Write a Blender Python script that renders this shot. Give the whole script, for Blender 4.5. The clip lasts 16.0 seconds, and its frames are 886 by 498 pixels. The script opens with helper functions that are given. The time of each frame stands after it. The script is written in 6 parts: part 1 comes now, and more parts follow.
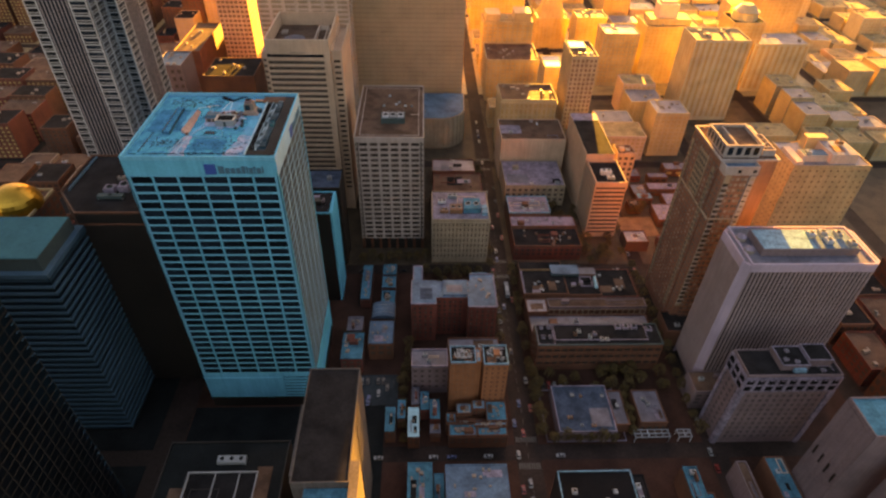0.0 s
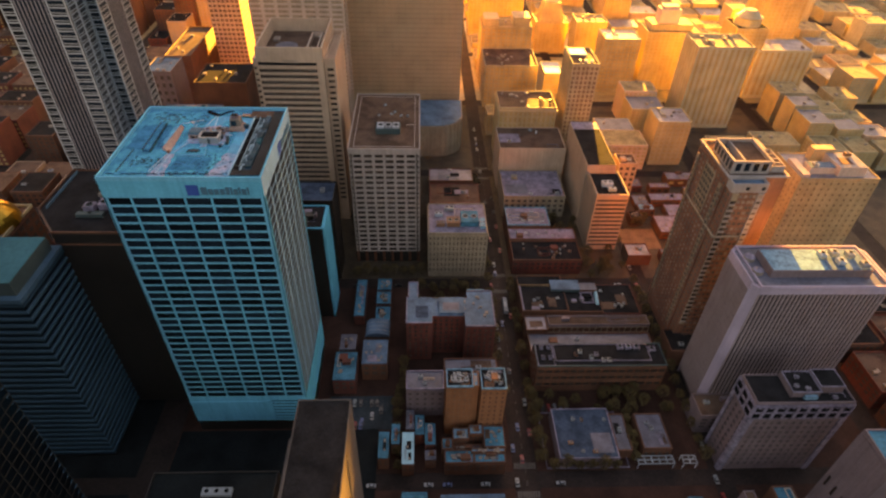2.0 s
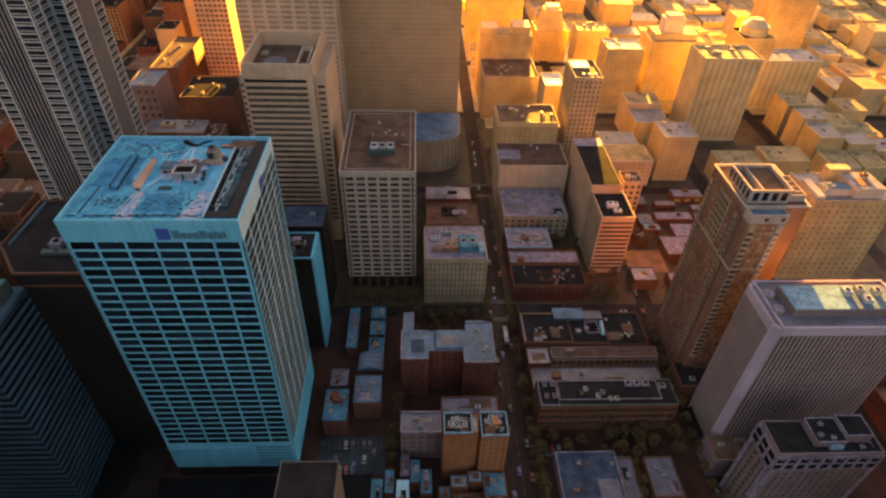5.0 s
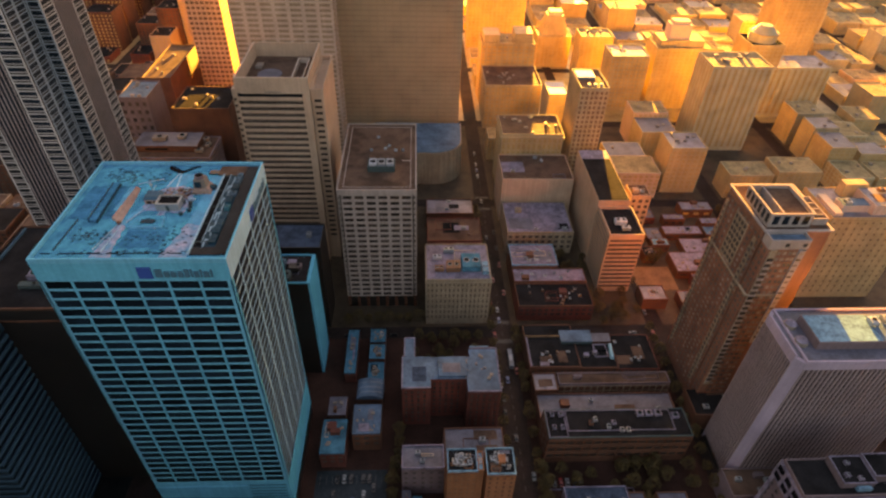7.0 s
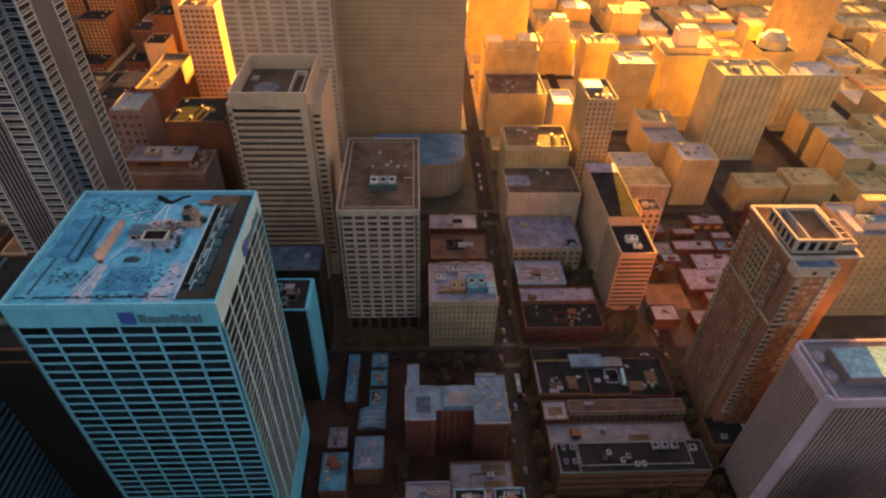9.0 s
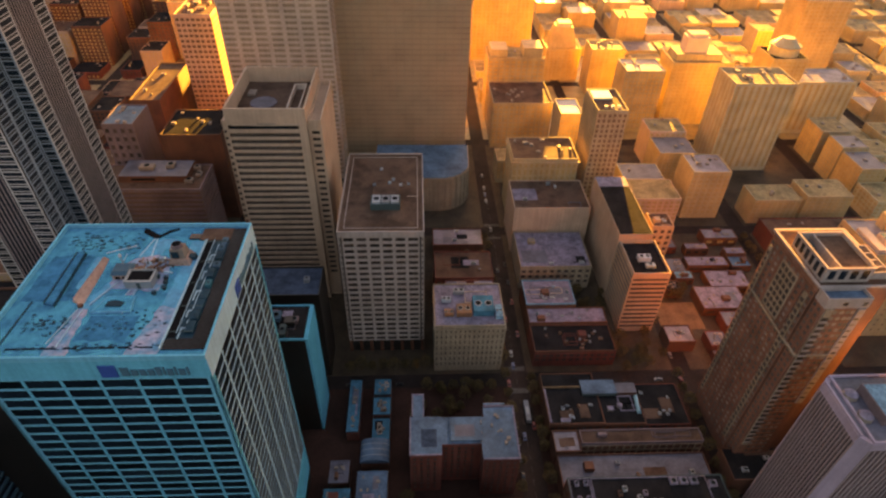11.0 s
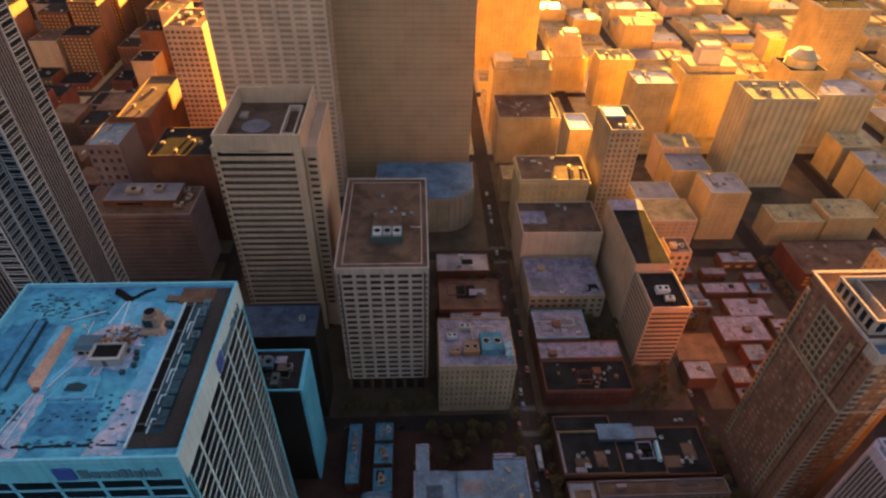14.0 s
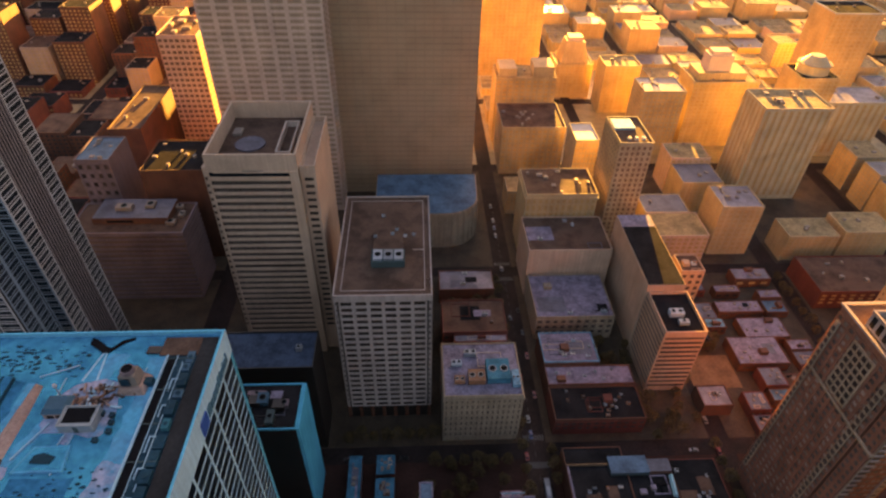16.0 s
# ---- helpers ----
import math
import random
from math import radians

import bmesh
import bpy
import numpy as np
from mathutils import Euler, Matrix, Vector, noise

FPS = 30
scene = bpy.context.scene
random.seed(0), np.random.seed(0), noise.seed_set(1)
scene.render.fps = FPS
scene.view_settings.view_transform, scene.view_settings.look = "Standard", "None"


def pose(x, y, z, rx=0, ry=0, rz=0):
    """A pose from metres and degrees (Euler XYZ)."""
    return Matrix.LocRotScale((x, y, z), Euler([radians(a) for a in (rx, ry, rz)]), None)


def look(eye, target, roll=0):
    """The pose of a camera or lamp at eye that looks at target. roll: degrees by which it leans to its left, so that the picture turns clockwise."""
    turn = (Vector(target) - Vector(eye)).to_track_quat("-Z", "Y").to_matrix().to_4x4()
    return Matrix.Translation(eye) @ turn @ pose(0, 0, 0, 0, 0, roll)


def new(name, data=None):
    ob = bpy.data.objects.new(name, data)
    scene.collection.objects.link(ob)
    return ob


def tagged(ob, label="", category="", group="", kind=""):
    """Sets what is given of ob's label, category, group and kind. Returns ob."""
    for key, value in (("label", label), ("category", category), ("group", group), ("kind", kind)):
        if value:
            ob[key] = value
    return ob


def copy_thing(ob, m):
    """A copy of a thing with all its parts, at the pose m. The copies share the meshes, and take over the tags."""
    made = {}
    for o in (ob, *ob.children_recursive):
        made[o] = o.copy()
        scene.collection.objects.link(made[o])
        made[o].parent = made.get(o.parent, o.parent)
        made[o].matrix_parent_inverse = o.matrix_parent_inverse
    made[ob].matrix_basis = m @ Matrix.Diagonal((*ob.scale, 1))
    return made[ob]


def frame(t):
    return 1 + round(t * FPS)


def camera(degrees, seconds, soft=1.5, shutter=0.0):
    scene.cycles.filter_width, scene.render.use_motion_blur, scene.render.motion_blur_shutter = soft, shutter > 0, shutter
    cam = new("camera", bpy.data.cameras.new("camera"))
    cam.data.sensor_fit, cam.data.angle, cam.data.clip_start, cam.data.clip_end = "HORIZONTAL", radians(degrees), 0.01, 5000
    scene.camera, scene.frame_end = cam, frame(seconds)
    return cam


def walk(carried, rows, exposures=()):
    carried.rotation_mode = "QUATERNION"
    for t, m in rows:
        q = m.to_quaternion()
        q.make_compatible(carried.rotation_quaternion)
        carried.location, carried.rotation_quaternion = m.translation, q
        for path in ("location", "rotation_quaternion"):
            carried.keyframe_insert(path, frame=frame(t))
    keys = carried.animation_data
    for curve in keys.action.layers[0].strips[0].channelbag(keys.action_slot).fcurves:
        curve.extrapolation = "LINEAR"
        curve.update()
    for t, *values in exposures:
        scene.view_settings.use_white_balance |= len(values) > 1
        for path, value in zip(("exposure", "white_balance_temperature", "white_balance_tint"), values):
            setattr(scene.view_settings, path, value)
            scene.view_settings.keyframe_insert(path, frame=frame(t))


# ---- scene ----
cam = camera(74.5, 16.0, soft=2.4)
METRES, EYE, TILT, LEAN, TURN = 137.0, 263.0, 0.0, 0.0, -2.6
ROWS = [
    (0.0, 0.0, 0.0, 0.0, 0.98, -40.01, -1.17),
    (0.5, 0.0003, 0.0265, -0.0006, 0.96, -40.02, -1.25),
    (1.0, 0.001, 0.0529, -0.0009, 0.94, -40.02, -1.31),
    (1.5, 0.0017, 0.0765, -0.0016, 0.91, -40.01, -1.35),
    (2.0, 0.0032, 0.1071, -0.002, 0.89, -40.03, -1.43),
    (2.5, 0.0041, 0.1364, -0.0021, 0.85, -40.04, -1.48),
    (3.0, 0.0048, 0.1657, -0.0028, 0.83, -40.04, -1.52),
    (3.5, 0.0063, 0.1953, -0.0028, 0.78, -40.04, -1.55),
    (4.0, 0.0061, 0.2238, -0.0036, 0.74, -40.01, -1.57),
    (6.5, -0.005, 0.3805, -0.0047, 0.59, -39.92, -1.49),
    (7.0, -0.0088, 0.4131, -0.0048, 0.57, -39.92, -1.47),
    (7.5, -0.0132, 0.4456, -0.0054, 0.54, -39.91, -1.43),
    (8.0, -0.0177, 0.4761, -0.0055, 0.52, -39.88, -1.41),
    (8.5, -0.0224, 0.5088, -0.0061, 0.48, -39.86, -1.36),
    (9.0, -0.0273, 0.5416, -0.0067, 0.45, -39.86, -1.34),
    (11.5, -0.0523, 0.7031, -0.01, 0.38, -39.77, -1.17),
    (12.0, -0.0583, 0.738, -0.0107, 0.36, -39.75, -1.16),
    (12.5, -0.0617, 0.7687, -0.011, 0.37, -39.77, -1.15),
    (13.0, -0.0653, 0.801, -0.0116, 0.34, -39.76, -1.16),
    (13.5, -0.0677, 0.8334, -0.0125, 0.32, -39.76, -1.18),
    (14.0, -0.0699, 0.8637, -0.0128, 0.32, -39.77, -1.18),
    (14.5, -0.073, 0.8987, -0.0134, 0.31, -39.8, -1.16),
    (15.0, -0.0767, 0.929, -0.014, 0.29, -39.8, -1.15),
    (15.5, -0.0805, 0.9615, -0.0142, 0.27, -39.8, -1.14),
    (16.0, -0.0841, 0.994, -0.0144, 0.25, -39.82, -1.11),
]
walk(cam, [(t, pose(0, 0, EYE, TILT, LEAN, TURN) @ pose(METRES * x, METRES * y, METRES * z, 90 + pitch, roll, yaw)) for t, x, y, z, yaw, pitch, roll in ROWS],
     [(0.0, 4.75, 14000, 34), (8.0, 4.62, 13400, 34), (11.5, 4.54, 12800, 34), (14.5, 4.44, 10600, 34), (16.0, 4.4, 9900, 34)])

import collections

# ---------- world, sun, exposure ----------
SUN_AZ, SUN_EL = 8.6, 3.5
world = bpy.data.worlds.new("sky")
scene.world = world
world.use_nodes = True
wn = world.node_tree.nodes
sky = wn.new("ShaderNodeTexSky")
sky.sky_type = "NISHITA"
sky.sun_disc = False
sky.sun_elevation, sky.sun_rotation = radians(SUN_EL), radians(SUN_AZ)
sky.altitude, sky.air_density, sky.dust_density, sky.ozone_density = 100, 1.0, 7.0, 2.0
wn["Background"].inputs["Strength"].default_value = 0.06
world.node_tree.links.new(sky.outputs[0], wn["Background"].inputs["Color"])

sun_data = bpy.data.lights.new("sun", "SUN")
sun_data.energy, sun_data.angle, sun_data.color = 5.0, radians(1.0), (1.0, 0.6, 0.12)
sun = new("sun", sun_data)
sun_way = Vector((math.sin(radians(SUN_AZ)) * math.cos(radians(SUN_EL)), math.cos(radians(SUN_AZ)) * math.cos(radians(SUN_EL)), math.sin(radians(SUN_EL))))
sun.matrix_world = look(sun_way * 900, (0, 0, 0))


# ---------- materials ----------
def material(name, colour, rough=0.8, spec=0.5, metal=0.0, vary=0.2, coarse=0.06, fine=1.2, bump=0.3, streak=0.0, random_tint=0.0, dark=None, coat=0.0):
    """Base colour varied at two scales, with fine relief; streak: vertical weather marks; random_tint: change from piece to piece."""
    m = bpy.data.materials.new(name)
    m.use_nodes = True
    n, k = m.node_tree.nodes, m.node_tree.links
    b = n["Principled BSDF"]
    b.inputs["Roughness"].default_value = rough
    b.inputs["Specular IOR Level"].default_value = spec
    b.inputs["Metallic"].default_value = metal
    b.inputs["Coat Weight"].default_value = coat
    pos = n.new("ShaderNodeNewGeometry")
    big, small = n.new("ShaderNodeTexNoise"), n.new("ShaderNodeTexNoise")
    for t, s, d in ((big, coarse, 5.0), (small, fine, 4.0)):
        t.inputs["Scale"].default_value, t.inputs["Detail"].default_value = s, d
        t.inputs["Roughness"].default_value = 0.62
        k.new(pos.outputs["Position"], t.inputs["Vector"])
    dark = dark or tuple(c * (1 - 1.6 * vary) if vary < 0.6 else c * 0.1 for c in colour)
    ramp = n.new("ShaderNodeValToRGB")
    ramp.color_ramp.elements[0].position, ramp.color_ramp.elements[1].position = 0.34, 0.6
    ramp.color_ramp.elements[0].color = (*dark, 1)
    ramp.color_ramp.elements[1].color = (*colour, 1)
    k.new(big.outputs["Fac"], ramp.inputs["Fac"])
    out = ramp.outputs["Color"]

    def multiply(value_socket, low, high):
        nonlocal out
        rng = n.new("ShaderNodeMapRange")
        rng.inputs["From Min"].default_value, rng.inputs["From Max"].default_value = 0.3, 0.7
        rng.inputs["To Min"].default_value, rng.inputs["To Max"].default_value = low, high
        k.new(value_socket, rng.inputs["Value"])
        mix = n.new("ShaderNodeMix")
        mix.data_type, mix.blend_type = "RGBA", "MULTIPLY"
        mix.inputs["Factor"].default_value = 1.0
        k.new(out, mix.inputs["A"])
        k.new(rng.outputs["Result"], mix.inputs["B"])
        out = mix.outputs["Result"]

    multiply(small.outputs["Fac"], 1 - vary, 1 + 0.5 * vary)
    if streak:
        mp = n.new("ShaderNodeMapping")
        mp.inputs["Scale"].default_value = (0.9, 0.9, 0.04)
        k.new(pos.outputs["Position"], mp.inputs["Vector"])
        st = n.new("ShaderNodeTexNoise")
        st.inputs["Scale"].default_value, st.inputs["Detail"].default_value = 1.0, 3.0
        k.new(mp.outputs["Vector"], st.inputs["Vector"])
        multiply(st.outputs["Fac"], 1 - streak, 1.0)
    if random_tint:
        info = n.new("ShaderNodeObjectInfo")
        multiply(info.outputs["Random"], 1 - random_tint, 1 + random_tint)
    k.new(out, b.inputs["Base Color"])
    if bump:
        bp = n.new("ShaderNodeBump")
        bp.inputs["Strength"].default_value, bp.inputs["Distance"].default_value = bump, 0.15
        k.new(small.outputs["Fac"], bp.inputs["Height"])
        k.new(bp.outputs["Normal"], b.inputs["Normal"])
    return m


# Blue skylight is put into the white concrete; SPANDREL is its brighter-lit copy.
WHITE = material("white_precast_blue_skylight", (0.006, 0.42, 0.6), 0.85, spec=0.02, vary=0.1, streak=0.18, bump=0.15)
FRONTBAND = material("white_precast_teal_skylight", (0.04, 0.44, 0.63), 0.75, spec=0.05, vary=0.1, streak=0.18, bump=0.15)
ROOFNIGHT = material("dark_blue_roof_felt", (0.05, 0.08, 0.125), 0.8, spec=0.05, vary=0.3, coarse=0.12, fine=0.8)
SPANDREL = material("white_precast_lit_copy", (0.34, 0.6, 0.74), 0.75, spec=0.05, vary=0.1, streak=0.18, bump=0.15)
PALE = material("pale_concrete", (0.62, 0.46, 0.38), 0.75, vary=0.12, streak=0.2, bump=0.2)
GRIDSTONE = material("grey_pink_concrete_grid", (0.46, 0.36, 0.33), 0.75, spec=0.2, vary=0.12, streak=0.2, bump=0.2)
CROWNSTONE = material("dusty_pinkish_white_stone", (0.42, 0.34, 0.32), 0.8, spec=0.1, vary=0.14, streak=0.2, bump=0.2)
FINTAN = material("tan_fin_concrete", (0.34, 0.25, 0.26), 0.75, spec=0.2, vary=0.1, streak=0.15, bump=0.15)
FINWHITE = material("offwhite_fin_concrete", (0.42, 0.33, 0.42), 0.7, spec=0.3, vary=0.1, streak=0.15, bump=0.15)
TAN = material("tan_limestone", (0.54, 0.38, 0.21), 0.75, vary=0.16, streak=0.25, bump=0.25)
BUFF = material("buff_brick", (0.44, 0.34, 0.22), 0.8, vary=0.2, streak=0.2, fine=2.5)
ORANGE = material("orange_brick", (0.4, 0.14, 0.065), 0.8, vary=0.22, streak=0.25, fine=2.5)
TOWERBRICK = material("redbrown_tower_brick", (0.32, 0.13, 0.085), 0.8, vary=0.22, streak=0.25, fine=2.5)
CREAM = material("cream_precast_lattice", (0.72, 0.66, 0.64), 0.6, vary=0.12, streak=0.15, bump=0.1)
# Golden copy of the pale concrete, far haze put into its colour.
PALEGOLD = material("pale_stone_gold_haze", (0.56, 0.45, 0.29), 0.75, vary=0.14, streak=0.2, bump=0.2)
WARMTAN = material("warm_tan_concrete", (0.62, 0.4, 0.29), 0.7, vary=0.12, streak=0.2, bump=0.2)
RED = material("dark_red_brick", (0.2, 0.048, 0.034), 0.82, vary=0.25, streak=0.25, fine=2.5)
BROWN = material("brown_masonry", (0.17, 0.06, 0.034), 0.8, vary=0.25, streak=0.2, fine=2.0)
STONE = material("greyish_mauve_stone", (0.2, 0.135, 0.15), 0.75, vary=0.18, streak=0.2)
DARKWALL = material("dark_bronze_cladding", (0.022, 0.017, 0.015), 0.45, vary=0.2, bump=0.05)
GREYMETAL = material("weathered_aluminium_panel", (0.32, 0.35, 0.37), 0.45, metal=0.4, vary=0.15, bump=0.1)
ROOFDEEP = material("deep_teal_roof_membrane", (0.012, 0.13, 0.17), 0.8, spec=0.05, vary=0.15, coarse=0.06, fine=0.6)
# Shade of the near left ground is put into this colour; also a dark roof.
PAVINGDARK = material("dark_roof_and_shaded_paving", (0.012, 0.016, 0.018), 0.8, spec=0.1, vary=0.3)
GREYCLAD = material("grey_cladding", (0.05, 0.085, 0.09), 0.65, spec=0.2, vary=0.15, bump=0.1)
GLASS = material("dark_window_glass", (0.004, 0.014, 0.024), 0.3, spec=0.2, vary=0.3, bump=0.03, coarse=0.15, random_tint=0.5)
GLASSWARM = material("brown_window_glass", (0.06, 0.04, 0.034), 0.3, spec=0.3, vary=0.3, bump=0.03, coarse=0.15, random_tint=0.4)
# Reflected sky is put into the base colour of these panes.
GLASSSKY = material("sky_toned_window_glass", (0.21, 0.14, 0.115), 0.4, vary=0.3, bump=0.03, coarse=0.15, random_tint=0.5)
TERRACOTTA = material("terracotta_concrete", (0.5, 0.33, 0.24), 0.75, spec=0.3, vary=0.12, streak=0.2, bump=0.2)
KSTONE = material("grey_tan_stone", (0.4, 0.29, 0.21), 0.78, spec=0.3, vary=0.18, streak=0.25)
ICE = material("icy_blue_roof_coating", (0.13, 0.32, 0.44), 0.65, spec=0.2, vary=0.3, coarse=0.25, fine=1.0)
ICEWHITE = material("bright_icy_roof_coating", (0.25, 0.55, 0.66), 0.6, spec=0.2, vary=0.12, coarse=0.25)
LAVENDER = material("lavender_grey_roof_felt", (0.25, 0.215, 0.29), 0.7, spec=0.15, vary=0.3, coarse=0.2, fine=0.8)
SAND = material("sandy_brown_yard", (0.26, 0.15, 0.085), 0.85, spec=0.2, vary=0.25, coarse=0.1, fine=0.9)
# Orange of a sun glint is put into this glossy colour.
AMBERGLASS = material("amber_sun_glint_metal", (0.6, 0.3, 0.05), 0.28, metal=0.9, vary=0.15, bump=0.02)
BRONZEGLASS = material("bronze_tinted_glass", (0.16, 0.09, 0.05), 0.4, vary=0.25, bump=0.02)
# Haze over far windows is put into a pale amber pane colour.
GLASSFAR = material("haze_paled_window_glass", (0.47, 0.29, 0.12), 0.4, vary=0.2, bump=0.02)
# Haze over the dark glass is put into this lighter bronze.
CURTAIN = material("haze_lightened_bronze_glass", (0.42, 0.28, 0.18), 0.4, spec=0.6, vary=0.1, bump=0.02)
ROOFTURQ = material("turquoise_roof_membrane", (0.0, 0.31, 0.47), 0.85, spec=0.0, vary=0.22, coarse=0.16, fine=0.5, dark=(0.0, 0.19, 0.34))
TURQDARK = material("deep_turquoise_membrane", (0.0, 0.2, 0.38), 0.85, spec=0.0, vary=0.25, coarse=0.2, fine=0.7)
ROOFWORN = material("worn_pinkish_white_membrane", (0.36, 0.36, 0.48), 0.75, spec=0.02, vary=0.3, coarse=0.22, fine=0.9, dark=(0.05, 0.27, 0.44))
ROOFPANEL = material("pale_blue_roof_sheet", (0.02, 0.35, 0.55), 0.75, spec=0.02, vary=0.2, coarse=0.2, fine=0.8, dark=(0.05, 0.28, 0.46))
WELLTEAL = material("dark_teal_well_metal", (0.006, 0.055, 0.085), 0.6, spec=0.1, vary=0.3, fine=1.0)
WELLWALK = material("dull_brownish_walkway", (0.03, 0.032, 0.035), 0.8, spec=0.08, vary=0.25)
OCHRE = material("ochre_weathered_sheet", (0.46, 0.3, 0.26), 0.7, spec=0.1, vary=0.3)
ROOFWARM = material("warm_gravel_roof", (0.36, 0.26, 0.14), 0.8, spec=0.2, vary=0.3, coarse=0.1, fine=0.8)
ROOFGREY = material("grey_roof_membrane", (0.12, 0.12, 0.165), 0.5, vary=0.3, coarse=0.12, fine=0.8)
ROOFPALE = material("pale_roof_membrane", (0.22, 0.2, 0.25), 0.48, vary=0.3, coarse=0.12, fine=0.8)
ROOFDARK = material("tar_and_gravel_roof", (0.024, 0.023, 0.025), 0.9, spec=0.02, vary=0.3, coarse=0.1, fine=1.5)
ROOFBROWN = material("brown_roof_gravel", (0.14, 0.082, 0.062), 0.8, spec=0.05, vary=0.3, coarse=0.1, fine=1.5)
ROOFTEAL = material("bluegreen_roof_membrane", (0.02, 0.2, 0.3), 0.7, spec=0.1, vary=0.3, coarse=0.12, fine=0.8)
ASPHALT = material("asphalt", (0.038, 0.025, 0.023), 0.75, spec=0.15, vary=0.3, coarse=0.05, fine=0.8)
# Lighter paving copies for mid and far blocks, haze put into their colour.
PAVINGMID = material("mid_haze_concrete_paving", (0.085, 0.058, 0.04), 0.7, spec=0.2, vary=0.25, coarse=0.08, fine=0.9)
PAVINGFAR = material("far_haze_concrete_paving", (0.34, 0.25, 0.13), 0.5, vary=0.25, coarse=0.08, fine=0.9)
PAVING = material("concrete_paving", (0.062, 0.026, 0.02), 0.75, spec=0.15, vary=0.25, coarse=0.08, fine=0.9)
GROUND = material("city_ground", (0.038, 0.024, 0.022), 0.65, vary=0.3, coarse=0.03, fine=0.4)
LOTGREY = material("dark_bluish_asphalt", (0.035, 0.05, 0.06), 0.8, spec=0.15, vary=0.3, coarse=0.08, fine=0.8)
PAINTWHITE = material("road_marking_paint", (0.12, 0.12, 0.12), 0.6, vary=0.25, fine=3.0)
STEEL = material("galvanised_steel", (0.45, 0.46, 0.47), 0.4, metal=0.7, vary=0.2)
UNITWHITE = material("white_painted_unit", (0.3, 0.33, 0.37), 0.6, vary=0.15, random_tint=0.3)
ROOFBLUE = material("bluish_grey_roof_membrane", (0.075, 0.16, 0.25), 0.65, spec=0.25, vary=0.3, coarse=0.12, fine=0.8)
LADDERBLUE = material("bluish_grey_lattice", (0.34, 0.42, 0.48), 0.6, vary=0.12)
RIB = material("dull_mauve_rib", (0.4, 0.3, 0.29), 0.7, vary=0.15)
BRONZE = material("bronze_mullion", (0.36, 0.24, 0.16), 0.5, vary=0.12)
CLUTTER = material("weathered_roof_machines", (0.26, 0.2, 0.17), 0.6, vary=0.2)
BANDGREY = material("teal_grey_band_panel", (0.04, 0.115, 0.17), 0.6, vary=0.12, spec=0.1)
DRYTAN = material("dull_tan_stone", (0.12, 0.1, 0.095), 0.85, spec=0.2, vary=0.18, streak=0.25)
RUST = material("rusty_brown_unit", (0.3, 0.13, 0.07), 0.7, vary=0.3)
BLACK = material("black_vent_opening", (0.012, 0.012, 0.014), 0.9, spec=0.02, vary=0.2)
SIGNBLUE = material("blue_sign_panel", (0.004, 0.075, 0.32), 0.5, vary=0.08, bump=0.0)
SIGNGREY = material("blue_grey_sign_bars", (0.02, 0.13, 0.2), 0.6, vary=0.08, bump=0.0)
LEAF = material("dusky_tree_leaves", (0.11, 0.065, 0.016), 0.7, vary=0.4, coarse=0.3, fine=2.0)
BARK = material("bark", (0.09, 0.06, 0.04), 0.9, vary=0.3)
TYRE = material("black_rubber", (0.02, 0.02, 0.02), 0.8)
CARS = [material("car_paint_" + n, c, 0.3, vary=0.05, bump=0.0, coat=0.6) for n, c in
        (("white", (0.22, 0.23, 0.25)), ("black", (0.02, 0.02, 0.022)), ("silver", (0.24, 0.25, 0.26)), ("red", (0.3, 0.03, 0.025)), ("blue", (0.04, 0.08, 0.2)))]


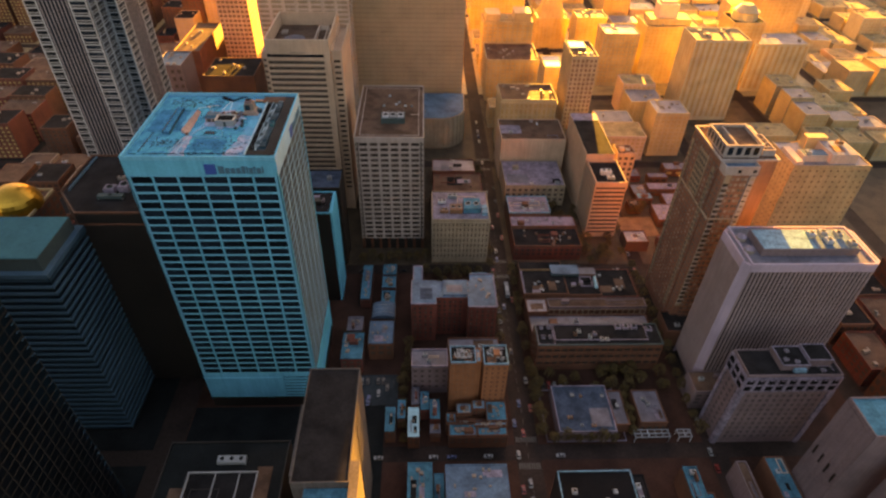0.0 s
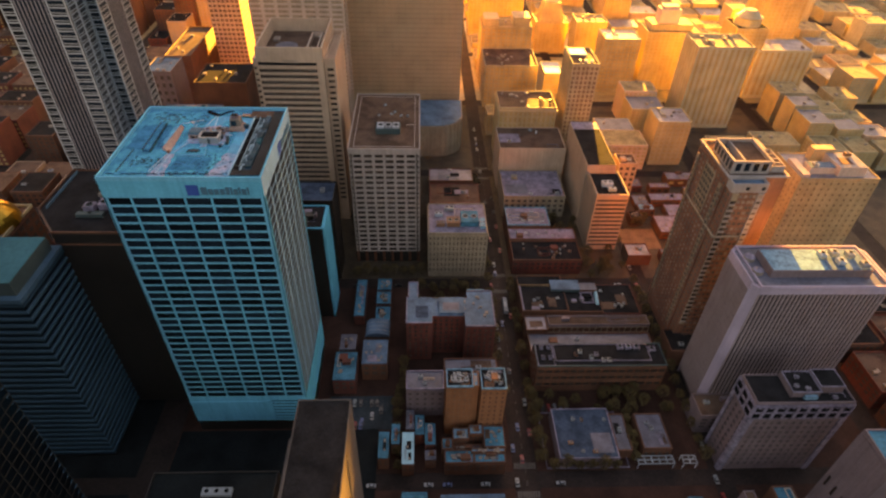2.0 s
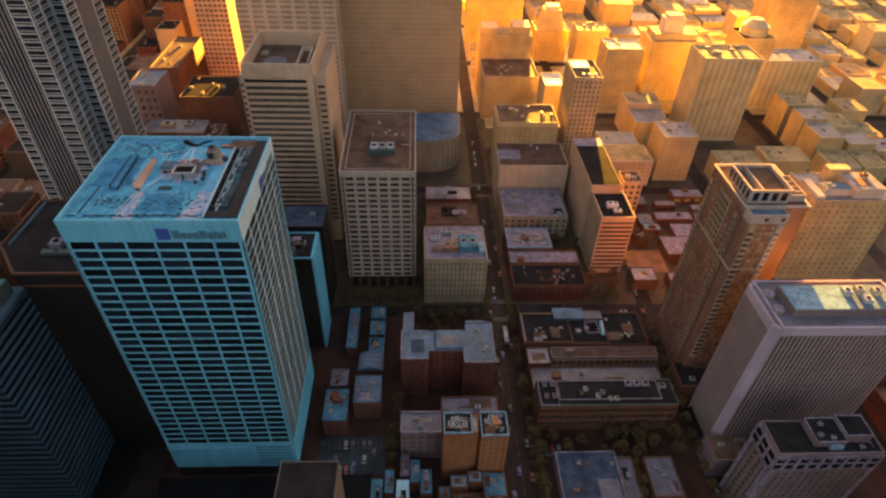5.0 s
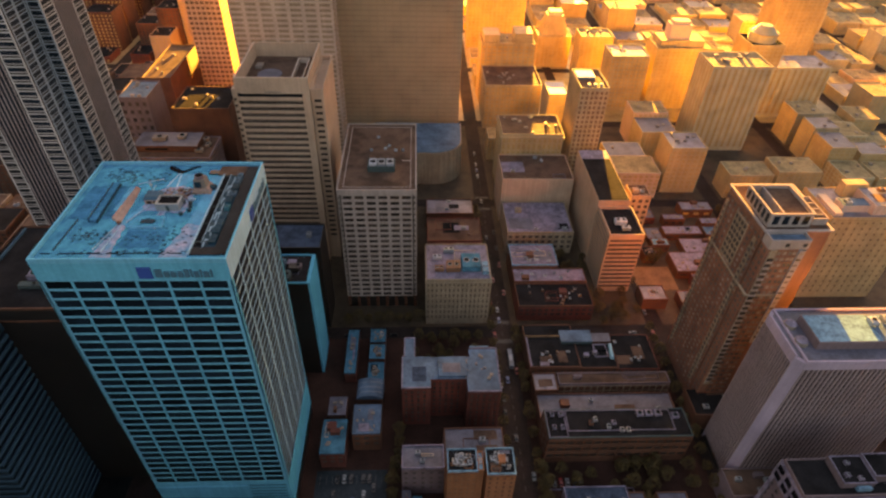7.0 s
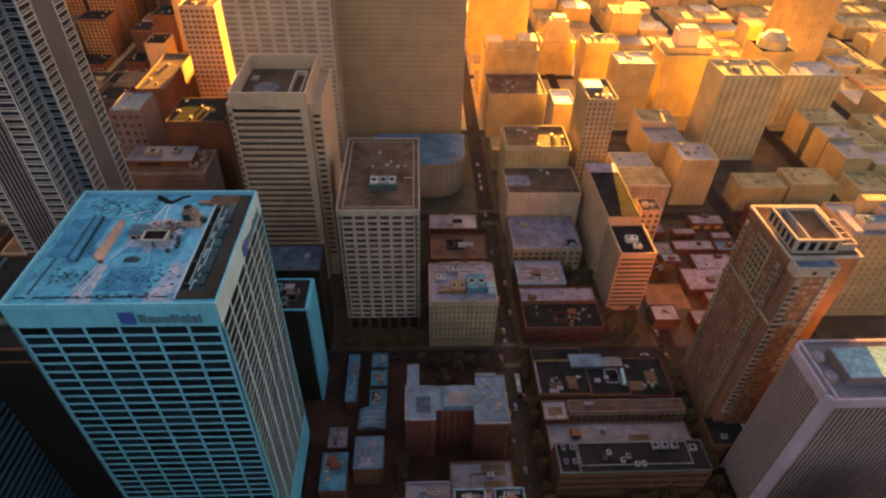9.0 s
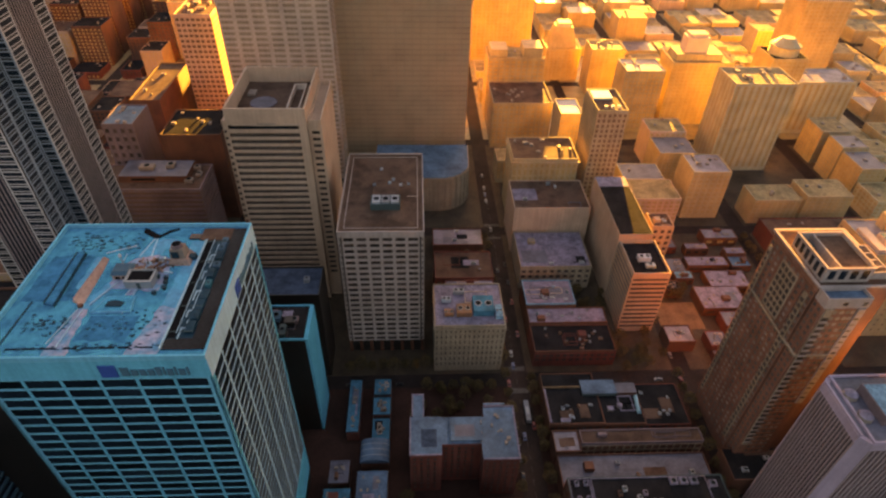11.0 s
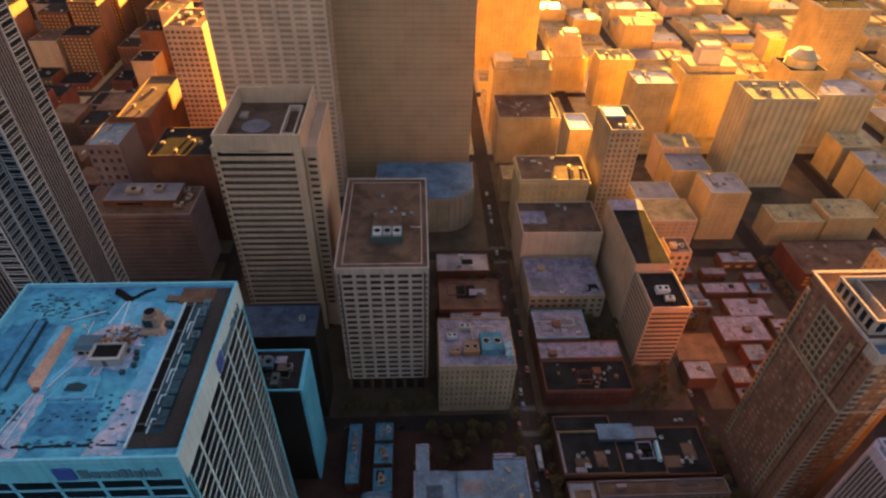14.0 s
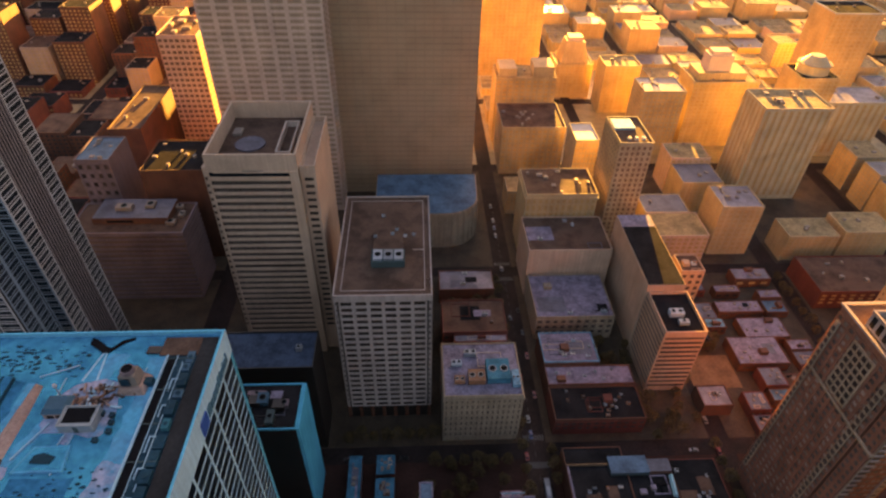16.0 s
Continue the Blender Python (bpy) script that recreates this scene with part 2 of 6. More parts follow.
# ---------- mesh helpers ----------
class Solid:
    """Collects boxes, prisms and drums into one mesh."""

    def __init__(self):
        self.v, self.f = [], []

    def box(self, x0, x1, y0, y1, z0, z1):
        n = len(self.v)
        self.v += [(x0, y0, z0), (x1, y0, z0), (x1, y1, z0), (x0, y1, z0), (x0, y0, z1), (x1, y0, z1), (x1, y1, z1), (x0, y1, z1)]
        self.f += [tuple(n + i for i in q) for q in ((3, 2, 1, 0), (4, 5, 6, 7), (0, 1, 5, 4), (1, 2, 6, 5), (2, 3, 7, 6), (3, 0, 4, 7))]
        return self

    def prism(self, outline, z0, z1, top=None):
        """An upright prism over an outline that runs anticlockwise; top: another outline for its upper end."""
        n, c = len(self.v), len(outline)
        self.v += [(x, y, z0) for x, y in outline] + [(x, y, z1) for x, y in (top or outline)]
        self.f += [tuple(n + i for i in reversed(range(c))), tuple(n + c + i for i in range(c))]
        self.f += [(n + i, n + (i + 1) % c, n + c + (i + 1) % c, n + c + i) for i in range(c)]
        return self

    def drum(self, x, y, z0, z1, r, r1=None, sides=12):
        ring = [(math.cos(2 * math.pi * i / sides), math.sin(2 * math.pi * i / sides)) for i in range(sides)]
        r1 = r if r1 is None else r1
        return self.prism([(x + r * a, y + r * b) for a, b in ring], z0, z1, [(x + r1 * a, y + r1 * b) for a, b in ring])

    def rim(self, x0, x1, y0, y1, z0, z1, t):
        """A low wall round a rectangle."""
        n = len(self.v)
        for z in (z0, z1):
            self.v += [(x0, y0, z), (x1, y0, z), (x1, y1, z), (x0, y1, z), (x0 + t, y0 + t, z), (x1 - t, y0 + t, z), (x1 - t, y1 - t, z), (x0 + t, y1 - t, z)]
        for i in range(4):
            j = (i + 1) % 4
            self.f += [tuple(n + q for q in face) for face in ((i, j, 8 + j, 8 + i), (4 + j, 4 + i, 12 + i, 12 + j), (8 + i, 8 + j, 12 + j, 12 + i), (j, i, 4 + i, 4 + j))]
        return self

    def data(self, name, mat):
        me = bpy.data.meshes.new(name)
        me.from_pydata(self.v, [], self.f)
        me.materials.append(mat)
        return me


def part(name, solid, mat, parent, label=""):
    ob = new(name, solid.data(name, mat))
    ob.parent = parent
    return tagged(ob, label)


def piece(name, data, parent, place):
    ob = new(name, data)
    ob.parent, ob.location = parent, place
    return ob


def thing(name, x, y, z, label, category, group="", kind="", turn=0):
    ob = new(name)
    ob.empty_display_size = 1.0
    ob.matrix_world = pose(x, y, z, 0, 0, turn)
    return tagged(ob, label, category, group, kind)


def facing(side, w, d):
    """Turns (along the face, outwards, up) spans into a local box of a building w wide and d deep."""
    def span(u0, u1, o0, o1, z0, z1):
        if side == "front":
            return (u0, u1, -d / 2 - o1, -d / 2 - o0, z0, z1)
        if side == "back":
            return (-u1, -u0, d / 2 + o0, d / 2 + o1, z0, z1)
        if side == "right":
            return (w / 2 + o0, w / 2 + o1, u0, u1, z0, z1)
        return (-w / 2 - o1, -w / 2 - o0, -u1, -u0, z0, z1)
    return span


def grid_facade(b, side, w, d, z0, z1, bays, rows, col, band, frame_mat, pane_mat, depth=0.5, u0=None, u1=None, single=True, pane_single=True, names=("column", "spandrel"), pane_name="window_pane", band_depth=0.75, ends=True, band_mat=None):
    """Columns and spandrel bands proud of a face, with a pane of glass in each opening."""
    length = w if side in ("front", "back") else d
    u0 = -length / 2 if u0 is None else u0
    u1 = length / 2 if u1 is None else u1
    span = facing(side, w, d)
    bay, row = (u1 - u0) / bays, (z1 - z0) / rows
    cols = Solid()
    if band_mat and side != "front":
        frame_mat = band_mat
    for i in range(bays + 1):
        if not ends and i in (0, bays):
            continue
        c = u0 + i * bay
        a, e = max(u0, c - col / 2), min(u1, c + col / 2)
        box = span(a, e, 0, depth, z0, z1)
        if single:
            part(names[0], Solid().box(*box), frame_mat, b)
        else:
            cols.box(*box)
    bands = Solid()
    for j in range(rows + 1):
        z = z0 + j * row
        a, e = max(z0, z - band / 2), min(z1, z + band / 2)
        box = span(u0, u1, 0, depth * band_depth, a, e)
        if single:
            part(names[1], Solid().box(*box), band_mat or frame_mat, b)
        else:
            bands.box(*box)
    if not single:
        n = len(cols.v)
        cols.v += bands.v
        cols.f += [tuple(n + i for i in q) for q in bands.f]
        tagged(part("facade_grid", cols, frame_mat, b), kind="stuff")
    pw, ph = bay - col * 0.98, row - band * 0.98
    joined = Solid()
    unit = Solid().box(*(span(-pw / 2, pw / 2, 0, 0.1, -ph / 2, ph / 2)))
    mesh = None
    for j in range(rows):
        for i in range(bays):
            u, z = u0 + (i + 0.5) * bay, z0 + (j + 0.5) * row
            if pane_single:
                if mesh is None:
                    mesh = unit.data(pane_name, pane_mat)
                place = {"front": (u, 0, z), "back": (-u, 0, z), "right": (0, u, z), "left": (0, -u, z)}[side]
                piece(pane_name, mesh, b, place)
            else:
                joined.box(*span(u - pw / 2, u + pw / 2, 0, 0.1, z - ph / 2, z + ph / 2))
    if joined.v:
        tagged(part(pane_name + "s", joined, pane_mat, b), kind="stuff")


def flat_roof(b, w, d, h, mat, edge_mat, lip=0.9, thick=0.5):
    part("roof", Solid().box(-w / 2 + thick, w / 2 - thick, -d / 2 + thick, d / 2 - thick, h - 0.3, h + 0.02), mat, b)
    part("parapet", Solid().rim(-w / 2, w / 2, -d / 2, d / 2, h - 0.3, h + lip, thick), edge_mat, b)


def rooftop_unit(x, y, z, w, d, h, mat=None, turn=0, fans=1, cowl_mat=None):
    """A boxed air handler on skids with fan cowls."""
    u = thing("rooftop_unit", x, y, z, "boxy metal air handling unit with round fan cowls", "rooftop unit", "rooftop units", turn=turn)
    part("casing", Solid().box(-w / 2, w / 2, -d / 2, d / 2, 0.25, h), mat or UNITWHITE, u)
    part("skid", Solid().box(-w / 2 + 0.1, -w / 2 + 0.4, -d / 2, d / 2, 0, 0.25), STEEL, u)
    part("skid", Solid().box(w / 2 - 0.4, w / 2 - 0.1, -d / 2, d / 2, 0, 0.25), STEEL, u)
    for i in range(fans):
        fx = (i + 0.5) * w / fans - w / 2
        cowl = part("fan_cowl", Solid().drum(fx, 0, h, h + 0.3, min(w / fans, d) * 0.36), cowl_mat or GREYMETAL, u)
        part("fan_opening", Solid().drum(fx, 0, h + 0.3, h + 0.33, min(w / fans, d) * 0.29), BLACK, cowl)
    return u


clutter = Solid()  # machines on roofs too small to pick apart


def scatter_units(x0, x1, y0, y1, z, count, seed, size=2.6):
    r = random.Random(seed)
    if y0 > 425 or x0 > 225 or size < 1.7:
        for _ in range(count * 2):
            w, d, h = r.uniform(0.4, 1.2) * size, r.uniform(0.4, 1.1) * size, r.uniform(0.3, 0.75) * size
            x, y = r.uniform(x0 + w, x1 - w), r.uniform(y0 + d, y1 - d)
            clutter.box(x - w / 2, x + w / 2, y - d / 2, y + d / 2, z, z + h)
        return
    for _ in range(count):
        w, d, h = r.uniform(0.5, 1.2) * size, r.uniform(0.5, 1.1) * size, r.uniform(0.4, 0.75) * size
        rooftop_unit(r.uniform(x0 + w, x1 - w), r.uniform(y0 + d, y1 - d), z, w, d, h, r.choice((UNITWHITE, UNITWHITE, GREYMETAL, STEEL, RUST)), fans=r.choice((1, 1, 2)))


def block(label, x0, x1, y0, y1, h, wall, roof, bays=0, rows=0, side="", side_bays=0, units=0, seed=1, name="building", category="building", pane=None, lip=0.8, single=False, edge=None, frame_mat=None, fill=(0.45, 0.45), group="low city buildings", unit_size=2.6, base=4.0, top=1.2, plain=False, patches=-1):
    """A plain city building: walls, flat roof with parapet, windows on the faces that show."""
    w, d = x1 - x0, y1 - y0
    b = thing(name, (x0 + x1) / 2, (y0 + y1) / 2, 0, label, category, group)
    part("wall", Solid().box(-w / 2, w / 2, -d / 2, d / 2, 0, h - 0.3), wall, b)
    flat_roof(b, w, d, h, roof, edge or wall, lip)
    # Panes beyond these limits take the glass with haze in its colour.
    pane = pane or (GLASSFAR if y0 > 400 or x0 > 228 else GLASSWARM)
    if plain:
        bw, rh = w / bays, (h - base - top) / rows
        holes = Solid()
        for side_name, n, length in (("front", bays, w), ("left" if x0 > 0 else "right", max(2, int(d / 4)), d)):
            span = facing(side_name, w, d)
            for j in range(rows):
                for i in range(n):
                    u, z = -length / 2 + (i + 0.5) * length / n, base + (j + 0.5) * rh
                    holes.box(*span(u - length / n * 0.28, u + length / n * 0.28, 0.0, 0.08, z - rh * 0.27, z + rh * 0.27))
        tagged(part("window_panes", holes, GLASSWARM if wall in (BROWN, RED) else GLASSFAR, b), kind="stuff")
    elif bays:
        bw, rh = w / bays, (h - base - top) / rows
        grid_facade(b, "front", w, d, base, h - top, bays, rows, bw * fill[0], rh * fill[1], frame_mat or wall, pane, 0.3, single=False, pane_single=single)
    if side and not plain:
        n = side_bays or max(2, int(d / 5))
        bw, rh = d / n, (h - base - top) / max(rows, 1)
        grid_facade(b, side, w, d, base, h - top, n, max(rows, 1), bw * fill[0], rh * fill[1], frame_mat or wall, pane, 0.3, single=False, pane_single=False)
    if patches < 0:
        patches = 3 if not plain and y0 < 430 and x0 < 230 and h < 60 else 0
    pr = random.Random(seed * 31 + int(w * 10))
    for i in range(patches):
        a, e = pr.uniform(0.12, 0.45) * w, pr.uniform(0.12, 0.45) * d
        px, py = pr.uniform(-w / 2 + 0.8, w / 2 - 0.8 - a), pr.uniform(-d / 2 + 0.8, d / 2 - 0.8 - e)
        k = pr.random()
        if k < 0.6:
            part("roof_sheet", Solid().box(px, px + a, py, py + e, h + 0.021, h + 0.06 + 0.01 * i), pr.choice((ROOFGREY, ROOFBROWN, ROOFDARK, LAVENDER, roof)), b)
        elif k < 0.85:
            part("roof_kerb", Solid().rim(px, px + a, py, py + e, h + 0.021, h + 0.5, 0.25), pr.choice((wall, PALE, ROOFGREY)), b)
        else:
            part("stair_house", Solid().box(px, px + min(a, 4.5), py, py + min(e, 4), h + 0.021, h + 2.4), wall, b)
    if units:
        scatter_units(x0 + 1, x1 - 1, y0 + 1, y1 - 1, h + 0.02, units, seed, unit_size)
    return b


# ---------- ground, streets ----------
tagged(new("ground", Solid().box(-3500, 3500, -1500, 4500, -1.0, 0.0).data("ground", GROUND)), "dark grey city ground between streets and buildings", "ground", kind="structure")
STREETS_X = [(-560, 14), (-440, 14), (-320, 14), (-222, 14), (-126, 14), (52, 12), (147, 10), (236, 12), (330, 12), (430, 12), (540, 12), (660, 12), (780, 12)]
STREETS_Y = [(52, 11), (155.5, 8.5), (292, 9), (425, 9), (555, 11), (680, 11), (800, 11), (920, 11), (1040, 11), (1160, 11)]


def road(name, x0, x1, y0, y1, z, label):
    tagged(new(name, Solid().box(x0, x1, y0, y1, 0.002, z).data(name, ASPHALT)), label, "road", kind="structure")


for cx, wd in STREETS_X:
    road("road", cx - wd / 2, cx + wd / 2, -100, 1300, 0.03, "straight asphalt city street between kerbs")
for cy, wd in STREETS_Y:
    road("road", -700, 900, cy - wd / 2, cy + wd / 2, 0.036, "asphalt cross street between kerbs")


def pavement(x0, x1, y0, y1):
    """The raised paving of one city block, a kerb's height above the street."""
    # Far paving carries haze and left paving carries shade in its colour.
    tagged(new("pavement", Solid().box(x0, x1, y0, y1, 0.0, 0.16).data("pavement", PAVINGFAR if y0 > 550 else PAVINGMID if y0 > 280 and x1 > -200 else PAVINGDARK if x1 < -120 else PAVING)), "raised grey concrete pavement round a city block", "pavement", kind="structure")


for (ax, aw), (bx, bw) in zip(STREETS_X, STREETS_X[1:]):
    for (ay, ah), (by, bh) in zip(STREETS_Y, STREETS_Y[1:]):
        pavement(ax + aw / 2, bx - bw / 2, ay + ah / 2, by - bh / 2)

# lane marks and crossings at the two nearest junctions of the middle street
for cy, wd in STREETS_Y[1:4]:
    for sy in (-1, 1):
        y = cy + sy * (wd / 2 + 3)
        cross = thing("zebra_crossing", 52, y, 0.036, "faded white zebra crossing bars on asphalt", "crossing", kind="structure")
        bar = Solid().box(-0.3, 0.3, -1.6, 1.6, 0.0, 0.008).data("bar", PAINTWHITE)
        for i in range(9):
            piece("bar", bar, cross, (-4.8 + i * 1.2, 0, 0))
lane = thing("lane_marking", 52, 225, 0.032, "broken white centre line on the middle street", "road marking", kind="structure")
dash = Solid().box(-0.08, 0.08, -1.5, 1.5, 0.0, 0.008).data("dash", PAINTWHITE)
for i in range(60):
    piece("dash", dash, lane, (0, -110 + i * 6.5, 0))


# ---------- the white tower with the sign ----------
def white_tower():
    x0, x1, y0, y1, h = -109.2, -53.5, 184.8, 237.4, 151.6
    w, d = x1 - x0, y1 - y0
    b = thing("white_office_tower", (x0 + x1) / 2, (y0 + y1) / 2, 0, "tall white concrete-framed office tower with dark windows and blue sign", "office tower")
    e = 0.16
    part("core", Solid().box(-w / 2 + e, w / 2 - e, -d / 2 + e, d / 2 - e, 0, 143.4), DARKWALL, b)
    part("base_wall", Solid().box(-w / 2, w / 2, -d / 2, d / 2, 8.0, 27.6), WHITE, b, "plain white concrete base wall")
    part("lobby_wall", Solid().box(-w / 2 + 2.5, w / 2 - 2.5, -d / 2 + 2.5, d / 2 - 2.5, 0, 8.0), DARKWALL, b, "dark recessed lobby")
    for px in range(7):
        part("lobby_column", Solid().box(-w / 2 + 0.3 + px * (w - 2.0) / 6, -w / 2 + 1.7 + px * (w - 2.0) / 6, -d / 2 + 0.2, -d / 2 + 1.6, 0, 8.0), BANDGREY, b)
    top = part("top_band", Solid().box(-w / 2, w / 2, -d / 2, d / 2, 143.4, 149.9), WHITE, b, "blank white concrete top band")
    # Side bands take the brighter-lit copy, front bands the skylight-tinted one.
    for side in ("front", "right", "left"):
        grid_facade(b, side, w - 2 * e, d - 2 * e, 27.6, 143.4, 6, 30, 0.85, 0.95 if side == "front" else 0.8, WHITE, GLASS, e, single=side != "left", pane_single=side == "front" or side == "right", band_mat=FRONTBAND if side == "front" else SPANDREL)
    for cx in (-1, 1):
        for cy in (-1, 1):
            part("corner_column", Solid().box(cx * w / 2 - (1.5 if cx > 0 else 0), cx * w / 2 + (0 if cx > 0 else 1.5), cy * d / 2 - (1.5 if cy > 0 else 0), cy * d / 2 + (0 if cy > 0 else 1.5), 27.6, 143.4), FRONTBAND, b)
    part("roof", Solid().box(-w / 2 + 0.6, w / 2 - 0.6, -d / 2 + 0.6, d / 2 - 0.6, 149.9, 150.4), ROOFTURQ, b, "stained turquoise roof membrane with worn pale bands")
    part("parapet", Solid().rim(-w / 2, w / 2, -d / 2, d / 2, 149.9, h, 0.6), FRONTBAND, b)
    part("side_fascia", Solid().box(w / 2 + 0.004, w / 2 + 0.05, -d / 2, d / 2, 143.4, h), SPANDREL, b, "white fascia above the side windows, side light in its colour")
    # louvres in the base
    slot = Solid().box(w / 2 - 17, w / 2 - 1.5, -d / 2 - 0.1, -d / 2 - 0.005, 0, 0.5).data("louvre", GLASS)
    for j in range(7):
        piece("louvre", slot, b, (0, 0, 9.5 + j * 2.4))
    part("base_ledge", Solid().box(-w / 2, w / 2 - 17.5, -d / 2 - 0.5, -d / 2 - 0.005, 23.4, 24.2), WHITE, b)
    # sign: a blue square and lettering drawn as bars
    cx, cy = (x0 + x1) / 2, (y0 + y1) / 2

    def sign(side, start):
        span = facing(side, w, d)
        s = thing("roof_sign", cx, cy, 0, "blue square and grey-blue lettering bars on the white top band", "sign", "roof signs")
        part("square", Solid().box(*span(start, start + 4.0, 0.01, 0.35, 144.2, 148.4)), SIGNBLUE, s, "deep blue square panel")
        u = start + 4.9
        for wd, ht in ((2.0, 3.0), (1.5, 2.2), (1.6, 2.2), (1.5, 2.2), (1.3, 3.0), (0.5, 3.0), (1.4, 2.2), (0.5, 3.0), (1.5, 2.2), (0.5, 3.0)):
            part("bar", Solid().box(*span(u, u + wd, 0.01, 0.3, 144.6, 144.6 + ht)), SIGNGREY, s)
            u += wd + 0.45
    sign("front", -79.8 - cx)
    sign("right", 211.8 - cy)

    z = 150.4
    # sunken mechanical strip along one side
    well = thing("mechanical_well", -61.0, 209.5, z, "long dark teal mechanical strip with machines and thin pale rails", "mechanical well")
    part("floor", Solid().box(-4.2, 5.2, -21.8, 26.2, 0.0, 0.06), WELLTEAL, well)
    part("kerb", Solid().box(-4.5, -4.2, -21.8, 20.4, 0.0, 0.7), SPANDREL, well)
    part("trench", Solid().box(-4.0, -1.9, -18.0, 20.0, 0.06, 0.1), BLACK, well)
    part("deck_arm", Solid().box(-9.7, -6.41, 21.2, 23.4, 0.0, 0.5), DARKWALL, well, "dark brown deck arm")
    part("back_deck", Solid().box(-6.4, 2.59, 20.6, 26.2, 0.06, 0.4), ROOFBROWN, well, "brown gravelled back deck")
    part("outer_walk", Solid().box(2.6, 6.4, -21.8, 26.2, 0.07, 0.35), WELLWALK, well)
    part("end_deck", Solid().box(-4.0, 2.6, -21.8, -18.4, 0.07, 0.3), WELLWALK, well)
    for xr, y0r, y1r in ((-1.6, -17, 20), (0.1, -14, 18), (-3.9, -19, 20.3)):
        part("rail", Solid().box(xr - 0.07, xr + 0.07, y0r, y1r, 0.9, 1.02), SPANDREL, well)
    for i in range(5):
        part("crossbar", Solid().box(-4.1, 2.4, -16.6 + i * 8.9, -16.4 + i * 8.9, 0.8, 0.95), GREYCLAD, well)
    wr = random.Random(6)
    yy = 193.0
    while yy < 229:
        ln, wd, ht = wr.uniform(1.6, 4.2), wr.uniform(1.4, 2.3), wr.uniform(0.5, 1.3)
        u = thing("well_machine", -59.7 + wr.uniform(-0.3, 0.3), yy + ln / 2, z + 0.06, "dark teal cooling machine in the roof well", "machine", "well machines")
        part("casing", Solid().box(-wd / 2, wd / 2, -ln / 2, ln / 2, 0, ht), wr.choice((WELLTEAL, BANDGREY, WELLTEAL, ROOFDEEP)), u)
        part("fan_ring", Solid().drum(0, 0, ht, ht + 0.15, min(wd, ln) * 0.3), WELLTEAL, u)
        yy += ln + wr.uniform(0.2, 1.6)
    for yb, ln in ((192.8, 3.6), (199.6, 2.4), (206.2, 3.8), (214.4, 3.0), (221.4, 3.4)):
        bend = thing("pipe_bend", -62.1, yb, z + 0.06, "bent pale pipe run in the roof well", "pipe", "well pipes")
        part("pipe", Solid().box(-0.12, 0.12, -ln / 2, ln / 2, 0.2, 0.45).box(0.12, 1.5, ln / 2 - 0.25, ln / 2, 0.2, 0.45), SPANDREL, bend)
        part("foot", Solid().box(-0.2, 0.2, -0.2, 0.2, 0.0, 0.2), GREYCLAD, bend)
    # penthouse box with a dark shaft
    ph = thing("roof_penthouse", -77.9, 212.0, z, "small tan-white box penthouse with a dark open shaft on top", "penthouse")
    part("wall", Solid().box(-3.6, 3.6, -2.4, 2.6, 0, 2.3), GREYMETAL, ph)
    part("rim", Solid().rim(-3.7, 3.7, -2.5, 2.7, 2.3, 2.6, 0.3), GREYMETAL, ph)
    part("shaft_opening", Solid().box(-3.0, 2.9, -1.5, 2.2, 2.3, 2.36), BLACK, ph)
    part("door", Solid().box(-0.5, 0.5, -2.46, -2.4, 0.05, 2.0), GREYCLAD, ph)
    p2 = thing("roof_machine", -84.0, 215.2, z, "low ochre roof machine under a blue-grey hood", "machine")
    part("body", Solid().box(-2.3, 2.3, -2.0, 2.2, 0.0, 1.5), OCHRE, p2)
    part("hood", Solid().prism([(-2.8, -2.0), (2.7, -2.0), (2.7, 3.0), (-2.8, 3.0)], 1.5, 2.5, [(-2.2, -1.2), (1.9, -1.2), (1.9, 2.2), (-2.2, 2.2)]), BANDGREY, p2)
    part("grille", Solid().box(-1.6, -0.2, -2.06, -2.0, 0.2, 1.2), BLACK, p2)
    part("grille", Solid().box(0.3, 1.7, -2.06, -2.0, 0.2, 1.2), BLACK, p2)
    bits = random.Random(4)
    for i in range(58):
        q = thing("roof_pipe_stub", bits.gauss(-77.4, 2.4), bits.uniform(215.2, 221.4), z, "short rusty pipe stub on the roof", "pipe", "rusty pipe stubs", turn=bits.uniform(0, 180))
        ln = bits.uniform(0.3, 1.3)
        part("pipe", Solid().box(-ln, ln, -0.2, 0.2, 0.15, 0.55), bits.choice((RUST, OCHRE, OCHRE, BROWN, DRYTAN, SPANDREL)), q)
        part("foot", Solid().box(-0.15, 0.15, -0.15, 0.15, 0.0, 0.15), GREYCLAD, q)
    mast = thing("antenna_mast", -85.7, 219.3, z, "thin white antenna mast with a round head", "antenna")
    part("pole", Solid().drum(0, 0, 0, 3.2, 0.12, sides=6), STEEL, mast)
    part("head", Solid().drum(0, 0, 3.2, 4.0, 0.5, 0.35, 8), UNITWHITE, mast)
    dr = thing("cooling_drum", -70.4, 222.0, z, "stubby tan cooling drum on a boxy base with black opening", "cooling tower")
    part("base", Solid().prism([(-3.0, -3.2), (3.4, -3.2), (3.4, 2.4), (-3.0, 2.4)], 0, 1.6, [(-2.2, -2.4), (2.4, -2.4), (2.4, 2.0), (-2.2, 2.0)]), OCHRE, dr)
    part("tower", Solid().prism([(-2.2, -1.8), (2.0, -1.8), (2.0, 2.0), (-2.2, 2.0)], 1.6, 4.4, [(-1.9, -1.4), (1.6, -1.4), (1.6, 1.8), (-1.9, 1.8)]), CLUTTER, dr)
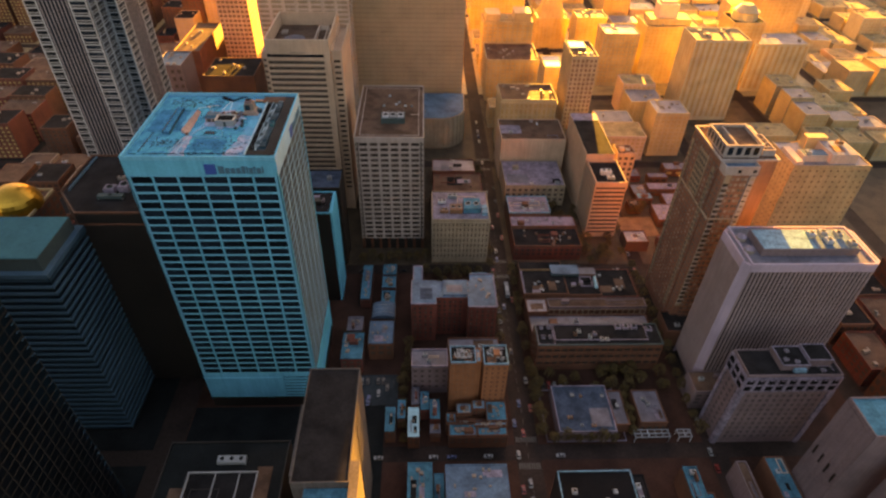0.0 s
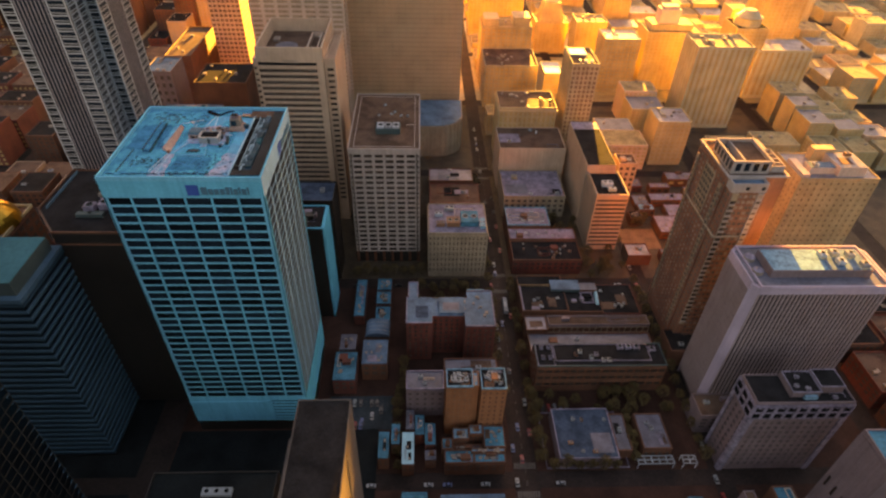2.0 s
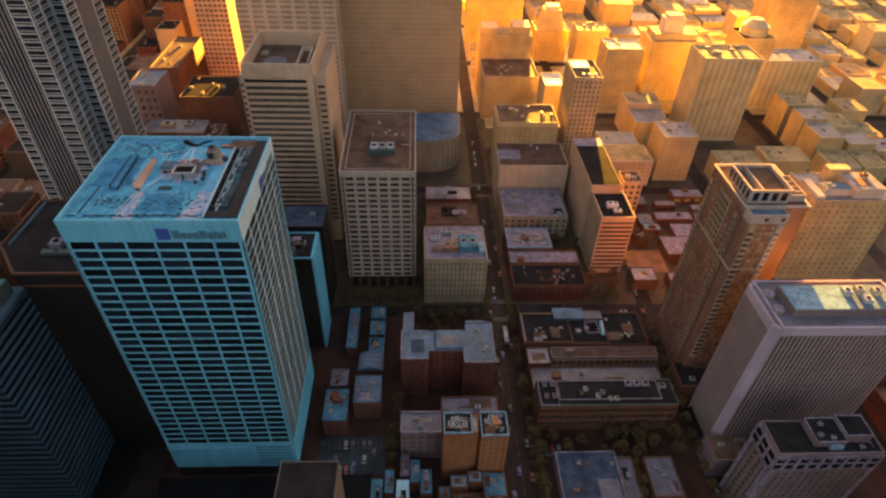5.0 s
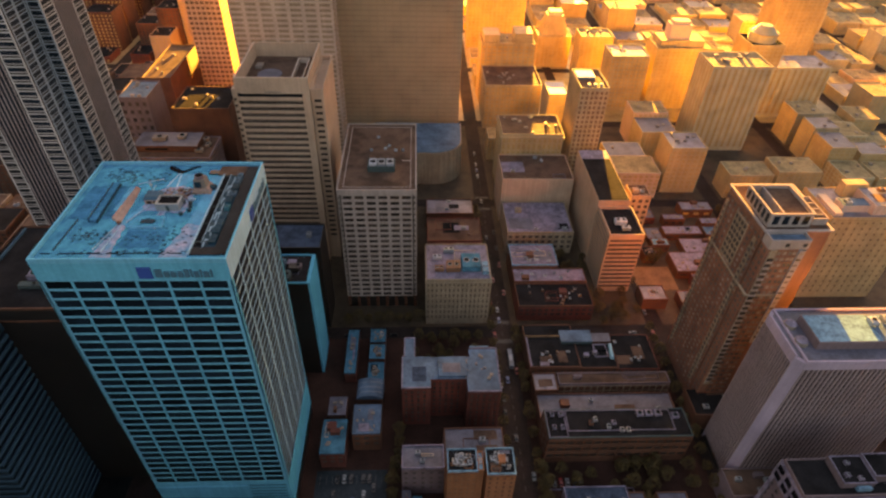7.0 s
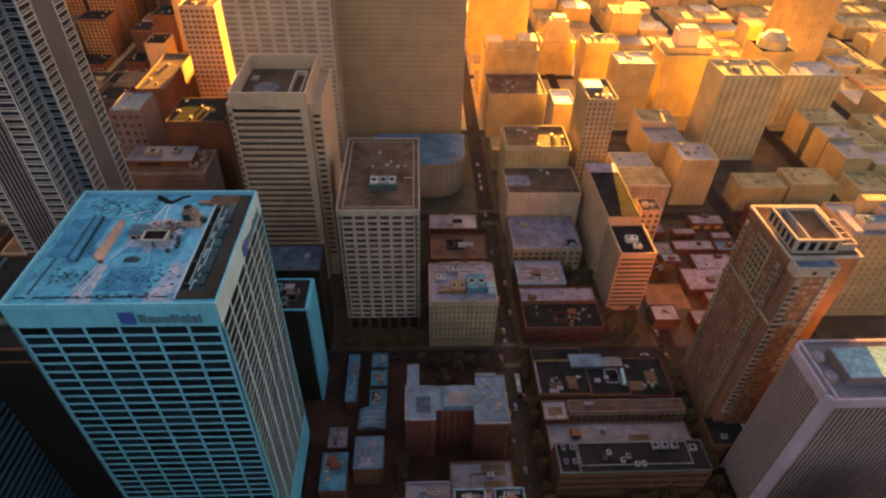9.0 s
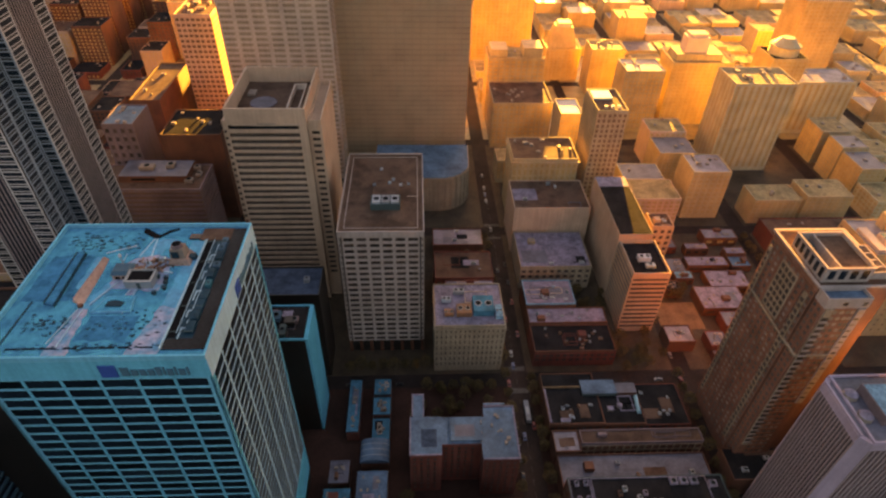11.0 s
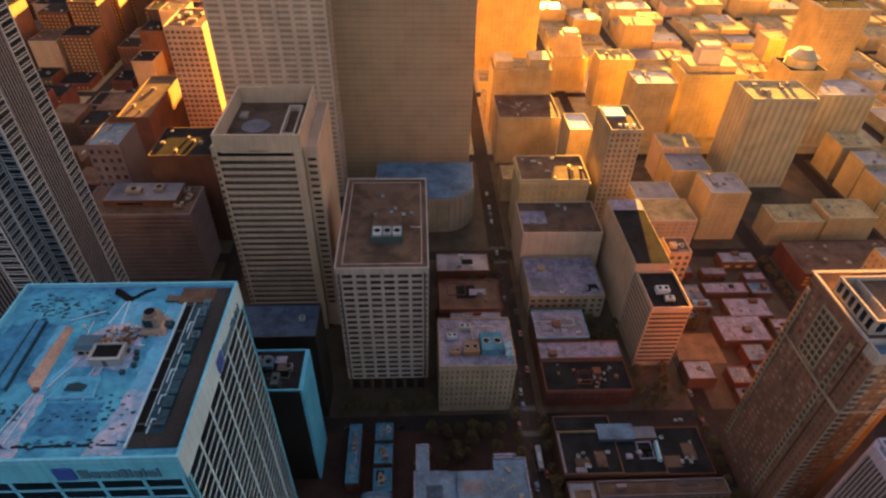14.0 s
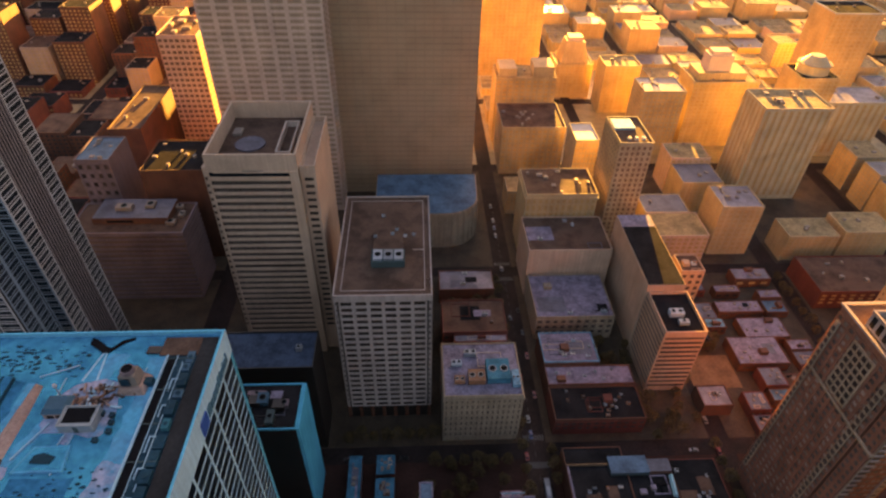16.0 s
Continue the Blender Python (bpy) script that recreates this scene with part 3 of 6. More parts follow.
    part("louvre", Solid().box(-1.6, 0.4, -2.0, -1.72, 1.8, 3.9), WELLTEAL, dr)
    part("drum", Solid().drum(-0.2, 0.2, 4.4, 5.4, 1.6, 1.45, 16), STONE, dr)
    part("opening", Solid().drum(-0.2, 0.2, 5.4, 5.45, 1.2, sides=16), BLACK, dr)
    part("side_duct", Solid().box(2.4, 4.4, -0.8, 0.9, 0.0, 1.4), WELLTEAL, dr)
    # long low beam and a weathered flashing
    bm = thing("roof_beam", -99.0, 213.8, z, "long brownish steel duct lying on low stands", "duct")
    part("beam", Solid().prism([(-0.6, -10.4), (1.6, -11.0), (0.9, 10.2), (-0.9, 10.2)], 0.3, 1.1), TURQDARK, bm)
    part("edge", Solid().prism([(-1.1, -10.2), (-0.62, -10.4), (-0.92, 10.2), (-1.3, 10.2)], 0.1, 1.3), WELLTEAL, bm)
    part("edge", Solid().prism([(1.62, -11.0), (1.9, -11.0), (1.2, 10.2), (0.92, 10.2)], 0.1, 0.9), WELLTEAL, bm)
    for i in range(5):
        part("stand", Solid().box(-0.5, 0.5, -9.6 + i * 4.6, -9.2 + i * 4.6, 0.0, 0.3), STEEL, bm)
    rd = thing("roof_flashing", -90.6, 208, z, "ochre weathered flashing ridge on the turquoise roof", "flashing")
    part("ridge", Solid().prism([(-2.9, -3.2), (0.3, -5.2), (0.3, 6.0), (-0.1, 14.0), (-1.5, 14.0)], 0.0, 1.1, [(-2.6, -2.9), (-1.6, -4.0), (-1.3, 6.0), (-1.0, 13.8), (-1.4, 13.8)]), OCHRE, rd)
    part("end_cap", Solid().box(-0.5, 0.5, -5.6, -4.6, 0.0, 0.8), BROWN, rd)
    pl = thing("roof_platform", -81.6, 203.2, z, "low pale roof platform with a dark irregular hatch", "platform")
    part("deck", Solid().prism([(-5.4, -2.8), (4.8, -2.8), (4.0, 3.2), (-3.2, 3.0)], 0.0, 0.6), ROOFPANEL, pl)
    part("top", Solid().prism([(-4.7, -2.4), (4.3, -2.4), (3.6, 2.8), (-2.8, 2.6)], 0.6, 0.64), ROOFTURQ, pl)
    part("hatch", Solid().prism([(-2.4, -0.9), (1.6, -1.2), (2.2, 0.4), (-0.4, 1.3), (-2.2, 0.8)], 0.64, 0.9), WELLTEAL, pl)
    # thin pale conduits fanning out over the membrane
    for ax, ay, ex, ey in ((-88.6, 203.4, -84.6, 212.0), (-90.8, 202.0, -93.4, 190.0), (-89.6, 201.6, -90.6, 189.0), (-80.2, 209.0, -81.4, 201.6), (-78.4, 209.0, -79.0, 199.8), (-86.2, 217.4, -86.4, 224.0), (-72.4, 218.0, -69.0, 226.6), (-92.6, 224.4, -84.8, 227.6)):
        ln, turn = math.hypot(ex - ax, ey - ay), math.degrees(math.atan2(ey - ay, ex - ax))
        run = thing("roof_conduit", (ax + ex) / 2, (ay + ey) / 2, z + 0.06, "thin pale conduit run over the turquoise roof", "conduit", "roof conduits", turn=turn)
        part("tube", Solid().box(-ln / 2, ln / 2, -0.11, 0.11, 0.1, 0.28), SPANDREL, run)
        for q in (-0.45, 0.0, 0.45):
            part("saddle", Solid().box(q * ln - 0.12, q * ln + 0.12, -0.2, 0.2, -0.02, 0.1), GREYCLAD, run)
    # forked drain duct with two thin tails
    yd = thing("drain_duct", -80.5, 232.5, z, "black forked duct lying flat on the turquoise roof", "duct")
    part("fork", Solid().prism([(-0.9, -1.2), (0.9, -1.2), (1.2, 0.2), (-0.6, 0.8)], 0, 0.3), BLACK, yd)
    part("arm", Solid().prism([(-0.9, -1.0), (-0.5, 0.9), (-3.6, 3.2), (-4.9, 3.6), (-4.7, 1.6), (-2.6, 0.2)], 0, 0.28), BLACK, yd)
    part("arm", Solid().prism([(0.9, -1.0), (3.6, 1.9), (5.6, 2.9), (5.4, 3.6), (2.8, 2.7), (0.8, 0.2)], 0, 0.26), BLACK, yd)
    for k, xe in enumerate((-2.1, 1.2)):
        part("tail", Solid().prism([(xe - 0.22, -9.4), (xe + 0.22, -9.4), (-0.2 + k * 0.7, -1.1), (-0.6 + k * 0.7, -1.1)], 0, 0.12), SPANDREL, yd)
    for x, y in ((-72, 213.4), (-71.2, 209.4), (-74.3, 213.9), (-71.5, 211.6), (-73.2, 207.4)):
        vent = thing("roof_vent", x, y, z, "small dark roof vent box", "vent", "roof vents")
        part("casing", Solid().box(-0.45, 0.45, -0.45, 0.45, 0, 0.7), DARKWALL, vent)
        part("cap", Solid().box(-0.6, 0.6, -0.6, 0.6, 0.7, 0.85), WELLTEAL, vent)
    # worn pale bands and sheets of the membrane
    worn = random.Random(14)
    for k, (outline, mat) in enumerate(((((-73.8, 186.2), (-65.6, 186.2), (-65.6, 202), (-70.0, 203), (-71.4, 196)), ROOFWORN), (((-70.2, 203.1), (-65.6, 202.1), (-65.6, 230), (-69.6, 230), (-69.2, 216)), ROOFPANEL),
                                 (((-93.2, 186.2), (-87.4, 186.2), (-88.0, 193), (-88.4, 202), (-91.2, 202), (-92, 194)), ROOFWORN), (((-91, 202.1), (-88.4, 202.1), (-84.4, 212), (-86.4, 213.6)), ROOFPANEL),
                                 (((-86, 209.5), (-73.0, 208.4), (-71.6, 214), (-73, 221), (-77.5, 224), (-84, 221.6), (-87.5, 216)), ROOFWORN), (((-83.5, 222.5), (-76.5, 224.2), (-74.2, 231), (-79.2, 231.2)), ROOFPANEL),
                                 (((-95.2, 210), (-93.4, 209), (-91.2, 222), (-94.4, 223)), ROOFPANEL), (((-80.6, 207.1), (-78.8, 207.1), (-78.6, 209.5), (-80.4, 209.6)), ROOFWORN), (((-107.4, 205), (-100.9, 205), (-101.2, 223.6), (-106.4, 223.6)), TURQDARK), (((-97.2, 205.4), (-93.0, 205.2), (-95.2, 209.6), (-95.0, 223.4), (-97.6, 223.6)), TURQDARK), (((-87.6, 191), (-75, 191), (-74, 199.4), (-86.6, 199.4)), TURQDARK))):
        ragged = []
        for (ax, ay), (bx, by) in zip(outline, outline[1:] + outline[:1]):
            for q in range(5):
                ragged.append((ax + (bx - ax) * q / 5 + (worn.uniform(-0.45, 0.45) if q else 0), ay + (by - ay) * q / 5 + (worn.uniform(-0.45, 0.45) if q else 0)))
        band = new("worn_band", Solid().prism(ragged, z + 0.001, z + 0.012 + 0.004 * k).data("worn_band", mat))
        tagged(band, "worn pale ragged strip of roof membrane", "roof patch", "worn roof strips", kind="structure")
    stain = random.Random(3)
    for i in range(230):
        zone = i % 5
        if zone < 2:
            x, y = stain.uniform(-105, -84), stain.gauss(229.0, 2.2)
        elif zone == 2:
            x, y = stain.uniform(-102, -91), stain.gauss(196.6, 1.6)
        elif zone == 3:
            x, y = stain.uniform(-86, -66), stain.gauss(197.5, 3.0)
        else:
            x, y = stain.uniform(-107, -66), stain.gauss(188.9, 0.5)
        y = max(186.2, min(236.0, y))
        n, r, q = stain.randint(6, 9), stain.uniform(0.2, 0.62), stain.uniform(0.9, 2.2)
        rim = [(x + r * q * stain.uniform(0.4, 1.2) * math.cos(6.283 * k / n), y + r / q * stain.uniform(0.4, 1.2) * math.sin(6.283 * k / n)) for k in range(n)]
        tagged(new("roof_stain", Solid().prism(rim, z + 0.002, z + 0.05 + 0.0004 * i).data("roof_stain", WELLTEAL)), "dark ragged ponding stain on the roof membrane", "stain", "roof stains", kind="structure")
    for i in range(9):
        x, ln = -106 + i * 4.6 + stain.uniform(-0.5, 0.5), stain.uniform(1.2, 2.2)
        gl = thing("roof_gutter", x, 188.6, z, "thin dark gutter length inside the roof edge", "gutter", "gutter lengths")
        part("channel", Solid().box(-ln, ln, -0.22, 0.22, 0.0, 0.14), BLACK, gl)
    lg = thing("roof_gutter", -104.6, 196.0, z, "dark slanting gutter line along the roof side", "gutter")
    part("channel", Solid().prism([(-0.3, -6), (0.3, -6), (0.9, 9), (0.4, 9)], 0.0, 0.12), WELLTEAL, lg)


white_tower()


# ---------- gridded middle tower ----------
def grid_tower():
    x0, x1, y0, y1, h = -41.6, 0.9, 314.2, 388.0, 87.4
    w, d = x1 - x0, y1 - y0
    b = thing("gridded_office_tower", (x0 + x1) / 2, (y0 + y1) / 2, 0, "slab office tower with a deep pale concrete window grid", "office tower")
    e = 0.5
    part("core", Solid().box(-w / 2 + e, w / 2 - e, -d / 2 + e, d / 2 - e, 0, 84.6), DARKWALL, b)
    part("top_band", Solid().box(-w / 2, w / 2, -d / 2, d / 2, 84.2, 86.6), GRIDSTONE, b)
    grid_facade(b, "front", w - 2 * e, d - 2 * e, 9.0, 84.3, 6, 20, 1.55, 1.55, GRIDSTONE, GLASSWARM, e, u0=-19.0, u1=19.0, band_depth=0.9)
    for u0, u1 in ((-w / 2 + e, -19.78), (19.78, w / 2 - e)):
        grid_facade(b, "front", w - 2 * e, d - 2 * e, 9.0, 84.3, 1, 20, 0.35, 1.55, GRIDSTONE, GLASSWARM, e, u0=u0, u1=u1, single=False, band_depth=0.9)
    for side in ("right", "left"):
        grid_facade(b, side, w - 2 * e, d - 2 * e, 9.0, 84.3, 12, 20, 1.9, 1.5, GRIDSTONE, GLASSWARM, e, single=False, pane_single=False, band_depth=0.9)
    part("lobby_wall", Solid().box(-w / 2 + 3, w / 2 - 3, -d / 2 + 3, d / 2 - 3, 0, 9.0), BROWN, b)
    piers = Solid().box(-0.9, 0.9, -0.9, 0.9, 0, 9.0).data("pier", BROWN)
    for i in range(8):
        piece("pier", piers, b, (-w / 2 + 1 + i * (w - 2) / 7, -d / 2 + 1, 0))
    part("roof", Solid().box(-w / 2 + 0.6, w / 2 - 0.6, -d / 2 + 0.6, d / 2 - 0.6, 86.6, 86.8), ROOFBROWN, b)
    part("parapet", Solid().rim(-w / 2, w / 2, -d / 2, d / 2, 86.6, 87.5, 0.6), GRIDSTONE, b)
    part("roof_track", Solid().rim(-w / 2 + 3, w / 2 - 3, -d / 2 + 3.5, d / 2 - 3.5, 86.8, 86.95, 0.35).box(w / 2 - 8.5, w / 2 - 3.3, -6.3, -5.9, 86.8, 86.95), GRIDSTONE, b)
    p = thing("cooling_penthouse", -18.6, 345.2, 86.8, "grey rooftop penthouse block carrying three square cooling fans", "penthouse")
    part("body", Solid().box(-7.5, 7.5, -12.5, -3.5, 0, 3.4), GREYCLAD, p)
    part("rear_body", Solid().box(-7.0, 7.0, -3.4, 12.5, 0, 2.2), ROOFBROWN, p)
    for i in range(3):
        f = part("fan_box", Solid().box(-6.6 + i * 4.7, -2.6 + i * 4.7, -11.5, -5.0, 3.4, 4.4), UNITWHITE, p)
        part("fan_opening", Solid().drum(-4.6 + i * 4.7, -8.2, 4.4, 4.45, 1.5), BLACK, f)
    for x, y in ((-25, 352), (-17, 354), (-11, 352), (-15, 357), (-7, 356), (-22, 371)):
        rooftop_unit(x, y, 86.8 if y > 358 or x > -11 else 89.0, 1.6, 1.4, 1.2)


grid_tower()


# ---------- banded tower with an open crown ----------
def banded_tower():
    x0, x1, y0, y1 = -97.6, -57.6, 359.0, 411.0
    w, d = x1 - x0, y1 - y0
    b = thing("banded_office_tower", (x0 + x1) / 2, (y0 + y1) / 2, 0, "tan concrete office tower with dark window bands and open crown", "office tower")
    part("core", Solid().box(-w / 2 + 0.5, w / 2 - 0.5, -d / 2 + 0.5, d / 2, 0, 117), DARKWALL, b)
    front = facing("front", w, d)
    pitch = 3.81
    band = Solid().box(*front(-w / 2 + 0.9, w / 2 - 4.0, -0.3, 0.35, 0, 1.5)).data("spandrel", WARMTAN)
    strip = Solid().box(*front(-w / 2 + 0.9, w / 2 - 4.0, -0.45, -0.3, 1.5, pitch)).data("window_band", GLASSWARM)
    bars = Solid()
    for i in range(27):
        u = -w / 2 + 2.2 + i * (w - 7.4) / 26
        bars.box(*front(u - 0.16, u + 0.16, -0.3, -0.12, 1.5, pitch))
    bars = bars.data("mullions", CLUTTER)
    for j in range(26):
        for name, data in (("spandrel", band), ("window_band", strip), ("mullions", bars)):
            piece(name, data, b, (0, 0, 116.4 - (j + 1) * pitch))
    part("front_pier", Solid().box(*front(w / 2 - 4.0, w / 2, -2.0, 0.5, 0, 121.4)), WARMTAN, b)
    part("front_pier", Solid().box(*front(-w / 2, -w / 2 + 0.9, -2.0, 0.5, 0, 121.4)), WARMTAN, b)
    part("base_wall", Solid().box(*front(-w / 2 + 0.9, w / 2 - 4.0, -0.3, 0.3, 0, 17.3)), WARMTAN, b)
    part("head_band", Solid().box(*front(-w / 2 + 0.9, w / 2 - 4.0, -0.3, 0.4, 116.4, 118.6)), WARMTAN, b)
    # Dark strip proud of the wall stands in for the gap's shade.
    part("shadow_gap", Solid().box(*front(-w / 2 + 0.9, w / 2 - 4.0, -0.3, 0.05, 118.6, 120.6)), GLASS, b)
    part("entrance_hood", Solid().prism([(-4.5, -d / 2 - 0.35), (4.5, -d / 2 - 0.35), (4.5, -d / 2), (-4.5, -d / 2)], 120.2, 121.6), CLUTTER, b)
    # crown
    part("crown_wall", Solid().rim(-w / 2, w / 2, -d / 2, d / 2, 117, 129.6, 1.0), WARMTAN, b, "high tan parapet wall round a sunken roof")
    part("crown_ledge", Solid().box(-w / 2 + 3, w / 2 - 3, -d / 2 - 0.7, -d / 2, 120.6, 121.2), WARMTAN, b)
    part("sunken_roof", Solid().box(-w / 2 + 1, w / 2 - 1, -d / 2 + 1, d / 2 - 1, 119, 121), ROOFBROWN, b)
    part("roof_tank", Solid().drum(-6, -2, 121, 121.6, 7.0, sides=20), ROOFGREY, b)
    part("roof_hatch", Solid().box(-16, -12, 6, 12, 121, 122.4), CLUTTER, b)
    part("roof_frame", Solid().rim(8, 15, -14, 16, 121, 124, 0.8), PALE, b)
    # lower side wings
    wing = part("side_wing", Solid().box(w / 2 + 0.01, w / 2 + 6.8, -d / 2 + 3, d / 2 - 1, 0, 119.5), WARMTAN, b)
    part("wing_parapet", Solid().rim(w / 2 + 0.05, w / 2 + 6.8, -d / 2 + 3, d / 2 - 1, 119.5, 122.0, 0.8), WARMTAN, b)
    part("side_wing", Solid().box(-w / 2 - 3.4, -w / 2 - 0.01, -d / 2 + 4, d / 2 - 1, 0, 121.0), WARMTAN, b)
    right_pane = Solid().box(w / 2 + 1.6, w / 2 + 5.6, -d / 2 + 2.9, -d / 2 + 3.0, 0, 1.6).data("window_pane", GLASSWARM)
    left_pane = Solid().box(-w / 2 - 3.0, -w / 2 - 0.8, -d / 2 + 3.9, -d / 2 + 4.0, 0, 1.6).data("window_pane", GLASSWARM)
    for j in range(26):
        piece("window_pane", right_pane, b, (0, 0, 114.2 - j * pitch))
        piece("window_pane", left_pane, b, (0, 0, 114.2 - j * pitch))


banded_tower()


# ---------- tall latticed tower ----------
def lattice_tower():
    x0, x1, y0, y1, h = -198.0, -161.0, 306.0, 357.5, 241.0
    cx, cy = (x0 + x1) / 2, (y0 + y1) / 2
    b = thing("latticed_skyscraper", cx, cy, 0, "very tall skyscraper with pale ladder-like corner lattices and dark ribs", "skyscraper")
    w, d = x1 - x0, y1 - y0
    nx, ny = 6.0, 17.0
    part("core", Solid().prism([(-w / 2, -d / 2), (w / 2 - nx, -d / 2), (w / 2 - nx, -d / 2 + ny), (w / 2, -d / 2 + ny), (w / 2, d / 2), (-w / 2, d / 2)], 0, h), DARKWALL, b)

    def ladder(side, u0, u1, off=0.0, mat=CREAM):
        span = facing(side, w, d)
        part("lattice_post", Solid().box(*span(u0, u0 + 0.6, 0.01 + off, 0.2 + off, 0, h)), mat, b)
        part("lattice_post", Solid().box(*span(u1 - 0.6, u1, 0.01 + off, 0.2 + off, 0, h)), mat, b)
        rungs, glass = Solid(), Solid()
        for j in range(int(h / 3.7)):
            z = j * 3.7 + 1.0
            rungs.box(*span(u0 + 0.6, u1 - 0.6, 0.01 + off, 0.16 + off, z, z + 0.5))
            rungs.box(*span(u0 + 0.6, u1 - 0.6, 0.01 + off, 0.15 + off, z + 1.4, z + 1.7))
            glass.box(*span(u0 + 0.6, u1 - 0.6, 0.01 + off, 0.06 + off, z + 1.85, z + 3.7))
        tagged(part("lattice_rung", rungs, mat, b), kind="stuff")
        tagged(part("lattice_glazing", glass, GLASS, b), kind="stuff")

    def ribs(side, u0, u1, count):
        span = facing(side, w, d)
        rib = Solid().box(*span(-0.28, 0.28, 0.01, 0.25, 0, h)).data("rib", RIB)
        for i in range(count):
            u = u0 + (i + 0.5) * (u1 - u0) / count
            piece("rib", rib, b, (u, 0, 0) if side == "front" else (0, u, 0))
        part("rib_glass", Solid().box(*span(u0, u1, 0.002, 0.06, 0, h)), GLASS, b)

    ladder("front", -w / 2, -w / 2 + 6.5)
    ribs("front", -w / 2 + 6.5, 3.5, 8)
    ladder("front", 3.5, w / 2 - nx)
    ladder("right", -d / 2 + ny, -d / 2 + ny + 9.5)
    ribs("right", -d / 2 + ny + 9.5, d / 2 - 9.5, 9)
    ladder("right", d / 2 - 9.5, d / 2)
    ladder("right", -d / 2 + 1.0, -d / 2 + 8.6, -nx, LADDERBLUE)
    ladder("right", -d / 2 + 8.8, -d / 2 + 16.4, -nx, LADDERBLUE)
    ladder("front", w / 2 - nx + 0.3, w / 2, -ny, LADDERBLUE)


lattice_tower()


# ---------- finned tower ----------
def finned_tower():
    x0, x1, y0, y1, h = 146.8, 212.0, 194.0, 222.8, 90.0
    w, d = x1 - x0, y1 - y0
    b = thing("finned_office_tower", (x0 + x1) / 2, (y0 + y1) / 2, 0, "off-white office tower with close vertical fins and chamfered corners", "office tower")
    c = 3.2

    def octagon(g):
        a, e = w / 2 - g, d / 2 - g
        return [(-a + c, -e), (a - c, -e), (a, -e + c), (a, e - c), (a - c, e), (-a + c, e), (-a, e - c), (-a, -e + c)]
    part("core", Solid().prism(octagon(0.7), 0, 86), DARKWALL, b)
    part("top_band", Solid().prism(octagon(0.0), 85.5, 89.2), FINWHITE, b)
    part("parapet", Solid().rim(-w / 2 + c, w / 2 - c, -d / 2 + 0.2, d / 2 - 0.2, 89.2, 90.2, 0.8), FINWHITE, b)
    part("parapet_end", Solid().box(-w / 2 + 0.2, -w / 2 + 1.0, -d / 2 + c, d / 2 - c, 89.2, 90.2), FINWHITE, b)
    part("roof", Solid().prism(octagon(1.2), 89.2, 89.4), ROOFGREY, b)
    for sx in (-1, 1):
        for sy in (-1, 1):
            corner = [(sx * (w / 2 - c), sy * d / 2), (sx * w / 2, sy * (d / 2 - c)), (sx * (w / 2 - c - 0.4), sy * (d / 2 - c - 0.4))]
            if sx * sy > 0:
                corner.reverse()
            part("chamfer_pier", Solid().prism(corner, 0, 85.5), FINWHITE, b, "broad pale chamfered corner pier")
    fin = Solid().box(-0.46, 0.46, -d / 2 - 0.1, -d / 2 + 0.7, 12, 85.5).data("fin", FINTAN)
    part("base_wall", Solid().box(-w / 2 + c, w / 2 - c, -d / 2 + 0.1, -d / 2 + 0.3, 0, 12), BROWN, b)
    for i in range(30):
        piece("fin", fin, b, (-w / 2 + c + 0.6 + i * (w - 2 * c - 1.2) / 29, 0, 0))
    sidefin = Solid().box(-w / 2 - 0.1, -w / 2 + 0.7, -0.36, 0.36, 4, 85.5).data("fin", FINTAN)
    for i in range(16):
        piece("fin", sidefin, b, (0, -d / 2 + c + 0.4 + i * (d - 2 * c - 0.8) / 15, 0))
    glass, spandrels = Solid(), Solid()
    glass.box(-w / 2 + c, w / 2 - c, -d / 2 + 0.5, -d / 2 + 0.69, 4, 85.5).box(-w / 2 + 0.5, -w / 2 + 0.69, -d / 2 + c, d / 2 - c, 4, 85.5)
    for j in range(21):
        z = 4 + j * 3.9
        spandrels.box(-w / 2 + c, w / 2 - c, -d / 2 + 0.4, -d / 2 + 0.49, z, z + 1.3).box(-w / 2 + 0.4, -w / 2 + 0.49, -d / 2 + c, d / 2 - c, z, z + 1.3)
    part("glazing", glass, BLACK, b)
    part("spandrel", spandrels, BLACK, b)
    p = thing("roof_plant_room", 181, 208.5, 89.4, "long pale rooftop plant room with vents and a bluish roof", "plant room")
    part("wall", Solid().box(-24, 22, -7.5, 7.5, 0, 4.0), STONE, p)
    part("roof", Solid().box(-23.5, 2, -7, 7, 4.0, 4.15), ICE, p)
    part("roof_end", Solid().box(2.2, 21.5, -7, 7, 4.0, 4.15), ROOFBLUE, p)
    for x, y in ((190, 212), (184, 211), (190, 206), (197, 211), (200, 204)):
        rooftop_unit(x, y, 89.4 if x < 158 else 93.55, 3.2, 3.6, 2.0)


finned_tower()
for x, y in ((152.8, 204.5), (152.8, 213.5)):
    dome = thing("roof_dome", x, y, 89.4, "low grey round rooftop cooling dome", "cooling dome", "roof domes")
    part("drum", Solid().drum(0, 0, 0, 1.8, 2.6, 2.4, 16), CLUTTER, dome)
    part("cap", Solid().drum(0, 0, 1.8, 2.6, 2.4, 1.0, 16), LAVENDER, dome)
block("low stone podium building at the foot of the finned tower", 141.5, 216, 180, 193.5, 14, STONE, ROOFBROWN, 14, 3, units=3, seed=4)
block("low brown annexe behind the finned tower", 141.5, 214, 223.5, 240, 12, BROWN, ROOFDARK, units=4, seed=5)


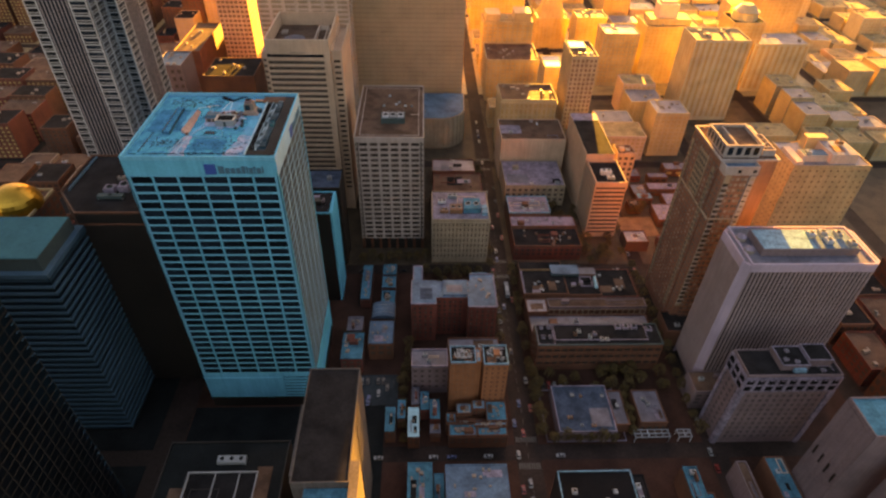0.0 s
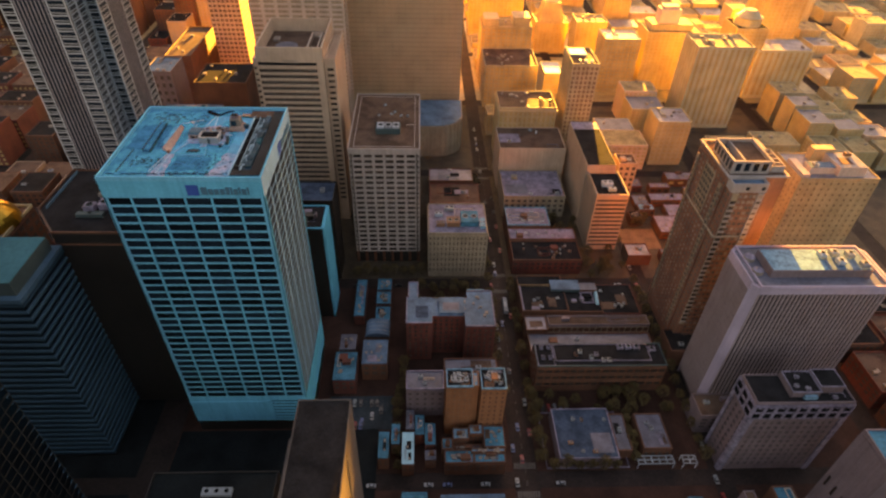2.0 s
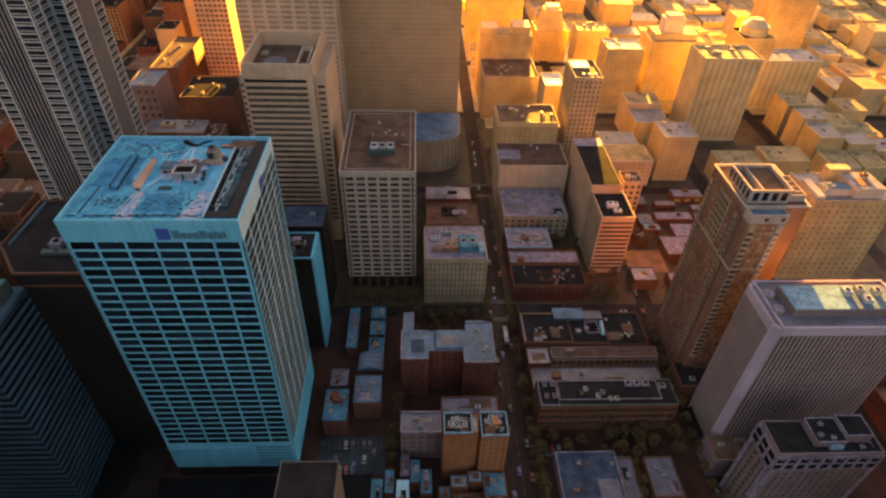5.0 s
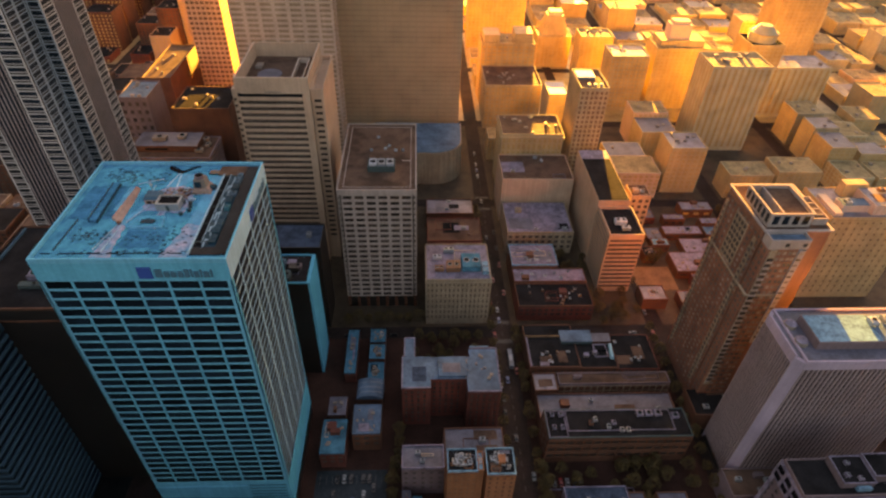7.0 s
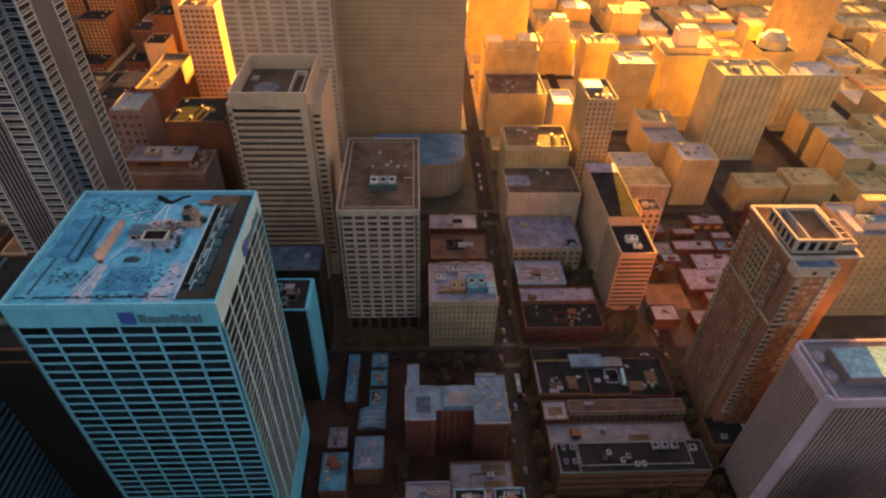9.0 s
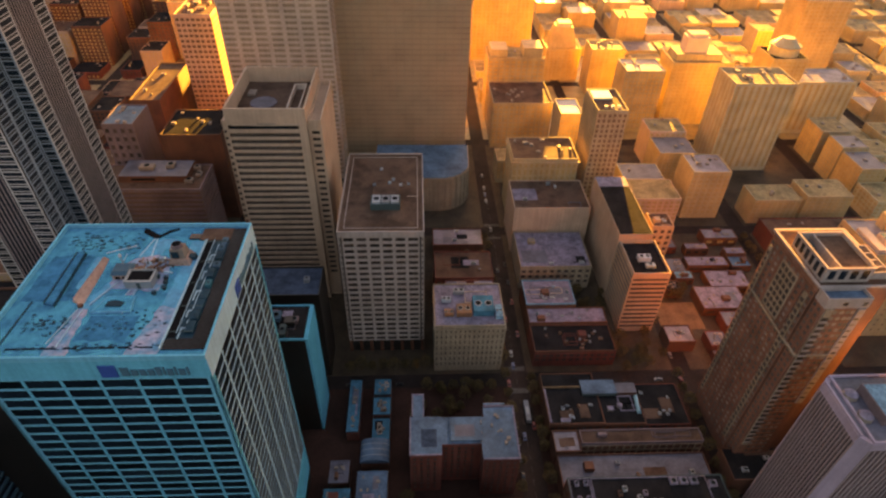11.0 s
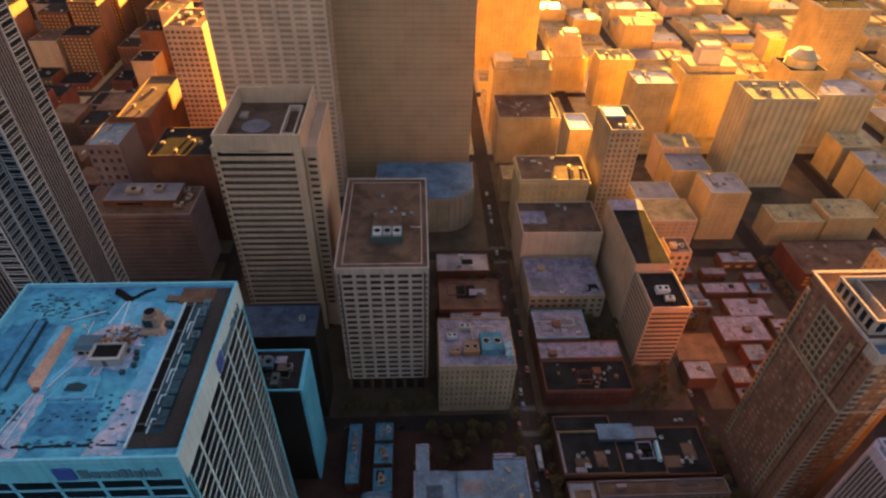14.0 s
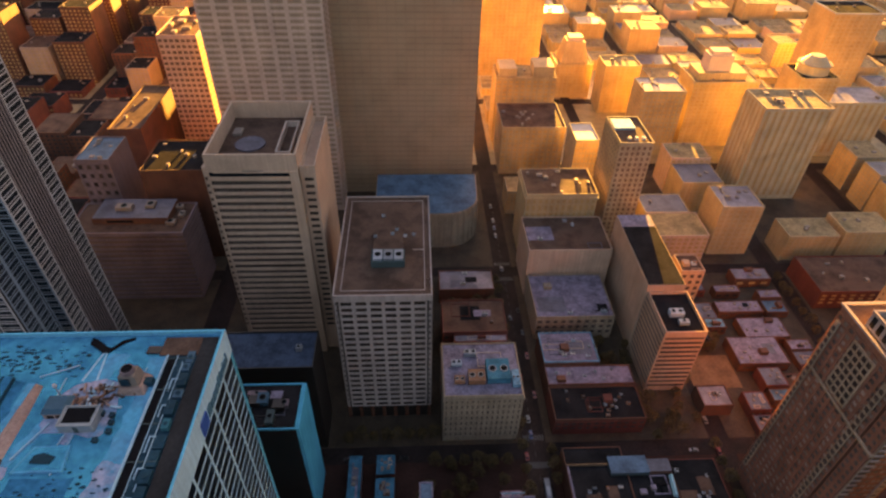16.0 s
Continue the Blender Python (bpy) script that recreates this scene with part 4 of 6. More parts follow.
# ---------- brick apartment tower ----------
def apartment_tower():
    x0, x1, y0, y1, h = 147.3, 176.0, 244.0, 278.0, 114.6
    w, d = x1 - x0, y1 - y0
    b = thing("brick_apartment_tower", (x0 + x1) / 2, (y0 + y1) / 2, 0, "slender red-brown brick apartment tower with pale bays and white crown", "apartment tower")
    part("wall", Solid().box(-w / 2, w / 2, -d / 2, d / 2, 0, h), TOWERBRICK, b)
    bx0, bx1, by0 = -w / 2, -w / 2 + 16.4, -d / 2 - 6.6
    part("front_wing", Solid().box(bx0, bx1, by0, -d / 2 - 0.81, 0, 113.0), TOWERBRICK, b)
    box = part("terrace_box", Solid().rim(bx0 - 0.3, bx1 + 0.3, by0 - 0.3, -d / 2 - 0.82, 110.3, 115.2, 0.5), CROWNSTONE, b, "pale parapet box round the upper terrace")
    part("terrace_floor", Solid().box(bx0 + 0.2, bx1 - 0.2, by0 + 0.2, -d / 2 - 1.35, 113.0, 113.9), ROOFBLUE, box)
    for u in (-5.0, 2.6):
        part("terrace_opening", Solid().box(u - 3.2, u - 1.4, by0 - 0.36, by0 - 0.3, 111.6, 113.4), GLASS, box)
    left = facing("left", w, d)
    rows, z0, z1 = 32, 6.0, 109.4
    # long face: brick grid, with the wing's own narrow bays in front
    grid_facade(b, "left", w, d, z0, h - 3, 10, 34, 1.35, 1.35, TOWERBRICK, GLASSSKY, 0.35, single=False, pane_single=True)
    wing_glass = Solid()
    pitch = (z1 - z0) / rows
    for j in range(rows):
        z = z0 + j * pitch
        wing_glass.box(bx0 - 0.06, bx0 - 0.005, by0 + 1.0, by0 + 2.5, z + 0.9, z + 2.6)
        wing_glass.box(bx0 - 0.06, bx0 - 0.005, by0 + 3.8, by0 + 5.3, z + 0.9, z + 2.6)
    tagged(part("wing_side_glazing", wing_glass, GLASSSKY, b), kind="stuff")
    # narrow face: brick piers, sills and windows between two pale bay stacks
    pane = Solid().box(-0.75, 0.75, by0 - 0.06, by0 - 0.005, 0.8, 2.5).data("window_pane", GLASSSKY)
    sill = Solid().box(bx0 + 4.2, bx1 - 3.4, by0 - 0.22, by0 - 0.005, 0.2, 0.6).data("sill", TOWERBRICK)
    bay_sill = Solid().box(bx0 + 0.9, bx0 + 3.9, by0 - 0.95, by0 - 0.61, 0.0, 0.9).data("bay_sill", CROWNSTONE)
    part("projecting_bay", Solid().box(bx0 + 0.9, bx0 + 3.9, by0 - 0.6, by0 - 0.005, 20, 110.0), KSTONE, b, "pale projecting window bay stack")
    strip = part("projecting_bay", Solid().box(bx1 - 3.2, bx1 - 0.3, by0 - 0.6, by0 - 0.005, 52, 110.0), CROWNSTONE, b, "pale projecting stack at the corner")
    bay_pane = Solid().box(bx0 + 1.1, bx0 + 3.7, by0 - 0.66, by0 - 0.605, 1.0, 2.7).data("bay_pane", GLASSWARM)
    for j in range(rows):
        z = z0 + j * pitch
        piece("sill", sill, b, (0, 0, z))
        for u in (5.4, 7.8, 10.2, 12.2):
            piece("window_pane", pane, b, (bx0 + u, 0, z))
        if 20 < z < 106:
            piece("bay_sill", bay_sill, b, (0, 0, z))
            piece("bay_pane", bay_pane, b, (0, 0, z))
        if z > 52:
            part("stack_slot", Solid().box(bx1 - 2.8, bx1 - 0.8, by0 - 0.65, by0 - 0.605, z + 1.2, z + 2.3), GLASSSKY if j % 3 else GLASSWARM, strip)
    # pale panel high on the long face, belt course, right wing sill lines
    panel = part("upper_panel", Solid().box(*left(-5.2, 6.4, 0.36, 0.7, h - 29, h - 5)), KSTONE, b, "pale stone panel high on the brick face")
    glass = Solid()
    for j in range(7):
        for i in range(4):
            glass.box(*left(-4.4 + i * 2.7, -2.5 + i * 2.7, 0.7, 0.76, h - 28 + j * 3.3, h - 25.9 + j * 3.3))
    tagged(part("panel_glazing", glass, GLASSWARM, panel), kind="stuff")
    for u0, u1 in ((-d / 2 + 1.2, -d / 2 + 3.4), (d / 2 - 4.6, d / 2 - 2.2)):
        bay = part("pale_bay", Solid().box(*left(u0, u1, 0.36, 0.8, 12, h - 6)), KSTONE, b, "pale stone projecting window bay")
        glass = Solid()
        for j in range(29):
            glass.box(*left(u0 + 0.35, u1 - 0.35, 0.8, 0.86, 13 + j * 3.25, 14.9 + j * 3.25))
        tagged(part("bay_glazing", glass, GLASSWARM, bay), kind="stuff")
    zb = 83.4
    part("belt_course", Solid().box(bx0 - 0.9, bx0 - 0.02, by0 - 0.8, d / 2, zb, zb + 0.9).box(bx0 - 0.01, bx1, by0 - 0.8, by0 - 0.02, zb, zb + 0.9), KSTONE, b)
    # cornice, terrace and the white two-part crown
    part("cornice", Solid().rim(-w / 2 - 0.8, w / 2 + 0.8, -d / 2 - 0.8, d / 2 + 0.8, h, h + 0.8, 1.1), CROWNSTONE, b)
    part("terrace", Solid().box(-w / 2 + 0.5, w / 2 - 0.5, -d / 2 + 0.5, d / 2 - 0.5, h, h + 0.15), ROOFBROWN, b)
    cx0, cx1, cy0, cy1, ct = 148.9 - 161.65, 167.4 - 161.65, 246.5 - 261, 268.3 - 261, 121.2
    crown = part("crown", Solid().rim(cx0, cx1, cy0, cy1, h + 0.16, ct, 0.7), CROWNSTONE, b, "pale set-back crown with tall dark openings")
    part("crown_roof", Solid().box(cx0 + 6.4, cx1 - 0.7, cy0 + 0.7, cy1 - 0.7, h + 0.16, ct - 1.0), ROOFBROWN, crown)
    part("crown_well", Solid().box(cx0 + 0.71, cx0 + 5.7, cy0 + 0.71, cy1 - 0.71, h + 0.16, h + 1.6), GREYMETAL, crown)
    part("crown_divider", Solid().box(cx0 + 5.71, cx0 + 6.39, cy0 + 0.71, cy1 - 0.71, h + 0.16, ct), CROWNSTONE, crown)
    part("crown_rim", Solid().rim(cx0 - 0.3, cx1 + 0.3, cy0 - 0.3, cy1 + 0.3, ct, ct + 0.6, 0.8), CROWNSTONE, crown)
    part("well_machine", Solid().drum(cx0 + 3.0, cy1 - 5, h + 1.6, h + 4.6, 1.9, sides=14), GREYCLAD, crown)
    for i in range(4):
        u = cx0 + 1.5 + i * (cx1 - cx0 - 1.2) / 4
        part("crown_opening", Solid().box(u, u + 2.6, cy0 - 0.06, cy0 - 0.005, h + 1.6, ct - 0.8), GLASS, crown)
    for i in range(6):
        v = cy0 + 1.2 + i * (cy1 - cy0 - 1.0) / 6
        part("crown_opening", Solid().box(cx0 - 0.06, cx0 - 0.005, v, v + 2.0, h + 1.4, ct - 0.8), GLASS, crown)
    second = part("rear_crown", Solid().rim(cx1 + 1.6, w / 2 - 0.4, cy0 + 1.4, cy1 - 4, h + 0.16, h + 3.6, 0.5), CROWNSTONE, b, "low open pale frame beside the crown")
    for i in range(3):
        v = cy0 + 4.8 + i * 4.0
        part("cross_beam", Solid().box(cx1 + 2.1, w / 2 - 0.9, v, v + 0.5, h + 2.8, h + 3.4), CROWNSTONE, second)
    right = facing("right", w, d)
    grid_facade(b, "right", w, d, 6, h - 4, 8, 34, 2.0, 1.6, TOWERBRICK, GLASSWARM, 0.3, single=False, pane_single=False)
    for u in (-8.0, 3.0):
        for z in (62.0, 78.0, 94.0):
            part("balcony", Solid().box(*right(u, u + 4.5, 0.31, 1.7, z, z + 0.9)), CROWNSTONE, b)


apartment_tower()

# ---------- other named buildings ----------
block("squarish tan stone office block with small dark windows", 243, 295, 319.7, 352, 64, TAN, ROOFPALE, 11, 14, "left", 8, units=4, seed=11, name="office_block", single=True, fill=(0.7, 0.66), pane=BRONZEGLASS)
pw = thing("roof_house", 264, 336, 64.1, "pale stepped rooftop plant house with an open court", "plant house")
part("wall", Solid().box(-13, 4, -10, -2, 0, 4.5), PALE, pw)
part("upper_wall", Solid().box(4.01, 22, -13, 6, 0, 6.5), PALE, pw)
part("tank_room", Solid().box(-4, 10, 6.01, 12, 0, 9), TAN, pw)
part("roof", Solid().box(-12.6, 3.6, -9.6, -2.4, 4.5, 4.7), ROOFBLUE, pw)
part("roof", Solid().box(4.5, 21.5, -12.6, 5.6, 6.5, 6.7), ROOFPALE, pw)
part("roof_well", Solid().box(7, 15, -9, -1, 6.7, 6.8), BROWN, pw)
part("side_step", Solid().box(-19, -14, -14, 6, 0, 2.2), PALE, pw)
rooftop_unit(255, 329, 68.8, 3, 4, 1.8, STEEL)
rooftop_unit(280, 338, 70.8, 4, 3, 2.2, RUST)

b = block("mauve-grey stone office building with punched windows and arched top storey", 146.3, 190, 159.7, 175.2, 53.4, STONE, ROOFDARK, 13, 13, "left", 4, units=0, name="office_building", single=True, fill=(0.52, 0.5), pane=GLASSWARM)
part("cornice", Solid().rim(-22.4, 22.4, -8.3, 8.3, 52.0, 52.6, 0.9), LAVENDER, b)
grid_facade(b, "front", 44.3, 16.1, 43.0, 51.8, 9, 2, 1.3, 1.0, LAVENDER, BLACK, 0.5, single=True)
grid_facade(b, "left", 44.3, 16.1, 43.0, 51.8, 3, 2, 1.3, 1.0, LAVENDER, BLACK, 0.5, single=True)
arch = Solid().prism([(-0.9 + 1.8 * i / 6, -8.62) for i in range(7)] + [(0.9 - 1.8 * i / 6, -8.5) for i in range(7)], 0, 0.5).data("window_hood", LAVENDER)
for i in range(9):
    piece("window_hood", arch, b, (-19.7 + i * 4.92, 0, 50.7))
for sx in (-21.2, 21.2):
    part("corner_pier", Solid().box(sx - 1.2, sx + 1.2, -8.5, -7.75, 0, 42.9), LAVENDER, b, "pale corner pier")
part("corner_pier", Solid().box(-22.6, -21.85, -7.7, -6.2, 0, 42.9), LAVENDER, b)
part("corner_pier", Solid().box(-22.6, -21.85, 6.0, 7.7, 0, 42.9), LAVENDER, b)
ph = thing("roof_house", 172, 167.6, 53.45, "low stepped stone rooftop house with pale copings and vents", "plant house")
part("wall", Solid().box(-9.5, 3.2, -4.6, 6.6, 0, 3.4), STONE, ph)
part("roof", Solid().box(-9.1, 2.8, -4.2, 6.2, 3.4, 3.5), ROOFDARK, ph)
part("coping", Solid().rim(-9.7, 3.3, -4.8, 6.8, 3.4, 3.8, 0.45), LAVENDER, ph)
part("upper_wall", Solid().box(3.4, 14.5, -2.6, 7.0, 0, 4.4), STONE, ph)
part("upper_roof", Solid().box(3.8, 14.1, -2.2, 6.6, 4.4, 4.5), ROOFDARK, ph)
part("upper_coping", Solid().rim(3.3, 14.6, -2.7, 7.1, 4.4, 4.8, 0.45), LAVENDER, ph)
part("front_box", Solid().box(-4.0, 1.5, -6.2, -4.81, 0, 2.0), ICE, ph)
for x, y in ((165, 166), (167.5, 171), (169.6, 164.6), (182, 162.4)):
    rooftop_unit(x, y, 57.0 if x < 175 else 53.45, 1.8, 1.6, 1.3, LAVENDER)
low_rim = thing("roof_rail", 183.6, 164.5, 53.45, "short bent pale rail on the dark roof", "rail")
part("rail", Solid().box(-3, 3, -0.12, 0.12, 0.7, 0.9).box(2.8, 3.0, -2.6, -0.13, 0.7, 0.9), LAVENDER, low_rim)
part("post", Solid().box(-2.9, -2.7, -0.1, 0.1, 0, 0.7), STEEL, low_rim)
part("post", Solid().box(2.7, 2.9, -0.1, 0.1, 0, 0.7), STEEL, low_rim)
block("plain mauve slab apartment tower with a bluish roof", 171, 196, 118, 136, 70, STONE, ROOFTEAL, 0, 0, "left", 4, units=2, seed=14, name="slab_tower", fill=(0.7, 0.9))
block("plain grey tower block with a flat roof", 181, 214, 92, 112, 60, STONE, ROOFTEAL, units=2, seed=15, name="slab_tower")

# tall dark slab with a tan flank, lower front
def dark_slab():
    x0, x1, y0, y1, h = -43.4, -24.2, 97.0, 143.4, 82.5
    w, d = x1 - x0, y1 - y0
    b = thing("dark_roofed_slab", (x0 + x1) / 2, (y0 + y1) / 2, 0, "narrow office slab with a black flat roof and tan side walls", "office tower")
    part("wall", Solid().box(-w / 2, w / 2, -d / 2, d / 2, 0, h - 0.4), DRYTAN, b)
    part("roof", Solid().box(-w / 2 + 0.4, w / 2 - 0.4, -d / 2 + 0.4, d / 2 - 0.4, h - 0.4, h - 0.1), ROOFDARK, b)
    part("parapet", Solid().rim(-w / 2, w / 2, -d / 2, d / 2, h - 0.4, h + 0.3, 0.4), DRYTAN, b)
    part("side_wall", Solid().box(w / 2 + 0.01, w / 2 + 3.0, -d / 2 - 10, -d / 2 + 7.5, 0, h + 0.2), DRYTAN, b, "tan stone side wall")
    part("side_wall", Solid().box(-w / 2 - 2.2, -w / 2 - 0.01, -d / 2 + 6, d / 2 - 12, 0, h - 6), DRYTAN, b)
    pane = Solid().box(w / 2 + 0.002, w / 2 + 0.1, -1.1, 1.1, 0, 1.7).data("window_pane", GLASS)
    for j in range(23):
        piece("window_pane", pane, b, (0, 1.6, 3.4 + j * 3.35))
    part("lower_roof", Solid().box(-w / 2 + 4, w / 2, -d / 2 - 14, -d / 2 - 0.01, 0, h - 3), DRYTAN, b)
    part("lower_roof_deck", Solid().box(-w / 2 + 4.4, w / 2 - 0.4, -d / 2 - 13.6, -d / 2 - 0.4, h - 3, h - 2.9), ROOFTEAL, b)


dark_slab()

# dark court round the foot of the white tower, shade put into its colour
tagged(new("court", Solid().box(-118.5, -20, 80, 184, 0.165, 0.2).data("court", PAVINGDARK)), "dark paving of the court below the towers, shade in its colour", "pavement", kind="structure")

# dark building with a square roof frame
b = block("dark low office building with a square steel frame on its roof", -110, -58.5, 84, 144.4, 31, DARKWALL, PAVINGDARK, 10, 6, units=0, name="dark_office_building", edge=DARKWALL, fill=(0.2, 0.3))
fr = thing("roof_frame", -84, 119, 31.1, "square pale steel frame round dark roof panels", "roof frame")
part("frame", Solid().rim(-14.5, 14.5, -13, 11, 0, 0.9, 0.5), STEEL, fr)
part("bar", Solid().box(-3.2, -2.8, -12.5, 10.5, 0.2, 0.8), STEEL, fr)
part("bar", Solid().box(6.8, 7.2, -12.5, 10.5, 0.2, 0.8), STEEL, fr)
part("panel", Solid().box(-13.8, 13.8, -12.3, 10.3, 0, 0.1), ROOFDARK, fr)
rooftop_unit(-81.5, 135, 31.1, 12, 3.2, 2.2, GREYMETAL, fans=3)

# banded grey building and the brown one behind it
def banded_grey():
    x0, x1, y0, y1, h = -205.0, -146.0, 171.0, 203.0, 113.0
    w, d = x1 - x0, y1 - y0
    b = thing("banded_grey_tower", (x0 + x1) / 2, (y0 + y1) / 2, 0, "grey office tower with close horizontal bands and a bluish flat roof", "office tower")
    part("core", Solid().box(-w / 2 + 0.8, w / 2 - 0.8, -d / 2 + 0.8, d / 2 - 0.8, 0, 106), DARKWALL, b)
    part("top_wall", Solid().box(-w / 2, w / 2, -d / 2, d / 2, 103.5, 106.5), BANDGREY, b)
    part("penthouse", Solid().box(-w / 2 + 2.5, w / 2 - 2.5, -d / 2 + 2.5, d / 2 - 2.5, 106.5, 112.6), GREYCLAD, b)
    part("roof", Solid().box(-w / 2 + 2.7, w / 2 - 2.7, -d / 2 + 2.7, d / 2 - 2.7, 112.6, 112.9), ROOFDEEP, b)
    for j in range(28):
        z = 3 + j * 3.7
        part("spandrel", Solid().box(-w / 2, w / 2, -d / 2, d / 2, z, z + 1.4), BANDGREY, b)
    part("glazing", Solid().box(-w / 2 + 0.5, w / 2 - 0.5, -d / 2 + 0.5, d / 2 - 0.5, 1, 103.4), GLASS, b)


banded_grey()
def chamfered_office():
    b = thing("dark_office_tower", -136.5, 227, 0, "dark brown office tower with a chamfered corner and pale roof edge", "office tower")
    outline = [(-11.5, -23.6), (23.5, -23.6), (23.5, 23.6), (-24.0, 23.6), (-24.5, -7.4)]

    def inset(g):
        return [(x * (1 - g / 24.0), y * (1 - g / 23.6)) for x, y in outline]
    part("wall", Solid().prism(outline, 0, 112), DARKWALL, b)
    part("roof", Solid().prism(inset(0.8), 112, 112.2), ROOFDARK, b)
    edges = list(zip(outline, outline[1:] + outline[:1], inset(0.5), inset(0.5)[1:] + inset(0.5)[:1]))
    for i, (p, q, pi, qi) in enumerate(edges):
        part("coping", Solid().prism([p, q, qi, pi], 112, 113.0), BROWN, b)
    part("inner_rail", Solid().prism([(-21.5, -6.5), (-21.0, -6.7), (-20.6, 22), (-21.1, 22)], 112.2, 113.2), BANDGREY, b)
    part("band", Solid().prism([(x * 1.004, y * 1.004) for x, y in outline], 106, 107), BROWN, b)


chamfered_office()
for x, y, w_, d_, h_, m_ in ((-139, 220, 4.5, 4.0, 2.6, LAVENDER), (-133, 221.5, 4.5, 5.0, 3.2, LAVENDER), (-137, 215, 11, 2.4, 1.8, GREYCLAD), (-138, 230, 3, 2, 1.6, CLUTTER), (-133, 231, 3, 2, 1.8, CLUTTER), (-125, 238, 6, 5, 3.0, RUST), (-122, 228, 5, 7, 2.4, BROWN)):
    rooftop_unit(x, y, 112.2, w_, d_, h_, m_, fans=1, cowl_mat=GREYCLAD)


def domed_tower():
    b = thing("tan_tower", -199.5, 230, 0, "tan stone tower with an added amber dome for a glint", "tower")
    w, d = 37, 26
    part("wall", Solid().box(-w / 2, w / 2, -d / 2, d / 2, 0, 97), BROWN, b)
    part("parapet", Solid().rim(-w / 2, w / 2, -d / 2, d / 2, 97, 98.4, 0.6), TAN, b)
    # Dome is added so that its curve gives an orange sun glint.
    dome = Solid()
    sides, levels = 24, 9
    for k in range(levels):
        a = k * math.pi / 2 / levels
        for i in range(sides):
            c = 2 * math.pi * i / sides
            dome.v.append((8 + 11.2 * math.cos(a) * math.cos(c), 11.2 * math.cos(a) * math.sin(c), 97.2 + 11 * math.sin(a)))
    dome.v.append((8, 0, 108.2))
    for k in range(levels - 1):
        for i in range(sides):
            j = (i + 1) % sides
            dome.f.append((k * sides + i, k * sides + j, (k + 1) * sides + j, (k + 1) * sides + i))
    top = (levels - 1) * sides
    dome.f += [(top + i, top + (i + 1) % sides, levels * sides) for i in range(sides)]
    dome.f.append(tuple(reversed(range(sides))))
    part("glass_dome", dome, AMBERGLASS, b, "added amber dome that gives an orange sun glint")
    grid_facade(b, "front", w, d, 4, 96, 6, 22, 2.4, 1.9, BROWN, GLASSWARM, 0.3, single=False)
    grid_facade(b, "right", w, d, 4, 96, 5, 22, 2.0, 1.9, BROWN, GLASSWARM, 0.3, single=False, pane_single=False)


domed_tower()
corner = block("dark glass corner tower beside a deep court", -200, -134, 92, 134.6, 150, DARKWALL, ROOFDARK, 12, 36, "right", 9, name="dark_office_tower", pane=GLASS, fill=(0.1, 0.2))

ledge = Solid().box(31.4, 33.3, 19.6, 21.5, 0, 0.35).data("ledge", BANDGREY)
for j in range(38):
    piece("ledge", ledge, corner, (0, 0, 6 + j * 3.9))

# pair behind the white tower
b = block("narrow dark office block with a pale blue side wall", -80, -51.6, 263, 284, 68, DARKWALL, ROOFDARK, 0, 0, units=0, seed=31, name="office_block", edge=WHITE, patches=6)
for x, y, w_, d_, h_, m_ in ((-73, 270, 6, 4, 2.2, GREYCLAD), (-66, 276, 4, 5, 2.6, BANDGREY), (-62, 268, 3, 6, 1.8, GREYCLAD), (-57.5, 274, 3, 3, 2.0, STONE), (-69, 279, 7, 2, 1.6, STONE), (-76, 278, 3, 5, 2.0, CLUTTER)):
    rooftop_unit(x, y, 68.1, w_, d_, h_, m_, fans=1, cowl_mat=GREYCLAD)
part("side_wall", Solid().box(14.21, 15.4, -10.5, 10.5, 0, 68.6), WHITE, b, "blank white side wall")
block("flat-roofed dark brown block with a bluish roof", -95, -50.5, 297, 318, 61.5, DARKWALL, ROOFNIGHT, units=1, seed=32, name="office_block", unit_size=4.5)

# group beyond, on the far side of the banded tower
def striped_office():
    x0, x1, y0, y1, h = -204.0, -139.0, 403.0, 433.0, 53.0
    w, d = x1 - x0, y1 - y0
    b = thing("striped_office_block", (x0 + x1) / 2, (y0 + y1) / 2, 0, "low brown office block with close horizontal window bands and stepped roof", "office block")
    part("core", Solid().box(-w / 2 + 0.6, w / 2 - 0.6, -d / 2 + 0.6, d / 2 - 0.6, 0, h - 1.2), BRONZEGLASS, b)
    band = Solid().rim(-w / 2, w / 2, -d / 2, d / 2, 0, 1.75, 0.62).data("spandrel", STONE)
    for j in range(14):
        piece("spandrel", band, b, (0, 0, 1.6 + j * 3.5))
    part("top_band", Solid().rim(-w / 2 - 0.1, w / 2 + 0.1, -d / 2 - 0.1, d / 2 + 0.1, h - 2.6, h, 0.8), STONE, b)
    part("roof", Solid().box(-w / 2 + 0.7, w / 2 - 0.7, -d / 2 + 0.7, d / 2 - 0.7, h - 1.2, h - 0.6), ROOFBROWN, b)
    step = part("roof_step", Solid().box(-w / 2 + 12, w / 2 - 10.0, -d / 2 + 9, d / 2 - 1.5, h - 0.6, h + 3.6), BROWN, b, "brown set-back roof storey")
    part("step_roof", Solid().box(-w / 2 + 12.3, w / 2 - 10.3, -d / 2 + 9.3, d / 2 - 1.8, h + 3.6, h + 3.8), ROOFGREY, step)
    part("step_slot", Solid().box(-w / 2 + 20, w / 2 - 30, -d / 2 + 8.9, -d / 2 + 9.0, h + 0.6, h + 2.2), BLACK, step)


